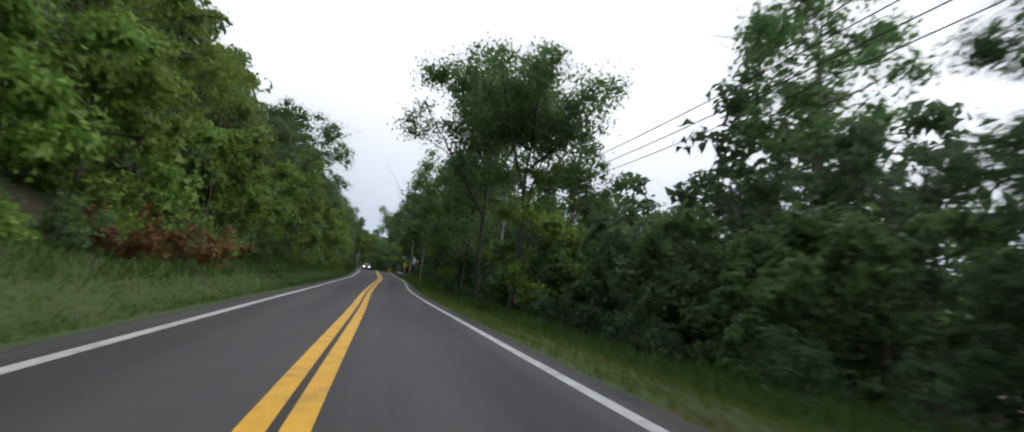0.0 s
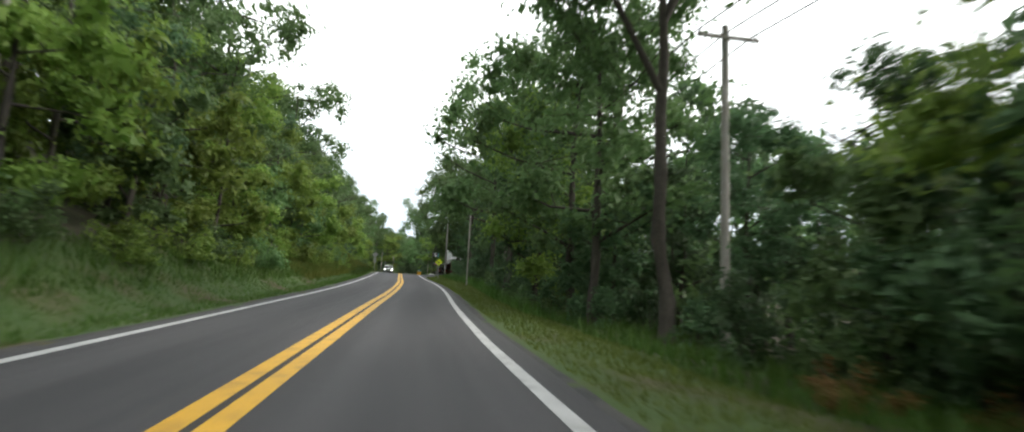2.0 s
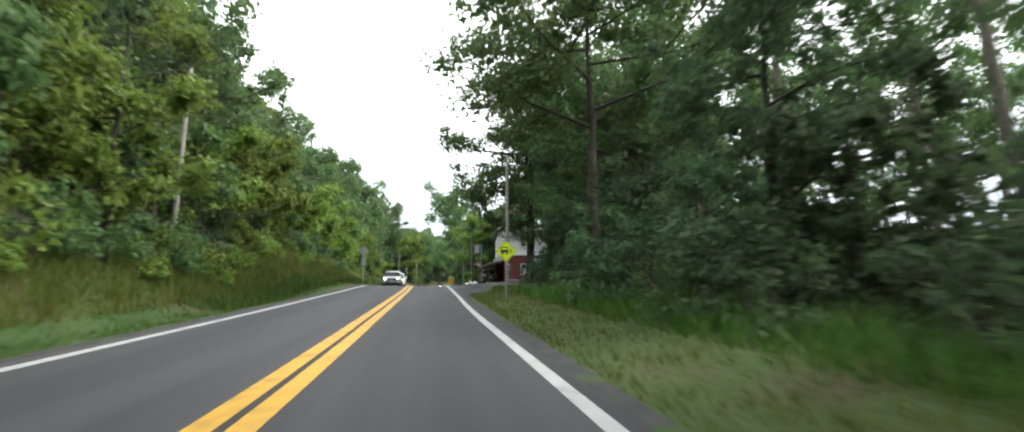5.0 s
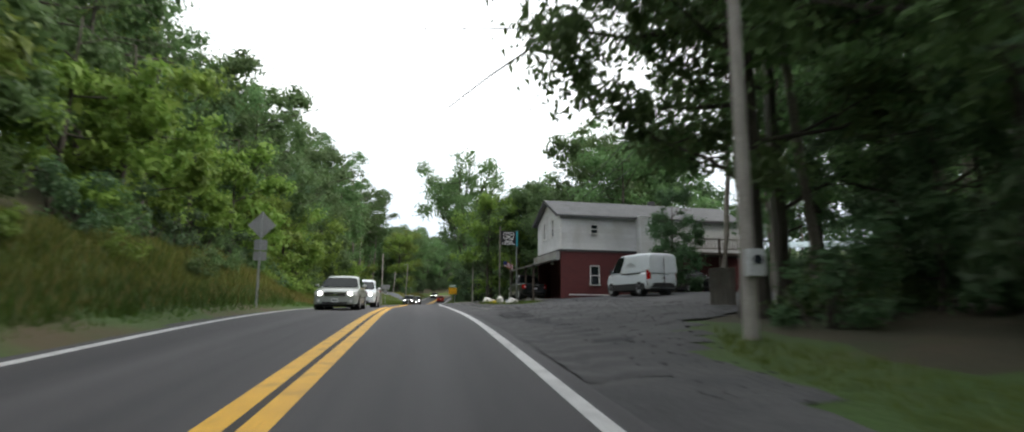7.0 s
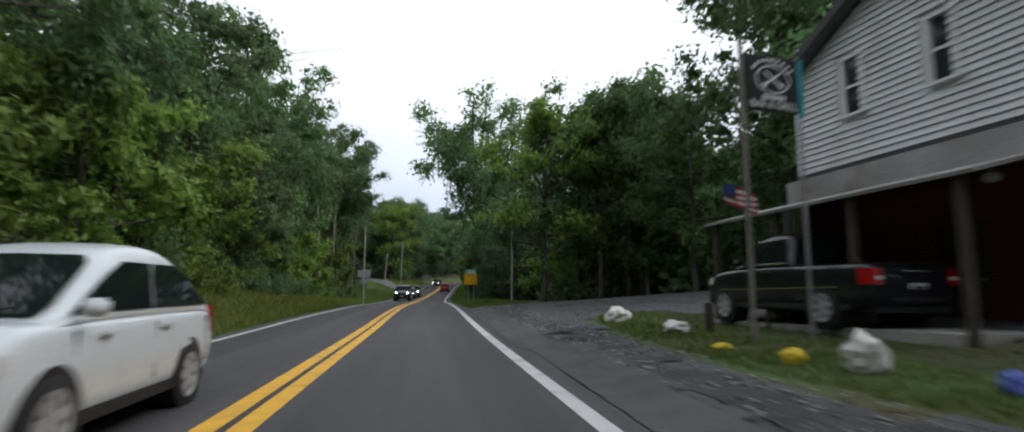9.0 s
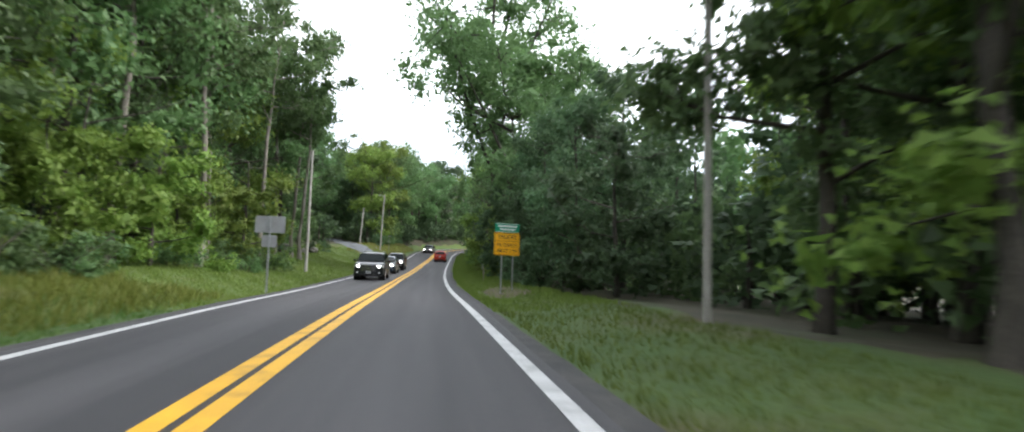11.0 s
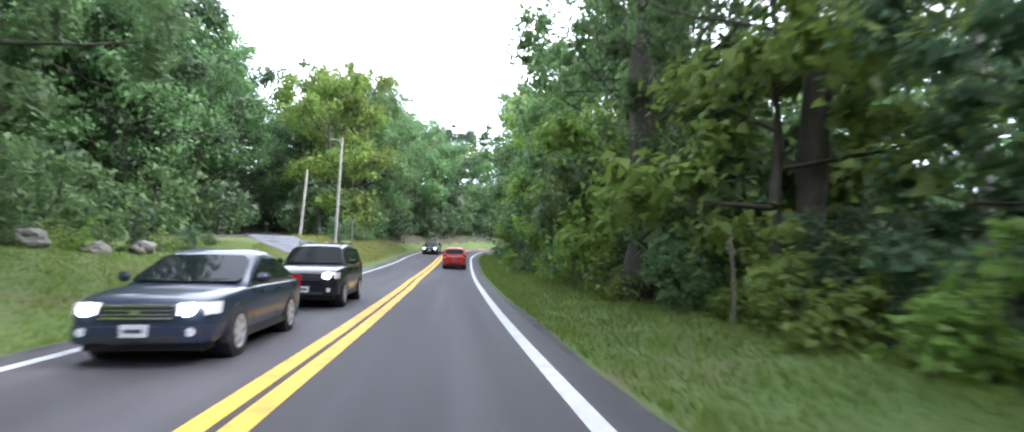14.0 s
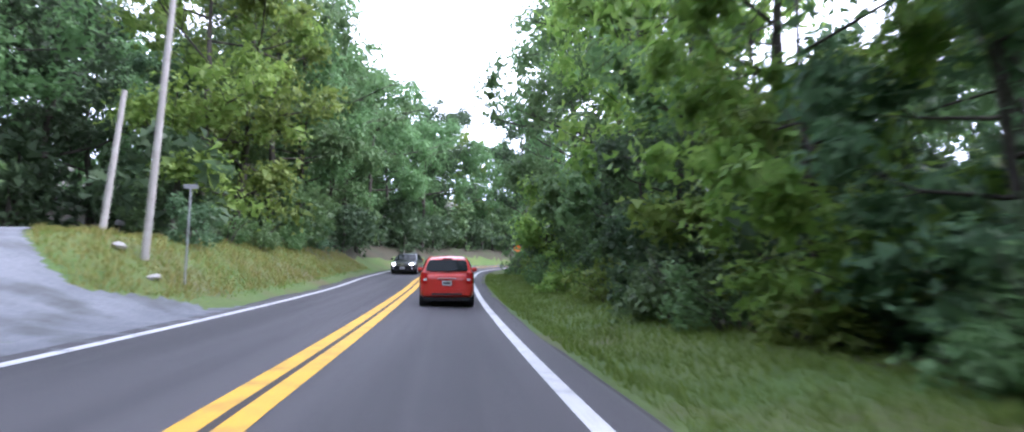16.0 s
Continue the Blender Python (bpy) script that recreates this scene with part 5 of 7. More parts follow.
def car(name, label, category, at, mat, L=4.5, W=1.82, H=1.65, belt=1.02, hood=0.98, nose=0.75, tail=None, clear_z=0.24, ws=(0.95, 0.30), rear=(-2.0, -1.75),
        wheel=0.34, axles=(1.35, -1.35), lit=False, doors=2, roof_w=0.74, rim=None, bed=False, decal=False, rails=False, low_strip=False, chrome=False, tall=False, big_grille=False, arch=0.06):
    """A vehicle that points along +y: ws and rear give the windscreen's and the rear window's foot and top along its length."""
    root = thing(name, label, category, at=at)
    hw, f, b = W / 2, L / 2, -L / 2
    tail = belt if tail is None else tail
    boot = rear[0] > b + 0.6
    t0 = tail if boot else belt
    slope = lambda u, v, t: u + (v - u) * t
    stations = [(b, 0.80, clear_z + 0.20, t0 * 0.84), (b + 0.03, 0.89, clear_z + 0.12, t0 * 0.93), (b + 0.12, 0.95, clear_z + 0.04, t0 * 0.985), (b + 0.34, 0.985, clear_z, t0), (b + 0.62, 1.0, clear_z, t0)]
    if boot:
        stations.append((rear[0], 1.0, clear_z, slope(t0, belt, 0.5)))
    stations += [(-0.4, 1.0, clear_z, belt), (ws[0] - 0.25, 1.0, clear_z, belt), (ws[0] + 0.18, 0.995, clear_z, slope(belt, hood, 0.7)), (slope(ws[0] + 0.18, f - 0.5, 0.55), 0.985, clear_z, hood),
                 (f - 0.50, 0.965, clear_z + 0.01, slope(hood, nose, 0.22)), (f - 0.22, 0.92, clear_z + 0.03, slope(hood, nose, 0.55)), (f - 0.07, 0.86, clear_z + 0.07, nose + 0.01), (f, 0.77, clear_z + 0.12, nose - 0.09)]
    stations.sort(key=lambda s: s[0])
    rings = []
    for y, k, z0, z1 in stations:
        w, h = hw * k, z1 - z0
        half = [(w * 0.5, z0), (w * 0.90, z0 + 0.01), (w * 0.975, z0 + 0.09), (w, z0 + h * 0.42), (w * 1.0, z0 + h * 0.64), (w * 0.985, z1 - 0.12), (w * 0.955, z1 - 0.05), (w * 0.87, z1 - 0.005), (w * 0.45, z1 + 0.022)]
        rings.append([(x, y, z) for x, z in half] + [(-x, y, z) for x, z in half[::-1]])
    bm = bmesh.new()
    loft(bm, rings)
    rounded(part("body", bm, mat, root, smooth=True))
    # cabin
    rw = hw * roof_w
    y_back, y_front = rear[1], ws[1]
    zr = H - arch
    zb = belt - 0.10
    cab = []
    for t in (0.0, 0.14, 0.5, 0.86):
        cab.append((slope(rear[0], rear[1], t), slope(belt - 0.02, zr - 0.04, t), slope(hw * 0.90, rw, t)))
    cab += [(y_back + 0.06, zr - 0.012, rw), (slope(y_back, y_front, 0.3), H, rw * 1.01), (slope(y_back, y_front, 0.7), H, rw * 1.01), (y_front - 0.08, zr - 0.012, rw)]
    for t in (0.86, 0.5, 0.14, 0.0):
        cab.append((slope(ws[0], ws[1], t), slope(belt - 0.02, zr - 0.04, t), slope(hw * 0.90, rw, t)))
    rings = []
    for y, z1, tw in cab:
        z1 = max(z1, zb + 0.08)
        h = z1 - zb
        half = [(hw * 0.95, zb), (hw * 0.955, zb + min(0.10, h * 0.3)), (slope(hw * 0.955, tw + 0.02, 0.55), zb + h * 0.55), (tw + 0.02, z1 - min(0.09, h * 0.25)), (tw * 0.95, z1 - min(0.03, h * 0.1)), (tw * 0.80, z1), (tw * 0.35, z1 + 0.02)]
        rings.append([(x, y, z) for x, z in half] + [(-x, y, z) for x, z in half[::-1]])
    bm = bmesh.new()
    loft(bm, rings)
    rounded(part("cabin", bm, mat, root, smooth=True))
    # glass
    zt = zr - 0.10

    def sidept(s, y, z):
        t = (z - belt) / (H - 0.085 - belt)
        return (s * (slope(hw * 0.945, rw + 0.028, t) + 0.012), y, z)

    for s in (-1, 1):
        y0, y1 = slope(rear[0], rear[1], 0.12) + 0.14, slope(ws[0], ws[1], 0.08) - 0.16
        y0t, y1t = rear[1] + 0.14, ws[1] - 0.10
        n = doors
        for k in range(n):
            a0, a1 = k / n, (k + 1) / n
            g = 0.03
            if decal and k < n - 1:
                continue
            q = []
            for aa, zz, gg in ((a0, 0, g), (a1, 0, -g), (a1, 0.72, -g), (a1, 1, -g - (0.07 if k == n - 1 else 0.01)), (a0, 1, g + (0.07 if k == 0 else 0.01)), (a0, 0.72, g)):
                q.append(sidept(s, slope(slope(y0, y1, aa), slope(y0t, y1t, aa), zz) + gg, slope(belt + 0.04, zt, zz)))
            slab("side_window", q if s > 0 else q[::-1], 0.008, CAR_GLASS, root)
        if chrome:
            for za, zc in ((belt + 0.004, belt + 0.030), (zt + 0.006, zt + 0.026)):
                u0, u1 = (y0, y1) if za < zt else (y0t + 0.05, y1t - 0.05)
                slab("chrome_strip", [sidept(s, u0, za), sidept(s, u1, za), sidept(s, u1, zc), sidept(s, u0, zc)][::s], 0.012, CHROME, root)
            bm = bmesh.new()
            box(bm, s * hw - 0.02, s * hw + 0.008, b + 0.7, f - 0.75, slope(clear_z, belt, 0.42), slope(clear_z, belt, 0.42) + 0.03)
            part("side_moulding", bm, CHROME, root, bevel=0.005)
        for yy in ((slope(y0, y1, 0.5) - 0.22, slope(y0, y1, 0.95) - 0.35) if doors > 1 else (0.2,)):
            bm = bmesh.new()
            box(bm, s * hw - 0.04, s * hw + 0.015, yy - 0.10, yy + 0.10, belt - 0.16, belt - 0.125)
            part("door_handle", bm, CHROME if chrome else mat, root, bevel=0.008)
        for yy in (slope(y0, y1, 0.02), slope(y0, y1, 0.5), slope(y0, y1, 0.98)):
            bm = bmesh.new()
            box(bm, s * hw * 0.95, s * (hw - 0.004), yy - 0.005, yy + 0.005, clear_z + 0.18, belt - 0.10)
            part("door_seam", bm, BLACK_PLASTIC, root)
        bm = bmesh.new()
        prism(bm, [(s * (hw - 0.01), ws[0] - 0.30), (s * (hw + 0.05), ws[0] - 0.28), (s * (hw + 0.19), ws[0] - 0.33), (s * (hw + 0.19), ws[0] - 0.40), (s * (hw + 0.03), ws[0] - 0.40)], belt + 0.01, belt + (0.30 if tall else 0.16))
        part("wing_mirror", bm, BLACK_PLASTIC if low_strip else mat, root, smooth=True, bevel=0.03)
        bm = bmesh.new()
        box(bm, s * hw * 0.86, s * (hw + (0.004 if low_strip else -0.012)), b + 0.5, f - 0.55, clear_z - 0.02, clear_z + (0.34 if low_strip else 0.09))
        part("sill", bm, BLACK_PLASTIC, root, bevel=0.01)
        for yy in axles:
            bm = bmesh.new()
            rod(bm, (s * hw * 0.60, yy, wheel + 0.015), (s * (hw - 0.002), yy, wheel + 0.015), wheel * 1.13, seg=32)
            part("wheel_arch", bm, BLACK_PLASTIC, root)
            make_wheel(root, s * (hw - 0.095), yy, wheel, 0.21, rim or ALLOY)
        lamp = HEADLIGHT if lit else LAMP_CLEAR
        hz = nose - 0.035
        bm = bmesh.new()
        prism(bm, [(s * hw * 0.50, f - 0.25), (s * hw * 0.50, f + 0.0), (s * hw * 0.72, f - 0.035), (s * hw * 0.875, f - 0.10), (s * hw * 0.945, f - 0.30), (s * hw * 0.955, f - 0.42), (s * hw * 0.80, f - 0.40)], hz - 0.09, hz + 0.075, -0.05)
        surround = part("headlight", bm, LAMP_CLEAR, root, bevel=0.012)
        bm = bmesh.new()
        rod(bm, (s * hw * 0.66, f - 0.12, hz - 0.01), (s * hw * 0.66, f + 0.002, hz - 0.01), 0.085, 0.08, seg=18)
        part("lamp_reflector", bm, lamp, surround)
        bm = bmesh.new()
        rod(bm, (s * hw * 0.70, f - 0.2, clear_z + 0.20), (s * hw * 0.70, f + 0.012, clear_z + 0.20), 0.055, seg=14)
        part("fog_lamp", bm, LAMP_CLEAR, root)
        bm = bmesh.new()
        li = 0.86 if tall else 0.70
        zz = (t0 * 0.66, t0 * 0.90) if boot else ((0.85, 1.35) if tall else (belt * 0.70, belt * 1.02))
        prism(bm, [(s * hw * li, b + 0.2), (s * hw * li, b - 0.012), (s * hw * 0.85, b - 0.004), (s * hw * 0.935, b + 0.07), (s * hw * 0.985, b + 0.26)], *zz, lean=0.02)
        lens = part("tail_light", bm, LAMP_RED, root, bevel=0.012)
        bm = bmesh.new()
        zm = slope(*zz, 0.3)
        prism(bm, [(s * hw * (li + 0.02), b + 0.1), (s * hw * (li + 0.02), b - 0.022), (s * hw * max(0.83, li + 0.03), b - 0.014), (s * hw * 0.89, b + 0.1)], zm, zm + 0.06)
        part("reversing_lens", bm, LAMP_CLEAR, lens)
        if rails:
            bm = bmesh.new()
            rod(bm, (s * rw * 0.86, y_back + 0.1, H + 0.05), (s * rw * 0.86, y_front - 0.2, H + 0.05), 0.018)
            for yy in (y_back + 0.15, y_front - 0.25):
                rod(bm, (s * rw * 0.86, yy, H - 0.05), (s * rw * 0.86, yy, H + 0.05), 0.018)
            part("roof_rail", bm, STEEL, root)
    tw = rw * 0.90

    def pane(foot, top, t, x, out, wide):
        return (x * slope(hw * wide, tw, t), slope(foot, top, t) + out, slope(belt + 0.0, zr - 0.02, t))

    slab("windscreen", [pane(ws[0], ws[1], t, x, 0.020, 0.87) for t, x in ((0.07, -0.93), (0.05, 0), (0.07, 0.93), (0.2, 1), (0.84, 1), (0.93, 0.9), (0.95, 0), (0.93, -0.9), (0.84, -1), (0.2, -1))][::-1], 0.010, CAR_GLASS, root)
    if not decal:
        slab("rear_window", [pane(rear[0], rear[1], t, x, -0.024, 0.80) for t, x in ((0.16, -0.9), (0.14, 0), (0.16, 0.9), (0.26, 1), (0.78, 1), (0.87, 0.9), (0.89, 0), (0.87, -0.9), (0.78, -1), (0.26, -1))], 0.010, CAR_GLASS, root)
    for s in (-1, 1):
        bm = bmesh.new()
        p0, p1 = Vector(pane(ws[0], ws[1], 0.09, s * 0.12, 0.04, 0.87)), Vector(pane(ws[0], ws[1], 0.16, s * 0.75, 0.04, 0.87))
        rod(bm, p0, p1, 0.010, seg=6)
        part("windscreen_wiper", bm, BLACK_PLASTIC, root)
    gz = (clear_z + 0.24, nose + 0.02) if big_grille else (nose - 0.17, nose + 0.02)
    gw = 0.47
    bm = bmesh.new()
    prism(bm, [(-hw * gw, f - 0.2), (-hw * gw, f + 0.008), (-hw * 0.2, f + 0.026), (hw * 0.2, f + 0.026), (hw * gw, f + 0.008), (hw * gw, f - 0.2)], *gz)
    grille = part("grille", bm, BLACK_PLASTIC, root, bevel=0.012)
    bars = 6 if big_grille else 3
    for k in range(bars + 1):
        bm = bmesh.new()
        zz = slope(gz[0] + 0.012, gz[1] - 0.024, k / bars)
        x1 = hw * (gw + 0.01) if k in (0, bars) else hw * gw * 0.95
        prism(bm, [(-x1, f - 0.02), (-x1, f + 0.016), (-hw * 0.2, f + 0.036), (hw * 0.2, f + 0.036), (x1, f + 0.016), (x1, f - 0.02)], zz, zz + (0.022 if k in (0, bars) else 0.012))
        part("grille_bar", bm, CHROME, grille)
    bm = bmesh.new()
    box(bm, -0.07, 0.07, f + 0.02, f + 0.046, slope(*gz, 0.5) - 0.035, slope(*gz, 0.5) + 0.035)
    part("badge", bm, CHROME, root, bevel=0.012)
    for name2, e, d, z0, z1 in (("front_bumper", f, 1, clear_z + 0.05, clear_z + 0.30), ("rear_bumper", b, -1, clear_z + 0.10, clear_z + 0.36)):
        bm = bmesh.new()
        plan = [(0.955, -0.42), (0.93, -0.20), (0.85, -0.05), (0.62, 0.022), (0.0, 0.045), (-0.62, 0.022), (-0.85, -0.05), (-0.93, -0.20), (-0.955, -0.42)]
        prism(bm, [(x * hw, e + d * y) for x, y in plan], z0, z1)
        bumper = part(name2, bm, BLACK_PLASTIC if low_strip else mat, root, bevel=0.03)
        bm = bmesh.new()
        prism(bm, [(x * hw, e + d * y) for x, y in ((0.55, -0.1), (0.55, 0.034), (0.0, 0.056), (-0.55, 0.034), (-0.55, -0.1))], z0 + 0.03, z0 + 0.10)
        part("lower_intake" if d > 0 else "reflector_strip", bm, BLACK_PLASTIC, bumper)
    for y, sgn in ((b - 0.01, -1), (f + 0.05, 1)):
        bm = bmesh.new()
        zz = (tail * 0.72 if not boot else tail * 0.62) if sgn < 0 else clear_z + 0.22
        box(bm, -0.155, 0.155, y - 0.022, y + 0.03, zz - 0.075, zz + 0.075)
        plate = part("number_plate", bm, PLATE, root, "pale plate with dark bars")
        bm = bmesh.new()
        box(bm, -0.11, 0.11, y + sgn * 0.022 - 0.012, y + sgn * 0.022 + 0.012, zz - 0.025, zz + 0.025)
        part("plate_bar", bm, INK, plate)
    bm = bmesh.new()
    box(bm, -0.30, 0.30, b - 0.03, b + 0.06, tail * 0.845, tail * 0.875)
    part("tailgate_handle", bm, CHROME, root, bevel=0.008)
    bm = bmesh.new()
    box(bm, -hw * 0.80, hw * 0.80, b + 0.1, f - 0.2, clear_z - 0.06, clear_z + 0.06)
    part("underbody", bm, BLACK_PLASTIC, root)
    if not decal and not bed:
        bm = bmesh.new()
        box(bm, -0.16, 0.16, rear[1] - 0.05, rear[1] + 0.03, zr - 0.04, zr - 0.01)
        part("brake_light", bm, LAMP_RED, root)
        if not boot:
            bm = bmesh.new()
            rod(bm, (0.0, rear[0] - 0.035, belt + 0.06), (0.34, slope(rear[0], rear[1], 0.25) - 0.045, belt + 0.14), 0.010, seg=6)
            part("rear_wiper", bm, BLACK_PLASTIC, root)
    return root


def on_road(y, u, flip=False, turn=0.0):
    """A pose on the road's surface, u metres right of the centre line; flip: facing back along it."""
    i = int(np.abs(L_XY[:, 1] - y).argmin())
    p = L_XY[i] + L_NOR[i] * u
    head = math.degrees(math.atan2(-L_TAN[i][0], L_TAN[i][1]))
    k = max(i - 3, 0), min(i + 3, len(L_Z) - 1)
    grade = math.degrees(math.atan2(L_Z[k[1]] - L_Z[k[0]], np.linalg.norm(L_XY[k[1]] - L_XY[k[0]])))
    return pose(p[0], p[1], L_Z[i] + u * L_BANK[i], -grade if flip else grade, 0, head + turn + (180 if flip else 0))


SUV = dict(rear=(-2.12, -1.85), ws=(1.05, 0.35))
car("estate_car", "small red five-door car seen from behind on the road", "car", on_road(188.9, 1.85), RED_PAINT, L=4.45, W=1.78, H=1.66, belt=1.09, hood=1.04, nose=0.80, rear=(-2.14, -1.88), ws=(1.0, 0.35), axles=(1.32, -1.32), clear_z=0.27)
car("crossover_car", "white crossover car with grey lettering on its doors", "car", on_road(69.2, -1.85, True), WHITE_PAINT, L=4.6, W=1.88, H=1.80, belt=1.11, hood=1.09, nose=0.86, rear=(-2.12, -1.45), ws=(1.45, 0.25), wheel=0.36, axles=(1.40, -1.30), clear_z=0.28, lit=True, roof_w=0.70, arch=0.10)
car("saloon_car", "pale silver long saloon with chrome window strips", "car", on_road(59.0, -1.95, True), SILVER_PAINT, L=5.35, W=1.96, H=1.60, belt=1.02, hood=0.98, nose=0.78, tail=0.99, rear=(-1.95, -1.35), ws=(0.95, 0.10), axles=(1.50, -1.42), clear_z=0.22, chrome=True, lit=True)
car("large_suv", "large glossy black sport utility car with chrome trim", "car", on_road(138.6, -1.85, True), BLACK_PAINT, L=5.2, W=2.04, H=1.89, belt=1.22, hood=1.20, nose=0.98, rear=(-2.48, -2.25), ws=(1.25, 0.60), wheel=0.40, axles=(1.62, -1.42), clear_z=0.32, chrome=True, lit=True, doors=3, rails=True, big_grille=True)
car("saloon_car", "dark blue saloon with lit headlights", "car", on_road(150.0, -1.9, True), NAVY_PAINT, L=4.8, W=1.84, H=1.50, belt=0.98, hood=0.94, nose=0.76, tail=1.0, rear=(-1.85, -1.05), ws=(1.05, 0.15), axles=(1.42, -1.33), clear_z=0.24, lit=True)
car("compact_suv", "small boxy black sport utility car, headlights on", "car", on_road(158.2, -1.75, True), BLACK_PAINT, L=4.24, W=1.80, H=1.70, belt=1.10, hood=1.08, nose=0.88, rear=(-2.02, -1.80), ws=(0.95, 0.45), axles=(1.28, -1.28), clear_z=0.28, lit=True, rails=True)
car("saloon_car", "black car with lit headlights near the bend", "car", on_road(211.5, -1.75, True), BLACK_PAINT, L=4.6, W=1.82, H=1.46, belt=0.95, hood=0.94, nose=0.76, tail=0.98, rear=(-1.75, -1.05), ws=(1.0, 0.15), lit=True)
bpy.context.view_layer.update()


def door_lettering(at, x, y, rows, mat, parent=None):
    """Plain bars where writing on a vehicle cannot be read."""
    for w, z, h in rows:
        bm = bmesh.new()
        box(bm, x - 0.004, x + 0.004, y - w / 2, y + w / 2, z, z + h)
        part("lettering_bar", bm, mat, parent)


white_suv = bpy.data.objects["crossover_car"]
door_lettering(None, 0.925, 0.30, ((0.62, 0.80, 0.09), (0.40, 0.64, 0.05)), INK, white_suv)

van_z = ground_at(11.7, 62.6) + 0.04
van = car("delivery_van", "white high-roofed delivery van parked on the gravel", "van", pose(11.7, 62.6, van_z, 0.5, 0, 12), WHITE_PAINT, L=5.0, W=1.86, H=2.34, belt=1.27, hood=1.25, nose=0.95, clear_z=0.30,
          ws=(1.88, 1.08), rear=(-2.51, -2.45), wheel=0.34, axles=(1.74, -1.45), doors=4, roof_w=0.86, arch=0.03, rim=STEEL, decal=True, low_strip=True, tall=True)
for w, z, h in ((0.85, 1.68, 0.05), (1.15, 1.58, 0.022), (0.35, 1.78, 0.03)):
    bm = bmesh.new()
    box(bm, -0.893, -0.865, -0.5 - w / 2, -0.5 + w / 2, z, z + h)
    part("lettering_bar", bm, SIGN_BACK, van)
bm = bmesh.new()
box(bm, -0.95, -0.90, -1.6, 0.5, 1.18, 1.22)
part("door_rail", bm, BLACK_PLASTIC, van, bevel=0.005)
bm = bmesh.new()
box(bm, -0.008, 0.008, -2.57, -2.53, 0.6, 2.05)
part("rear_door_seam", bm, BLACK_PLASTIC, van)

truck_z = ground_at(7.05, 74.7) + 0.02
truck = car("pickup_truck", "black pickup truck parked beside the tavern porch", "truck", pose(6.85, 74.6, truck_z, 0, 0, 5), BLACK_PAINT, L=5.3, W=1.90, H=1.88, belt=1.22, hood=1.18, nose=0.98, tail=1.16, clear_z=0.36,
            ws=(1.30, 0.65), rear=(-0.70, -0.55), wheel=0.38, axles=(1.70, -1.50), bed=True, chrome=True)
car("parked_suv", "black sport utility car parked by the tavern wall", "car", pose(17.6, 69.6, ground_at(17.6, 69.6) + 0.02, 0, 0, 196), BLACK_PAINT, L=4.7, W=1.88, H=1.75, belt=1.12, hood=1.1, nose=0.9, **SUV)


# ---- the tavern ----
TX, TY, TR = 8.72, 70.7, 6.0
T0 = 2.55
tavern = thing("tavern", "two-storey roadside tavern, dark red brick below white siding", "building", at=pose(TX, TY, T0, 0, 0, TR))
TL, TW, ZB, ZE, ZR = 14.4, 6.0, 3.62, 6.12, 7.55


def wall_box(name, x0, x1, y0, y1, z0, z1, mat, holes=(), axis="x"):
    """A wall 0.2 m thick with real openings (from, to, sill, head) along its length."""
    bm = bmesh.new()
    cuts = sorted(holes)
    start = x0 if axis == "x" else y0
    end = x1 if axis == "x" else y1

    def piece(a, b, c, d):
        if b - a > 0.01 and d - c > 0.01:
            box(bm, *((a, b, y0, y1) if axis == "x" else (x0, x1, a, b)), c, d)
    for a, b, c, d in cuts:
        piece(start, a, z0, z1)
        piece(a, b, z0, c)
        piece(a, b, d, z1)
        start = b
    piece(start, end, z0, z1)
    return part(name, bm, mat, tavern)


def window(x, y, z, w, h, facing, parent=tavern):
    """A sash window in the south (s) or west (w) wall; x or y is its middle."""
    m = Matrix.Translation((x, y, z)) @ (Matrix.Identity(4) if facing == "s" else Matrix.Rotation(radians(-90), 4, "Z"))
    f = 0.07

    def made(boxes):
        bm = bmesh.new()
        for q in boxes:
            box(bm, *q, m)
        return bm
    frame_ob = part("window", made([(-w / 2 - f, w / 2 + f, -0.075, 0.06, h, h + f), (-w / 2 - f, -w / 2, -0.07, 0.06, 0, h), (w / 2, w / 2 + f, -0.07, 0.06, 0, h)]), TRIM, parent, "white wooden sash window")
    part("sash_bar", made([(-w / 2, w / 2, -0.03, 0.04, h / 2 - 0.03, h / 2 + 0.03)]), TRIM, frame_ob)
    part("pane", made([(-w / 2, w / 2, 0.0, 0.012, 0, h / 2 - 0.03)]), DARK_GLASS, frame_ob)
    part("pane", made([(-w / 2, w / 2, 0.02, 0.032, h / 2 + 0.03, h)]), DARK_GLASS, frame_ob)
    part("window_sill", made([(-w / 2 - 0.12, w / 2 + 0.12, -0.13, 0.06, -0.06, 0.0)]), TRIM, frame_ob)


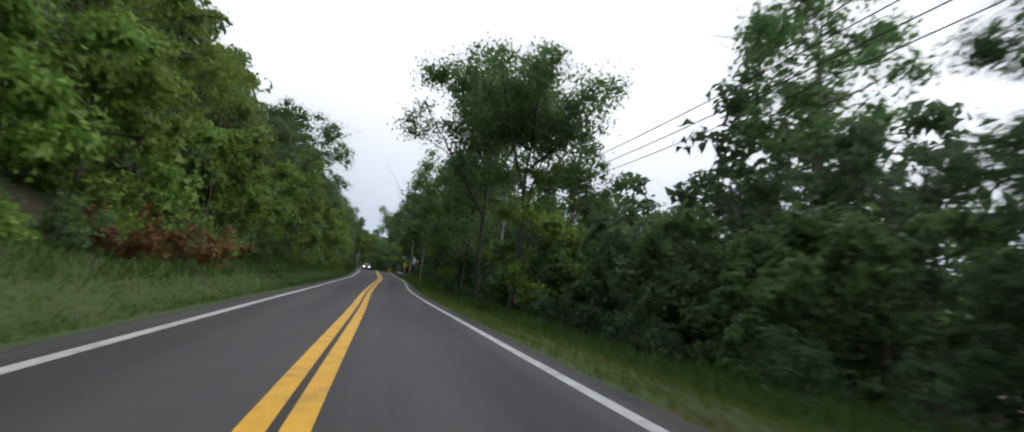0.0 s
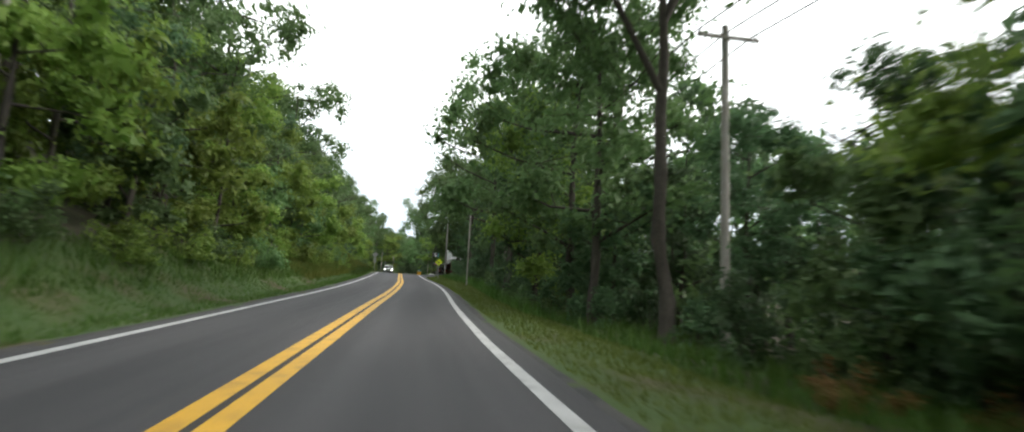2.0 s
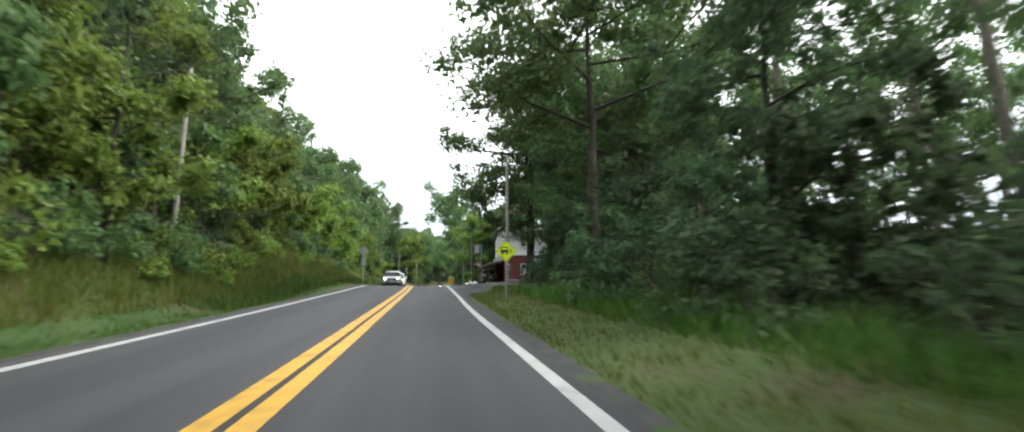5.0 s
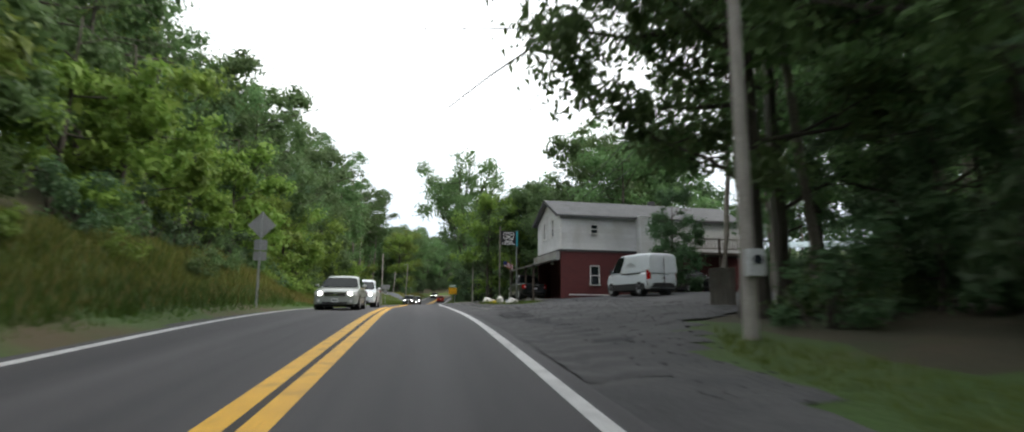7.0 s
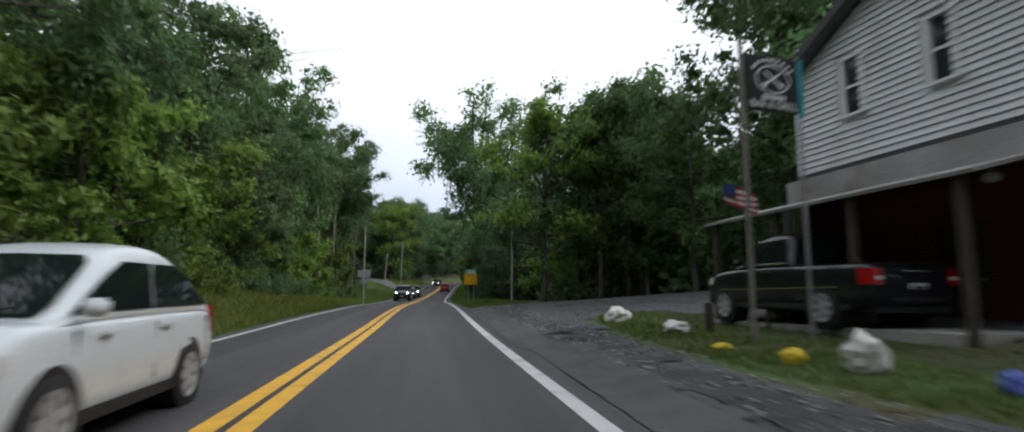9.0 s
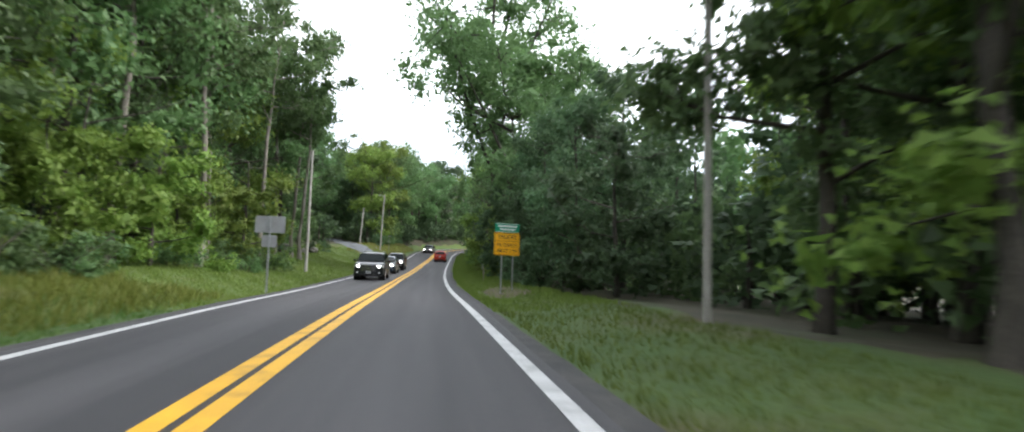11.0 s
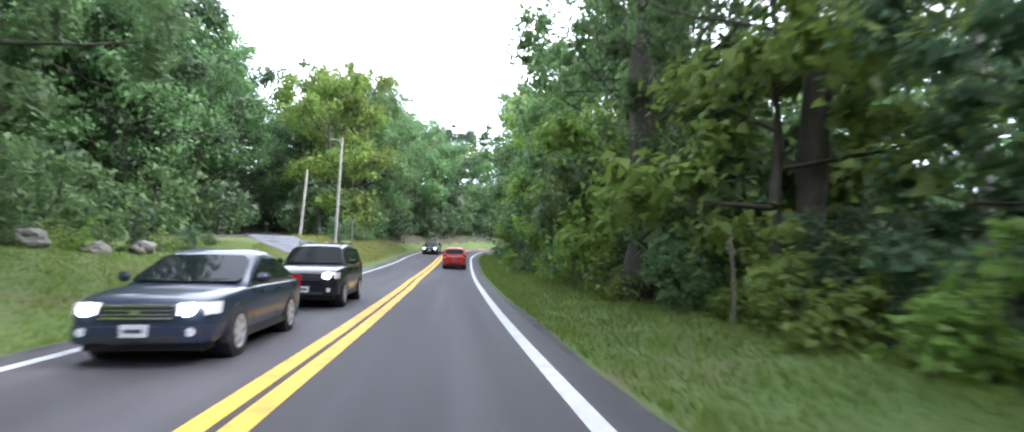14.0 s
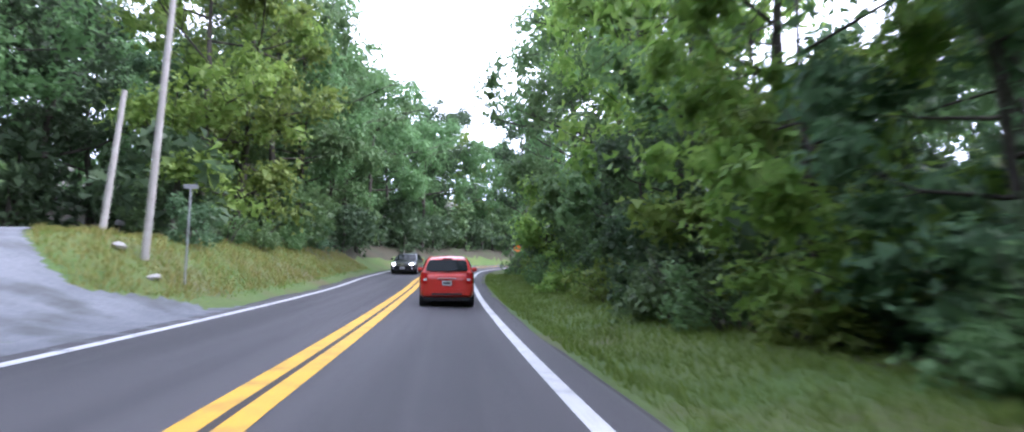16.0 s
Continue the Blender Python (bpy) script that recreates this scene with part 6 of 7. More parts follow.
# brick storey, with its windows in the south wall
wall_box("brick_wall", 0, TL, 0, 0.2, -0.5, ZB, BRICK, [(2.25, 2.85, 1.15, 2.45)])
wall_box("brick_wall", 1.0, 1.2, 0.2, TW - 0.2, -0.5, ZB, BRICK, [(2.2, 3.15, 0.0, 2.1)], "y")
wall_box("brick_wall", 0, TL, TW - 0.2, TW, -0.5, ZB, BRICK)
wall_box("brick_wall", TL - 0.2, TL, 0.2, TW - 0.2, -0.5, ZB, BRICK, (), "y")
window(2.55, 0.02, 1.15, 0.6, 1.3, "s")
bm = bmesh.new()
box(bm, 1.04, 1.12, 2.22, 3.13, 0.0, 2.08)
door = part("porch_door", bm, DARK_WOOD, tavern)
bm = bmesh.new()
rod(bm, (0.98, 2.32, 1.0), (1.05, 2.32, 1.0), 0.03)
part("door_knob", bm, STEEL, door)
# upper storey behind the siding
wall_box("upper_wall", 0, TL, 0.02, 0.2, ZB, ZE, SIDING, [(2.3, 2.8, 4.85, 5.45)])
wall_box("upper_wall", 0.02, 0.2, 0.2, TW - 0.2, ZB, ZE, SIDING, [(1.55, 2.05, 4.72, 6.0), (3.75, 4.25, 4.72, 6.0)], "y")
wall_box("upper_wall", 0, TL, TW - 0.2, TW - 0.02, ZB, ZE, SIDING)
wall_box("upper_wall", TL - 0.2, TL - 0.02, 0.2, TW - 0.2, ZB, ZE, SIDING, (), "y")
window(2.55, 0.0, 4.85, 0.5, 0.6, "s")
window(0.0, 1.8, 4.72, 0.5, 1.28, "w")
window(0.0, 4.0, 4.72, 0.5, 1.28, "w")
for gx in (0.03, TL - 0.15):
    bm = bmesh.new()
    vs = [bm.verts.new((gx + d, y, z)) for d in (0, 0.12) for y, z in ((0.05, ZE), (TW - 0.05, ZE), (TW / 2, ZR - 0.05))]
    for q in ((0, 1, 2), (5, 4, 3), (0, 3, 4, 1), (1, 4, 5, 2), (2, 5, 3, 0)):
        bm.faces.new([vs[k] for k in q])
    part("gable_wall", bm, SIDING, tavern)
for name2, q in (("storey_band", (-0.06, TL + 0.05, -0.06, 0.02, ZB - 0.14, ZB + 0.02)), ("storey_band", (-0.06, 0.02, 0.03, TW, ZB - 0.14, ZB + 0.02)), ("corner_board", (-0.05, 0.06, -0.05, 0.06, ZB + 0.025, ZE)),
                 ("base_board", (0.6, TL * 0.42, -0.05, -0.004, 0.38, 0.46))):
    bm = bmesh.new()
    box(bm, *q)
    part(name2, bm, SOFFIT if name2 == "storey_band" else TRIM, tavern)
# roof
bm = bmesh.new()
o, e = 0.35, 0.30
for s in (0, 1):
    y_e = -e if s == 0 else TW + e
    ze = ZE - e * (ZR - ZE) / (TW / 2)
    top = [(-o, y_e, ze), (TL + o, y_e, ze), (TL + o, TW / 2, ZR), (-o, TW / 2, ZR)]
    a = [bm.verts.new((x, y, z + 0.14)) for x, y, z in top]
    b = [bm.verts.new((x, y, z)) for x, y, z in top]
    bm.faces.new(a)
    bm.faces.new(b[::-1])
    for k in range(4):
        bm.faces.new((a[k], b[k], b[(k + 1) % 4], a[(k + 1) % 4]))
bmesh.ops.recalc_face_normals(bm, faces=bm.faces[:])
roof = part("roof", bm, SHINGLE, tavern, "grey shingle roof")
bm = bmesh.new()
box(bm, 8.6, 9.1, TW / 2 + 0.3, TW / 2 + 0.8, ZR - 0.4, ZR + 0.55)
part("chimney", bm, SOFFIT, roof, "dark sooty chimney", bevel=0.02)
# barge boards on the gable
bm = bmesh.new()
for s in (-1, 1):
    a = Vector((-o - 0.02, TW / 2 + s * (TW / 2 + e), ZE - e * (ZR - ZE) / (TW / 2) + 0.05))
    c = Vector((-o - 0.02, TW / 2, ZR + 0.05))
    d = c - a
    box(bm, -0.02, 0.02, 0, d.length, -0.11, 0.10, Matrix.Translation(a) @ Matrix.Rotation(math.atan2(d.z, d.y), 4, "X"))
part("barge_board", bm, SOFFIT, tavern)
# siding boards, one by one
for facing, length, z0, z1, cuts in (("s", TL, ZB + 0.03, ZE - 0.02, [(2.55, 0.32, 4.79, 5.53)]), ("w", TW, ZB + 0.03, ZR - 0.1, [(1.8, 0.32, 4.66, 6.08), (4.0, 0.32, 4.66, 6.08)])):
    z = z0
    while z < z1:
        a, c = 0.06, length - 0.06
        if z > ZE - 0.05:
            t = (z + 0.15 - ZE) / (ZR - ZE)
            a, c = TW / 2 * t + 0.05, length - TW / 2 * t - 0.05
        spans = [(a, c)]
        for mid, half, b0, b1 in cuts:
            if z + 0.146 > b0 and z < b1:
                spans = [s2 for s1 in spans for s2 in ((s1[0], min(s1[1], mid - half)), (max(s1[0], mid + half), s1[1])) if s2[1] - s2[0] > 0.05]
        for a1, c1 in spans:
            bm = bmesh.new()
            tilt = 0.034
            pts = [(a1, -0.002, z + 0.146), (c1, -0.002, z + 0.146), (c1, -0.008 - tilt, z), (a1, -0.008 - tilt, z)]
            back = [(x, 0.012, zz) for x, y, zz in pts]
            v1, v2 = [bm.verts.new(p) for p in pts], [bm.verts.new(p) for p in back]
            bm.faces.new(v1)
            bm.faces.new(v2[::-1])
            for k in range(4):
                bm.faces.new((v1[k], v2[k], v2[(k + 1) % 4], v1[(k + 1) % 4]))
            bmesh.ops.recalc_face_normals(bm, faces=bm.faces[:])
            if facing == "w":
                bmesh.ops.transform(bm, matrix=Matrix.Translation((0, length, 0)) @ Matrix.Rotation(radians(-90), 4, "Z"), verts=bm.verts[:])
            part("siding_board", bm, SIDING, tavern)
        z += 0.15
# boxed-in chimney breast with its own boards
bm = bmesh.new()
box(bm, 5.85, 6.85, -0.75, -0.002, 1.45, ZE + 0.05)
breast = part("chimney_breast", bm, SIDING, tavern)
z = 2.3
while z < ZE:
    bm = bmesh.new()
    box(bm, 5.82, 6.88, -0.79, -0.752, z, z + 0.128)
    box(bm, 5.81, 5.848, -0.75, -0.03, z, z + 0.128)
    part("siding_board", bm, SIDING, breast)
    z += 0.15
# porch on the road side: boxed eave, tin roof, posts
bm = bmesh.new()
box(bm, -0.35, -0.07, 0.0, TW, ZB - 0.75, ZB - 0.16)
part("porch_fascia", bm, TIN, tavern, "boxed porch eave")
slab("porch_roof", [(-0.3, -0.3, ZB - 0.72), (-0.3, TW + 0.9, ZB - 0.72), (-2.15, TW + 0.9, ZB - 1.18), (-2.15, -0.3, ZB - 1.18)], 0.05, TIN, tavern, "sloping tin porch roof")
for y in (0.1, 2.2, 4.3, TW + 0.6):
    bm = bmesh.new()
    box(bm, -2.05, -1.93, y - 0.06, y + 0.06, -0.3, ZB - 1.17)
    part("porch_post", bm, DARK_WOOD, tavern)
bm = bmesh.new()
box(bm, -2.2, 1.0, 0.2, TW + 0.8, -0.4, 0.12)
part("porch_floor", bm, CONCRETE, tavern)
# balcony on the south side further back
bm = bmesh.new()
box(bm, 8.6, TL, -1.9, -0.01, ZB - 0.25, ZB - 0.1)
balcony = part("balcony_deck", bm, DARK_WOOD, tavern)
for x in (8.7, 11.5, TL - 0.1):
    bm = bmesh.new()
    box(bm, x - 0.06, x + 0.06, -1.9, -1.78, -0.5, ZB + 0.95)
    part("balcony_post", bm, DARK_WOOD, tavern)
for z in (ZB + 0.15, ZB + 0.85):
    bm = bmesh.new()
    box(bm, 8.76, TL - 0.16, -1.87, -1.81, z, z + 0.07)
    part("balcony_rail", bm, GREY_WOOD, tavern)
x = 8.95
while x < TL - 0.2:
    bm = bmesh.new()
    box(bm, x - 0.02, x + 0.02, -1.86, -1.82, ZB + 0.22, ZB + 0.85)
    part("baluster", bm, GREY_WOOD, tavern)
    x += 0.2
wl_b = thing("wall_lamp", "white round wall lamp on the porch corner", "lamp", at=pose(TX, TY, T0, 0, 0, TR))
bm = bmesh.new()
bmesh.ops.create_uvsphere(bm, u_segments=14, v_segments=8, radius=0.13, matrix=Matrix.Translation((-0.35, 0.9, 2.65)) @ Matrix.Diagonal((1, 1, 0.7, 1)))
part("shade", bm, SIGN_WHITE, wl_b, smooth=True)
bm = bmesh.new()
rod(bm, (-0.35, 0.9, 2.72), (-0.35, 0.9, 2.88), 0.02)
part("bracket", bm, STEEL, wl_b)


# ---- signs ----
def lettering(text, size, mat, parent, m, name="lettering", depth=0.004):
    cu = bpy.data.curves.new(name, "FONT")
    cu.body, cu.size, cu.align_x, cu.align_y, cu.extrude = text, size, "CENTER", "CENTER", depth
    tmp = bpy.data.objects.new(name, cu)
    me = bpy.data.meshes.new_from_object(tmp)
    bpy.data.objects.remove(tmp)
    bpy.data.curves.remove(cu)
    co = np.array([v.co[:] for v in me.vertices])
    group = np.arange(len(co))
    for e in me.edges:
        i, j = sorted((group[e.vertices[0]], group[e.vertices[1]]))
        if i != j:
            group[group == j] = i
    spans = sorted((co[group == g, 0].min(), co[group == g, 0].max(), g) for g in np.unique(group))
    letters = []
    for x0, x1, g in spans:
        if letters and x0 < letters[-1][0] - 1e-4:
            letters[-1][0] = max(letters[-1][0], x1)
            letters[-1][1].add(g)
        else:
            letters.append([x1, {g}])
    for x1, members in letters:
        keep = [k for k in range(len(co)) if group[k] in members]
        index = {k: n for n, k in enumerate(keep)}
        faces = [[index[v] for v in p.vertices] for p in me.polygons if p.vertices[0] in index]
        ob = new("letter", mesh_of("letter", co[keep], faces, mat))
        ob.parent = parent
        ob.matrix_basis = m
    bpy.data.meshes.remove(me)


def panel(bm, w, h, z, r=0.05, t=0.008, y=0.0):
    """A sign plate standing in x-z, with rounded corners, its face towards -y."""
    pts = []
    for cx, cz, a0 in ((w / 2 - r, h / 2 - r, 0), (-w / 2 + r, h / 2 - r, 90), (-w / 2 + r, -h / 2 + r, 180), (w / 2 - r, -h / 2 + r, 270)):
        for k in range(5):
            a = radians(a0 + 22.5 * k)
            pts.append((cx + r * math.cos(a), cz + r * math.sin(a) + z))
    a = [bm.verts.new((x, y - t, zz)) for x, zz in pts]
    b = [bm.verts.new((x, y, zz)) for x, zz in pts]
    bm.faces.new(a)
    bm.faces.new(b[::-1])
    for k in range(len(pts)):
        bm.faces.new((a[k], b[k], b[(k + 1) % len(pts)], a[(k + 1) % len(pts)]))
    bmesh.ops.recalc_face_normals(bm, faces=bm.faces[:])


FACE = Matrix.Rotation(radians(90), 4, "X")


def sign_bar(parent, x, z, w, h, mat, y=-0.014, name="lettering_bar"):
    bm = bmesh.new()
    box(bm, x - w / 2, x + w / 2, y - 0.003, y + 0.003, z - h / 2, z + h / 2)
    return part(name, bm, mat, parent)


def stake(bm, x, y, z0, z1, w=0.06):
    """A U-channel steel post."""
    box(bm, x - w / 2, x + w / 2, y, y + 0.008, z0, z1)
    for s in (-1, 1):
        box(bm, x + s * w / 2 - 0.004, x + s * w / 2 + 0.004, y, y + 0.035, z0, z1)


# the truck sign
gz = 4.95 - 2.02
ts = thing("truck_sign", "yellow truck grade sign with green plate on steel posts", "road sign", at=pose(2.66, 122.15, gz, 0, 0, 22))
for x in (-0.24, 0.34):
    bm = bmesh.new()
    stake(bm, x, 0.01, -0.6, 2.85, 0.07)
    part("post", bm, STEEL, ts)
bm = bmesh.new()
panel(bm, 1.53, 1.18, 2.02)
yp = part("yellow_plate", bm, SIGN_YELLOW, ts, "yellow plate with black border")
bm = bmesh.new()
panel(bm, 1.46, 0.46, 2.02 + 0.59 + 0.245)
gp = part("green_plate", bm, SIGN_GREEN, ts, "green plate with pale bars")
for z in (2.02 + 0.555, 2.02 - 0.555, 2.02 + 0.15):
    sign_bar(yp, 0, z, 1.44, 0.022, INK, -0.011, "border_line")
for s in (-1, 1):
    sign_bar(yp, s * 0.72, 2.02, 0.022, 1.09, INK, -0.0112, "border_line")
for text, z, size in (("TRUCKS", 2.37, 0.30), ("9% GRADE", 1.96, 0.255), ("NEXT 1 MI", 1.66, 0.255)):
    lettering(text, size, INK, yp, Matrix.Translation((0, -0.012, z)) @ FACE)
for z, w, h in ((2.945, 1.15, 0.09), (2.775, 0.95, 0.09)):
    n = 9
    for k in range(n):
        sign_bar(gp, -w / 2 + w * (k + 0.5) / n, z, w / n * 0.66, h, SIGN_WHITE)
for s in (-1, 1):
    sign_bar(gp, 0, 2.855 + s * 0.205, 1.38, 0.016, SIGN_WHITE, -0.011, "border_line")
for plate in (yp, gp):
    plate.matrix_basis = Matrix.Translation((0, 0, 2.02)) @ Matrix.Diagonal((0.87, 1, 0.87, 1)) @ Matrix.Translation((0, 0, -2.02))

# the diamond warning sign
gz = ground_at(3.75, 21.5)
ds = thing("warning_sign", "lime yellow diamond warning sign on a steel post", "road sign", at=pose(3.75, 21.5, gz, 0, 0, 4))
bm = bmesh.new()
stake(bm, 0, 0.0, -0.4, 2.75, 0.07)
part("post", bm, STEEL, ds)
cz = 2.28 - gz
M = Matrix.Translation((0, -0.004, cz)) @ Matrix.Rotation(radians(45), 4, "Y")
bm = bmesh.new()
panel(bm, 0.76, 0.76, 0.0)
bmesh.ops.transform(bm, matrix=M, verts=bm.verts[:])
plate = part("diamond_plate", bm, SIGN_LIME, ds)
for k in range(4):
    bm = bmesh.new()
    box(bm, -0.34, 0.34, -0.0125, -0.009, 0.335, 0.349, Matrix.Translation((0, -0.004, cz)) @ Matrix.Rotation(radians(45 + 90 * k), 4, "Y"))
    part("border_line", bm, INK, plate)
for q in ((-0.27, 0.10, -0.06, 0.20), (-0.22, -0.12, -0.16, -0.06), (0.0, 0.08, -0.16, -0.06), (0.17, 0.215, -0.10, 0.10), (0.26, 0.30, -0.08, 0.08)):
    bm = bmesh.new()
    box(bm, q[0], q[1], -0.017, -0.011, cz + q[2], cz + q[3])
    part("symbol", bm, INK, plate)
bm = bmesh.new()
box(bm, -0.23, 0.06, -0.019, -0.0175, cz + 0.06, cz + 0.15)
part("symbol_window", bm, SIGN_LIME, plate)


def back_sign(x, y, top, shape, label, plates):
    """Road signs that face the other way: bare backs on a post."""
    g = ground_at(x, y)
    root = thing("road_sign", label, "road sign", at=pose(x, y, g, 0, 0, 0))
    bm = bmesh.new()
    stake(bm, 0, -0.045, -0.4, top - g, 0.07)
    part("post", bm, STEEL, root)
    for kind, w, h, z in plates:
        bm = bmesh.new()
        panel(bm, w, h, 0.0, y=0.002)
        bmesh.ops.transform(bm, matrix=Matrix.Translation((0, 0, z - g)) @ (Matrix.Rotation(radians(45), 4, "Y") if kind == "diamond" else Matrix.Identity(4)), verts=bm.verts[:])
        part("sign_plate", bm, SIGN_BACK, root)
    return root


back_sign(-6.97, 53.1, 5.55, "", "grey backs of a diamond road sign and two plates below", (("diamond", 0.76, 0.76, 5.0), ("plate", 0.5, 0.42, 4.22), ("plate", 0.5, 0.35, 3.78)))
back_sign(-7.4, 121.5, 5.75, "", "grey back of a wide road sign on the grass verge", (("plate", 1.2, 0.7, 5.4), ("plate", 0.6, 0.5, 4.7)))
gz = ground_at(9.9, 223.0)
osn = thing("warning_sign", "small orange diamond sign at the bend", "road sign", at=pose(10.0, 222.5, gz, 0, 0, 0))
bm = bmesh.new()
stake(bm, 0, 0.0, -0.4, 2.3)
part("post", bm, STEEL, osn)
bm = bmesh.new()
panel(bm, 0.6, 0.6, 0.0)
bmesh.ops.transform(bm, matrix=Matrix.Translation((0, -0.004, 1.9)) @ Matrix.Rotation(radians(45), 4, "Y"), verts=bm.verts[:])
part("diamond_plate", bm, SIGN_ORANGE, osn)

# the tavern's sign board
gz = ground_at(4.6, 72.7)
bs = thing("tavern_sign", "black tavern sign board with white lettering between two posts", "sign", at=pose(5.25, 72.9, gz, 0, 0, 12))
sign_scale = Matrix.Translation((0, 0, 7.66 - gz - 0.5)) @ Matrix.Diagonal((1.04, 1, 1.04, 1)) @ Matrix.Translation((0, 0, -7.66 + gz + 0.5))
for x, top, r in ((-0.68, 5.6, 0.05), (0.62, 5.35, 0.035)):
    bm = bmesh.new()
    rod(bm, (x, 0.02, -0.4), (x, 0.02, top), r)
    part("post", bm, GREY_WOOD if x < 0 else STEEL, bs)
bm = bmesh.new()
box(bm, -0.62, 0.55, -0.05, 0.0, 7.66 - gz - 1.02, 7.66 - gz)
board = part("board", bm, SIGN_BLACK, bs, bevel=0.01)
board.matrix_basis = sign_scale
cz = 7.66 - gz - 0.44
bm = bmesh.new()
ring = [[(math.cos(a) * rx - 0.03, yy, math.sin(a) * rz + cz) for rx, rz, yy in ((0.355, 0.24, -0.053), (0.38, 0.265, -0.053), (0.38, 0.265, -0.06), (0.355, 0.24, -0.06))] for a in [2 * math.pi * k / 32 for k in range(32)]]
vs = [[bm.verts.new(p) for p in q] for q in ring]
for k in range(32):
    for j in range(4):
        bm.faces.new((vs[k][j], vs[k][(j + 1) % 4], vs[(k + 1) % 32][(j + 1) % 4], vs[(k + 1) % 32][j]))
part("oval", bm, SIGN_WHITE, board)
for s in (-1, 1):
    bm = bmesh.new()
    box(bm, -0.22, 0.22, -0.06, -0.053, -0.018, 0.018, Matrix.Translation((-0.03, 0, cz + 0.01)) @ Matrix.Rotation(radians(35 * s), 4, "Y"))
    box(bm, s * 0.15, s * 0.21, -0.06, -0.053, -0.10, 0.0, Matrix.Translation((-0.03, 0, cz - 0.06)))
    part("emblem", bm, SIGN_WHITE, board)
for k in range(9):
    a = radians(150 - 15 * k)
    bm = bmesh.new()
    box(bm, -0.026, 0.026, -0.06, -0.053, -0.032, 0.032, Matrix.Translation((-0.03 + 0.47 * math.cos(a), 0, cz + 0.33 * math.sin(a) + 0.03)) @ Matrix.Rotation(a - radians(90), 4, "Y").inverted())
    part("lettering_bar", bm, SIGN_WHITE, board)
for k in range(6):
    sign_bar(board, -0.24 + 0.085 * k, cz - 0.335, 0.06, 0.085, SIGN_WHITE, -0.056)
lettering("BAR & GRILL", 0.185, SIGN_WHITE, board, Matrix.Translation((-0.03, -0.055, cz - 0.48)) @ FACE)
bm = bmesh.new()
box(bm, 0.565, 0.70, -0.03, -0.015, 7.66 - gz - 1.1, 7.66 - gz + 0.03)
part("banner", bm, TEAL, bs, "narrow teal banner")

# flag on a slanting staff
fl = thing("flag", "small striped flag on a slanting staff by the porch", "flag", at=pose(5.6, 74.6, ground_at(5.6, 74.6), 0, 0, 0))
bm = bmesh.new()
rod(bm, (0, 0, -0.3), (0, 0, 3.4), 0.03)
rod(bm, (0, 0, 2.2), (-0.55, 0, 3.1), 0.012)
part("staff", bm, GREY_WOOD, fl)
for k in range(7):
    bm = bmesh.new()
    n = 8
    top, bot = [], []
    for j in range(n + 1):
        x = -0.55 + 0.75 * j / n
        y = 0.05 * math.sin(j * 1.1)
        z = 3.1 - 0.28 * j / n
        top.append((x, y, z - 0.06 * k))
        bot.append((x, y + 0.004, z - 0.06 * (k + 1)))
    a, b = [bm.verts.new(p) for p in top], [bm.verts.new(p) for p in bot]
    for j in range(n):
        if not (k < 4 and j < 3):
            bm.faces.new((a[j], a[j + 1], b[j + 1], b[j]))
    for v in [v for v in bm.verts if not v.link_faces]:
        bm.verts.remove(v)
    part("stripe", bm, FLAG_RED if k % 2 == 0 else SIGN_WHITE, fl)
bm = bmesh.new()
box(bm, -0.55, -0.28, -0.02, 0.035, 2.80, 3.05)
part("canton", bm, FLAG_BLUE, fl)


# ---- rocks ----
def rock(name, x, y, rx, ry, rz, mat, label, seed, sink=0.25, group=""):
    g = np.random.default_rng(seed)
    bm = bmesh.new()
    bmesh.ops.create_icosphere(bm, subdivisions=3, radius=1.0)
    off = Vector(g.uniform(-50, 50, 3))
    for v in bm.verts:
        d = 1 + 0.42 * noise.noise(v.co * 1.3 + off) + 0.16 * noise.noise(v.co * 3.7 + off)
        v.co = Vector((v.co.x * rx * d, v.co.y * ry * d, v.co.z * rz * d))
    me = bpy.data.meshes.new(name)
    bm.to_mesh(me)
    bm.free()
    me.materials.append(mat)
    ob = tagged(new(name, me), label, "rock", group)
    ob.matrix_basis = pose(x, y, ground_at(x, y) + rz * (1 - sink) - 0.05, 0, 0, float(g.uniform(0, 360)))


RG = "painted rocks by the car park"
for k, (x, y, rx, rz, mat, col) in enumerate(((4.3, 79.8, 0.38, 0.26, WHITE_ROCK, "white"), (4.3, 75.6, 0.33, 0.18, WHITE_ROCK, "white"), (3.95, 72.7, 0.20, 0.08, YELLOW_ROCK, "yellow"), (4.0, 70.7, 0.18, 0.15, YELLOW_ROCK, "yellow"),
                                               (4.3, 69.7, 0.27, 0.29, WHITE_ROCK, "white"), (4.65, 65.9, 0.42, 0.21, WHITE_ROCK, "white"))):
    rock("boulder", x, y, rx, rx * 0.8, rz, mat, f"{col} painted rock at the edge of the car park", k + 3, group=RG)
rock("pail", 4.7, 68.0, 0.22, 0.18, 0.14, BLUE_TARP, "crumpled blue plastic sheet in the grass", 40)
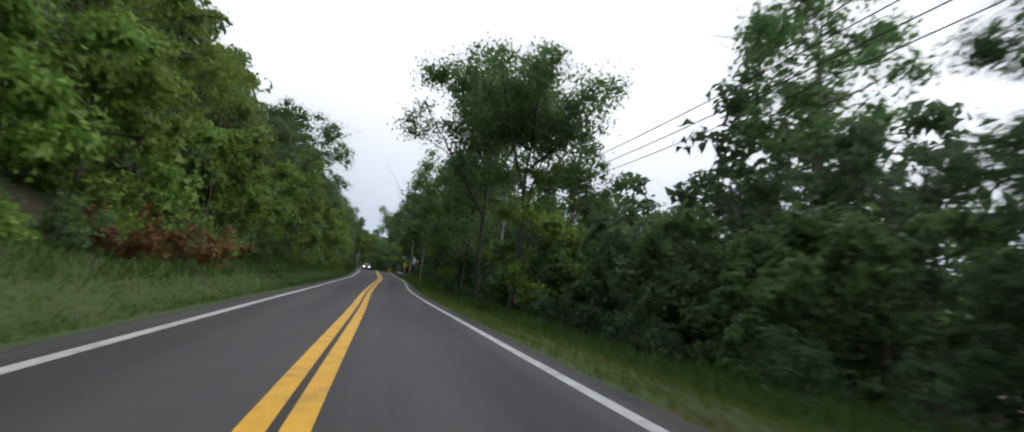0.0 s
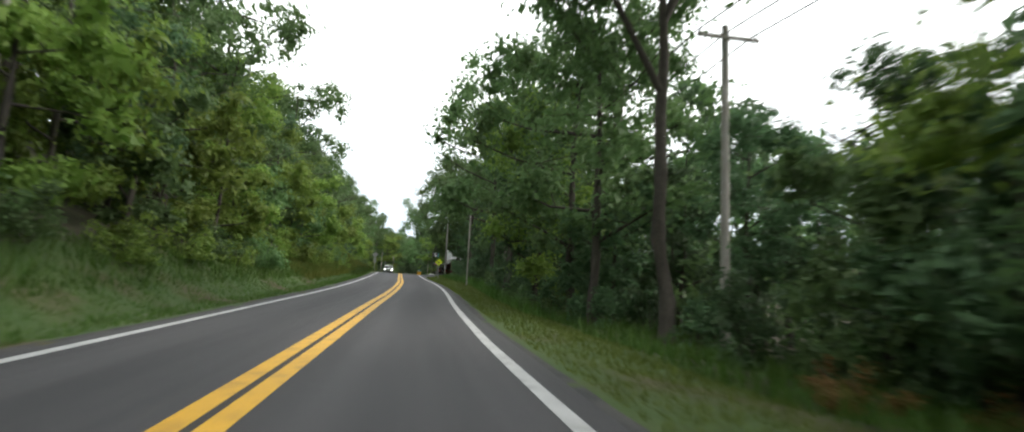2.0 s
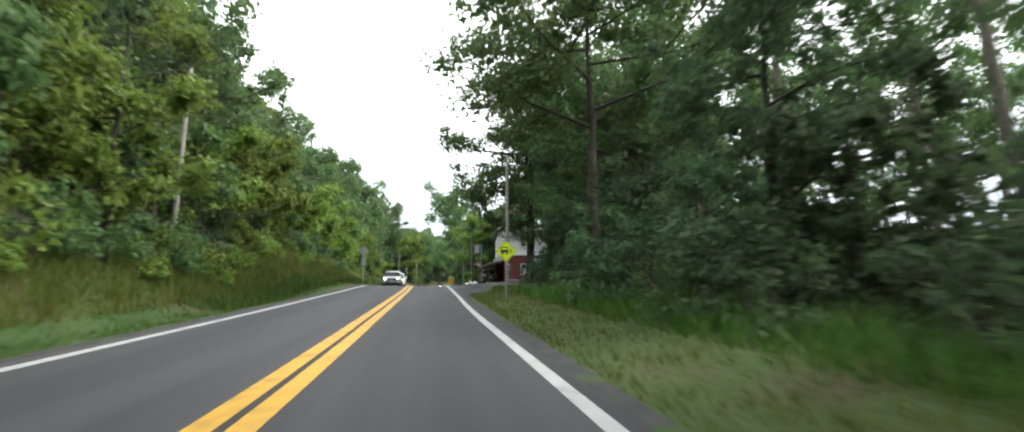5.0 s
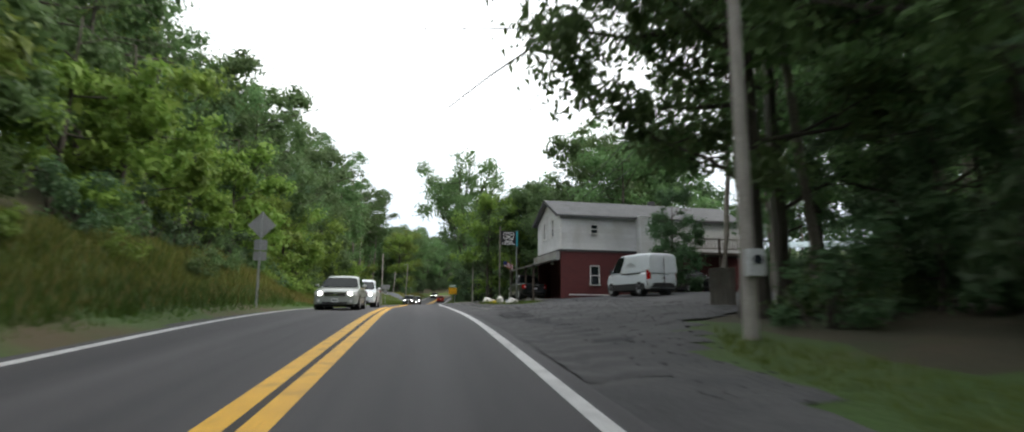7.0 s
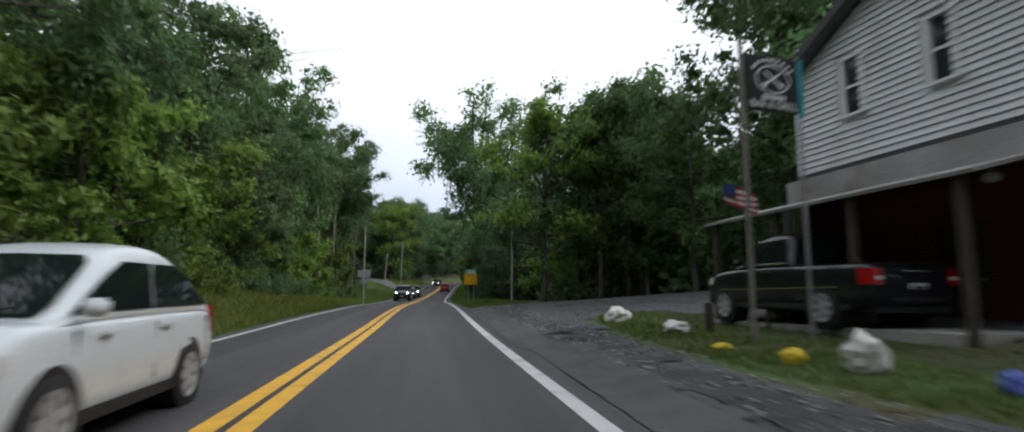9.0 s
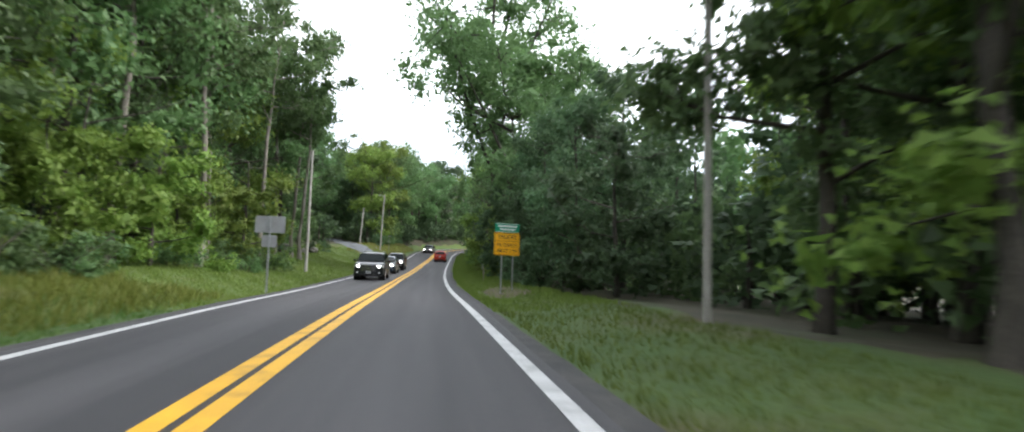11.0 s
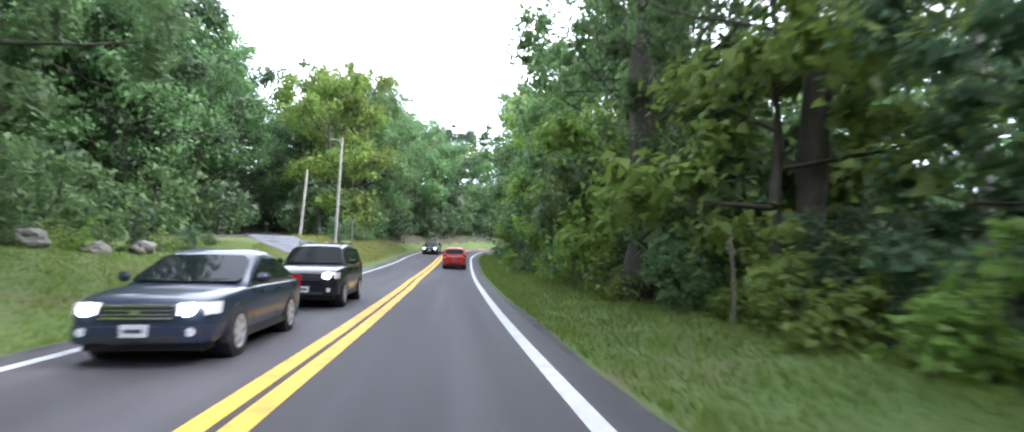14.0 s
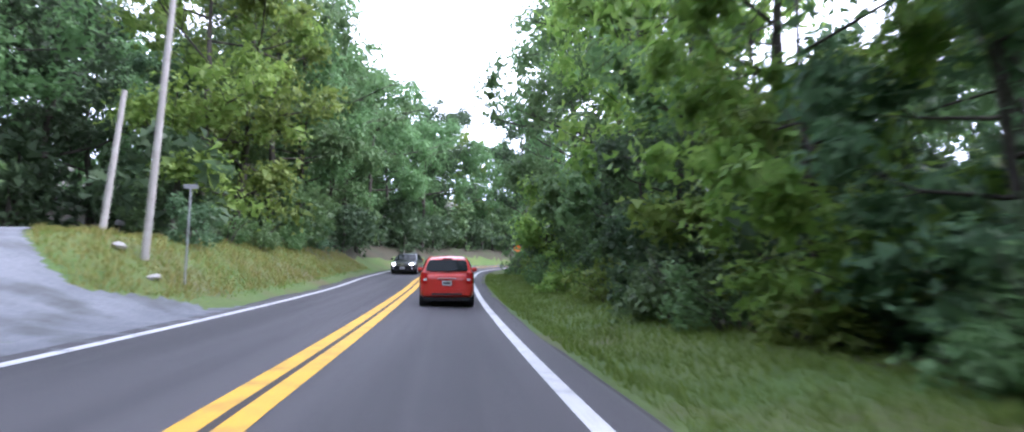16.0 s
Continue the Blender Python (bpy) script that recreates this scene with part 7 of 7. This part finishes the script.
for k, (x, y, r) in enumerate(((-16.6, 166.5, 0.8), (-15.0, 168.6, 0.6), (-14.2, 171.2, 0.75), (-17.8, 163.5, 0.7), (-7.9, 185.0, 0.26), (-6.5, 183.9, 0.2))):
    rock("boulder", x, y, r, r * 0.75, r * 0.55, GREY_ROCK if k < 4 else CONCRETE, "rough grey boulder beside the lawn" if k < 4 else "pale rock at the foot of the utility pole", 60 + k)
for k, (x, y) in enumerate(((4.9, 75.2), (6.1, 74.9))):
    p0 = thing("bollard", "short dark wooden post by the painted rocks", "post", "posts by the rocks", at=pose(x, y, ground_at(x, y)))
    bm = bmesh.new()
    rod(bm, (0, 0, -0.3), (0, 0, 0.62 + 0.5 * k), 0.09 - 0.02 * k, 0.085 - 0.02 * k, 12)
    part("post", bm, DARK_WOOD, p0)

# ---- utility poles and wires ----
def utility_pole(x, y, top, label, arms=True, r=0.14, lean=0.0, mat=None, lamp=False):
    g = ground_at(x, y)
    root = thing("utility_pole", label, "utility pole", "utility poles", at=pose(x, y, g, 0, lean, 0))
    h = top - g
    bm = bmesh.new()
    rod(bm, (0, 0, -0.8), (0, 0, h), r, r * 0.72, 14)
    part("pole", bm, mat or POLE_WOOD, root, smooth=False)
    if arms:
        bm = bmesh.new()
        box(bm, -1.1, 1.1, -r - 0.10, -r, h - 0.55, h - 0.43)
        part("crossarm", bm, POLE_WOOD, root, bevel=0.01)
        for x2 in (-1.0, 0.0, 1.0):
            bm = bmesh.new()
            rod(bm, (x2, -r - 0.05, h - 0.43), (x2, -r - 0.05, h - 0.25), 0.045, 0.03, 10)
            part("insulator", bm, STEEL, root)
    if lamp:
        bm = bmesh.new()
        rod(bm, (0, 0, h - 0.3), (-0.55, 0, h - 0.15), 0.03)
        part("lamp_arm", bm, STEEL, root)
        bm = bmesh.new()
        box(bm, -0.85, -0.5, -0.09, 0.09, h - 0.24, h - 0.12)
        part("lamp_head", bm, STEEL, root, bevel=0.03)
    return root


LINE_POLES = [(10.8, -100.0, 3.7), (9.55, -48.5, 6.1), (9.6, -2.0, 9.0), (10.2, 45.5, 11.0), (13.5, 103.0, 12.6), (12.0, 152.0, 13.4)]
for k, (x, y, top) in enumerate(LINE_POLES):
    utility_pole(x, y, top + 0.3, "weathered wooden utility pole with a crossarm and wires", True, 0.16)
utility_pole(5.68, 38.93, 11.4, "weathered wooden pole with a meter box at the car park", False, 0.15)
utility_pole(4.95, -9.9, 5.0, "thin weathered pole standing on the verge", False, 0.07)
utility_pole(4.7, 106.7, 10.1, "slim bare wooden pole at the edge of the car park", False, 0.10)
utility_pole(-14.64, -44.1, 9.1, "tall pale pole among the trees on the bank", False, 0.13)
utility_pole(-12.3, 23.0, 11.6, "tall pale grey pole on the grassy bank", False, 0.13, 1.5)
utility_pole(-9.7, 142.5, 12.3, "tall pale grey utility pole by the lawn", False, 0.12)
utility_pole(-7.3, 185.3, 13.9, "tall pale utility pole with a lamp at the driveway", False, 0.115, 2.0, None, True)
utility_pole(-10.74, 190.2, 12.2, "short leaning grey pole in front of the trees", False, 0.13, 4.0)
utility_pole(-23.7, 200.0, 22.0, "tall pale pole among the trees by the driveway", False, 0.12)
utility_pole(-26.5, 207.5, 20.5, "slim grey pole deep among the trees", False, 0.11)
for a, b in zip(LINE_POLES[:-1], LINE_POLES[1:]):
    for dx in (-1.0, 0.0, 1.0):
        p, q = Vector((a[0] + dx, a[1], a[2] + 0.05)), Vector((b[0] + dx, b[1], b[2] + 0.05))
        pts = []
        for k in range(15):
            t = k / 14
            c = p.lerp(q, t)
            c.z -= 4 * 0.7 * t * (1 - t)
            pts.append(c)
        v, f = tube(pts, [0.022] * 15, 5)
        tagged(new("overhead_wire", mesh_of("overhead_wire", v, f, BLACK_PLASTIC, True)), "thin black overhead wire between utility poles", "wire", "overhead wires")

# meter box on the pole by the car park, with a boarded screen beside it
mb = thing("meter_box", "pale grey meter box fixed to the utility pole", "meter box", at=pose(5.68, 38.93, ground_at(5.68, 38.93), 0, 0, 0))
bm = bmesh.new()
box(bm, -0.16, 0.16, -0.36, -0.165, 1.15, 1.65)
part("box", bm, PLATE, mb, bevel=0.015)
bm = bmesh.new()
rod(bm, (0, -0.40, 1.45), (0, -0.35, 1.45), 0.09, seg=16)
part("dial", bm, DARK_GLASS, mb)
fence = thing("board_screen", "grey weathered board screen beside the pole", "fence", at=pose(9.5, 47.0, ground_at(9.5, 47.0), 0, 0, -18))
for k in range(5):
    bm = bmesh.new()
    box(bm, -0.75 + 0.165 * k, -0.75 + 0.165 * k + 0.15, -0.02, 0.02, 0.03, 1.22 + 0.02 * (k % 3))
    part("board", bm, GREY_WOOD, fence)
for z in (0.3, 1.0):
    bm = bmesh.new()
    box(bm, -0.75, 0.07, 0.022, 0.07, z, z + 0.09)
    part("rail", bm, GREY_WOOD, fence)
# timber edging along the car park's far side, with low pale shed behind
for k, (x, y) in enumerate(((18.5, 61.0), (21.6, 60.2), (24.7, 59.4))):
    lg = thing("timber_kerb", "long weathered timber laid along the car park", "timber", "timbers along the car park", at=pose(x, y, ground_at(x, y), 0, 0, -14))
    bm = bmesh.new()
    box(bm, -1.45, 1.45, -0.1, 0.1, -0.05, 0.22)
    part("timber", bm, GREY_WOOD, lg, bevel=0.02)
sh = thing("open_shed", "low open shed with a pale blue sheet roof", "shed", at=pose(29.5, 72.0, ground_at(29.5, 72.0), 0, 0, -20))
slab("roof_sheet", [(-2.8, -1.4, 3.6), (2.8, -1.4, 3.6), (2.8, 1.4, 4.3), (-2.8, 1.4, 4.3)], 0.05, PALE_SHEET, sh)
for x in (-2.6, 0, 2.6):
    for y, z in ((-1.3, 3.6), (1.3, 4.28)):
        bm = bmesh.new()
        box(bm, x - 0.06, x + 0.06, y - 0.06, y + 0.06, -0.5, z)
        part("post", bm, GREY_WOOD, sh)

# ---- by the lawn and the driveway ----
sp = thing("street_sign", "small street sign blade on a steel post at the driveway", "sign", at=pose(-6.05, 184.9, ground_at(-6.05, 184.9)))
bm = bmesh.new()
rod(bm, (0, 0, -0.4), (0, 0, 7.75 - ground_at(-6.05, 184.9)), 0.03)
part("post", bm, STEEL, sp)
bm = bmesh.new()
zt = 7.75 - ground_at(-6.05, 184.9)
box(bm, -0.20, 0.20, -0.012, 0.012, zt - 0.02, zt + 0.11)
part("blade", bm, SIGN_BACK, sp)
mbx = thing("mailbox", "pale mailbox on a post beside the driveway", "mailbox", at=pose(-17.5, 207.0, ground_at(-17.5, 207.0)))
bm = bmesh.new()
box(bm, -0.05, 0.05, -0.05, 0.05, -0.3, 1.0)
part("post", bm, GREY_WOOD, mbx)
bm = bmesh.new()
r = bmesh.ops.create_cone(bm, cap_ends=True, segments=16, radius1=0.16, radius2=0.16, depth=0.55)
bmesh.ops.transform(bm, matrix=Matrix.Translation((0, 0, 1.14)) @ Matrix.Rotation(radians(90), 4, "X"), verts=r["verts"])
box(bm, -0.16, 0.16, -0.275, 0.275, 1.0, 1.14)
part("box", bm, SIGN_WHITE, mbx)
for k, (x, y, lean) in enumerate(((-6.2, 159.6, -6), (20.9, 101.5, 2))):
    st = thing("marker_stake", "thin pale marker stake at the edge of the grass", "stake", "marker stakes", at=pose(x, y, ground_at(x, y), 0, lean, 0))
    bm = bmesh.new()
    box(bm, -0.035, 0.035, -0.012, 0.012, -0.2, 1.0)
    part("stake", bm, SIGN_WHITE, st)

def dead_branch(x, y, points, r, mat, label, seed):
    """A bare broken limb with a few twigs: points are along it, from its foot."""
    g = np.random.default_rng(seed)
    root = thing("dead_branch", label, "branch", at=pose(x, y, ground_at(x, y)))
    pts = [Vector(p) for p in points]
    v, f = tube(pts, [r * (1 - 0.75 * k / (len(pts) - 1)) for k in range(len(pts))], 6)
    part("limb", mesh_of("limb", v, f, mat, True), None, root)
    for k in range(3):
        a = pts[1].lerp(pts[-1], 0.25 + 0.25 * k)
        b = a + Vector(g.normal(0, 0.22, 3)) + Vector((0, 0, 0.12))
        v, f = tube([a, a.lerp(b, 0.5) + Vector((0, 0, 0.03)), b], [r * 0.45, r * 0.3, r * 0.1], 5)
        part("twig", mesh_of("twig", v, f, mat, True), None, root)


dead_branch(2.95, 135.5, [(0, 0, -0.2), (0.02, 0, 0.5), (-0.03, 0.02, 1.05)], 0.06, PALE_BARK, "pale broken sapling standing on the verge", 1)
dead_branch(5.4, 139.0, [(0, 0, -0.2), (0.05, 0, 0.9), (-0.1, 0.05, 1.7), (-0.28, 0.05, 2.2)], 0.07, PALE_BARK, "pale dead stem at the edge of the wood", 2)
dead_branch(6.6, 157.3, [(0, 0, 0.15), (0.4, 0.05, 0.42), (0.9, 0.05, 0.46), (1.4, 0, 0.3)], 0.035, PALE_BARK, "pale fallen branch lying in the undergrowth", 3)
dead_branch(4.9, 150.4, [(0, 0, -0.2), (0.03, 0, 0.8), (0.0, 0.04, 1.9)], 0.045, PALE_BARK, "thin bare stem at the edge of the wood", 4)

# puddles at the car park's edge, broken by ripples of gravel
g = np.random.default_rng(5)
for k in range(16):
    x, y = 2.05 + g.normal(0, 0.18), 76.4 + 1.0 * g.normal(0, 0.6)
    if k > 11:
        x, y = 2.0 + g.normal(0, 0.15), 85.5 + g.normal(0, 1.2)
    rx, ry = g.uniform(0.12, 0.30), g.uniform(0.05, 0.13)
    n = 18
    verts = [(x, y, ground_at(x, y) + 0.070)]
    for j in range(n):
        t = 2 * math.pi * j / n
        q = 1 + 0.25 * math.sin(3 * t + k) + 0.2 * math.sin(5 * t + 2 * k)
        xx, yy = x + rx * q * math.cos(t), y + ry * q * math.sin(t)
        verts.append((xx, yy, ground_at(xx, yy) + 0.068))
    tagged(new("puddle", mesh_of("puddle", verts, [(0, 1 + j, 1 + (j + 1) % n) for j in range(n)], WATER)), "shallow rippled puddle on the gravel beside the road", "puddle", "puddles")


def rubble(name, y0, y1, x0, x1, n, low, high, mat, label, seed, flat=0.4, keep=None):
    """Loose stones over a stretch of ground, as one piece of stuff."""
    g = np.random.default_rng(seed)
    p = np.stack([g.uniform(x0, x1, n), g.uniform(y0, y1, n)], 1)
    p[:, 0] += np.interp(p[:, 1], LINE[:, 0], LINE[:, 1])
    if keep:
        p = p[keep(p[:, 0], p[:, 1])]
    n = len(p)
    z = terrain(p[:, 0], p[:, 1])
    size = low + (high - low) * g.random(n) ** 2.5
    ring = np.array([(1, 0, 0), (0.4, 0.9, 0), (-0.7, 0.7, 0), (-0.9, -0.4, 0), (0.3, -0.95, 0), (0.1, 0.1, 1), (-0.1, 0.0, -0.8)])
    v = ring[None] * (1 + g.normal(0, 0.18, (n, 7, 3)))
    t = g.uniform(0, 6.28, n)
    c, d = np.cos(t)[:, None], np.sin(t)[:, None]
    v = np.stack([v[:, :, 0] * c - v[:, :, 1] * d, v[:, :, 0] * d + v[:, :, 1] * c, v[:, :, 2] * flat], 2) * size[:, None, None]
    v += np.stack([p[:, 0], p[:, 1], z + 0.04 + 0.1 * size], 1)[:, None, :]
    tri = np.array([q for k in range(5) for q in ((k, (k + 1) % 5, 5), ((k + 1) % 5, k, 6))])
    tagged(new(name, fast_mesh(name, v.reshape(-1, 3), (np.arange(n)[:, None, None] * 7 + tri[None]).reshape(-1, 3), mat)), label, "rubble", kind="stuff")


rubble("asphalt_rubble", 56, 98, 4.7, 6.2, 1500, 0.015, 0.07, CONCRETE, "broken pieces of asphalt along the edge of the car park", 3, 0.3, keep=lambda x, y: in_lot(x[:, None], y[:, None], np.zeros((len(x), 1)))[:, 0])
rubble("gravel_stones", 34, 98, 4.6, 12.0, 6500, 0.01, 0.04, GRAVEL, "loose grey stones on the gravel car park", 4, 0.5, keep=lambda x, y: in_lot(x[:, None], y[:, None], np.zeros((len(x), 1)))[:, 0])
rubble("leaf_litter_twigs", 114, 130, 4.7, 7.0, 300, 0.01, 0.03, DIRT, "dead leaves and clods on the bare earth", 5, 0.25)
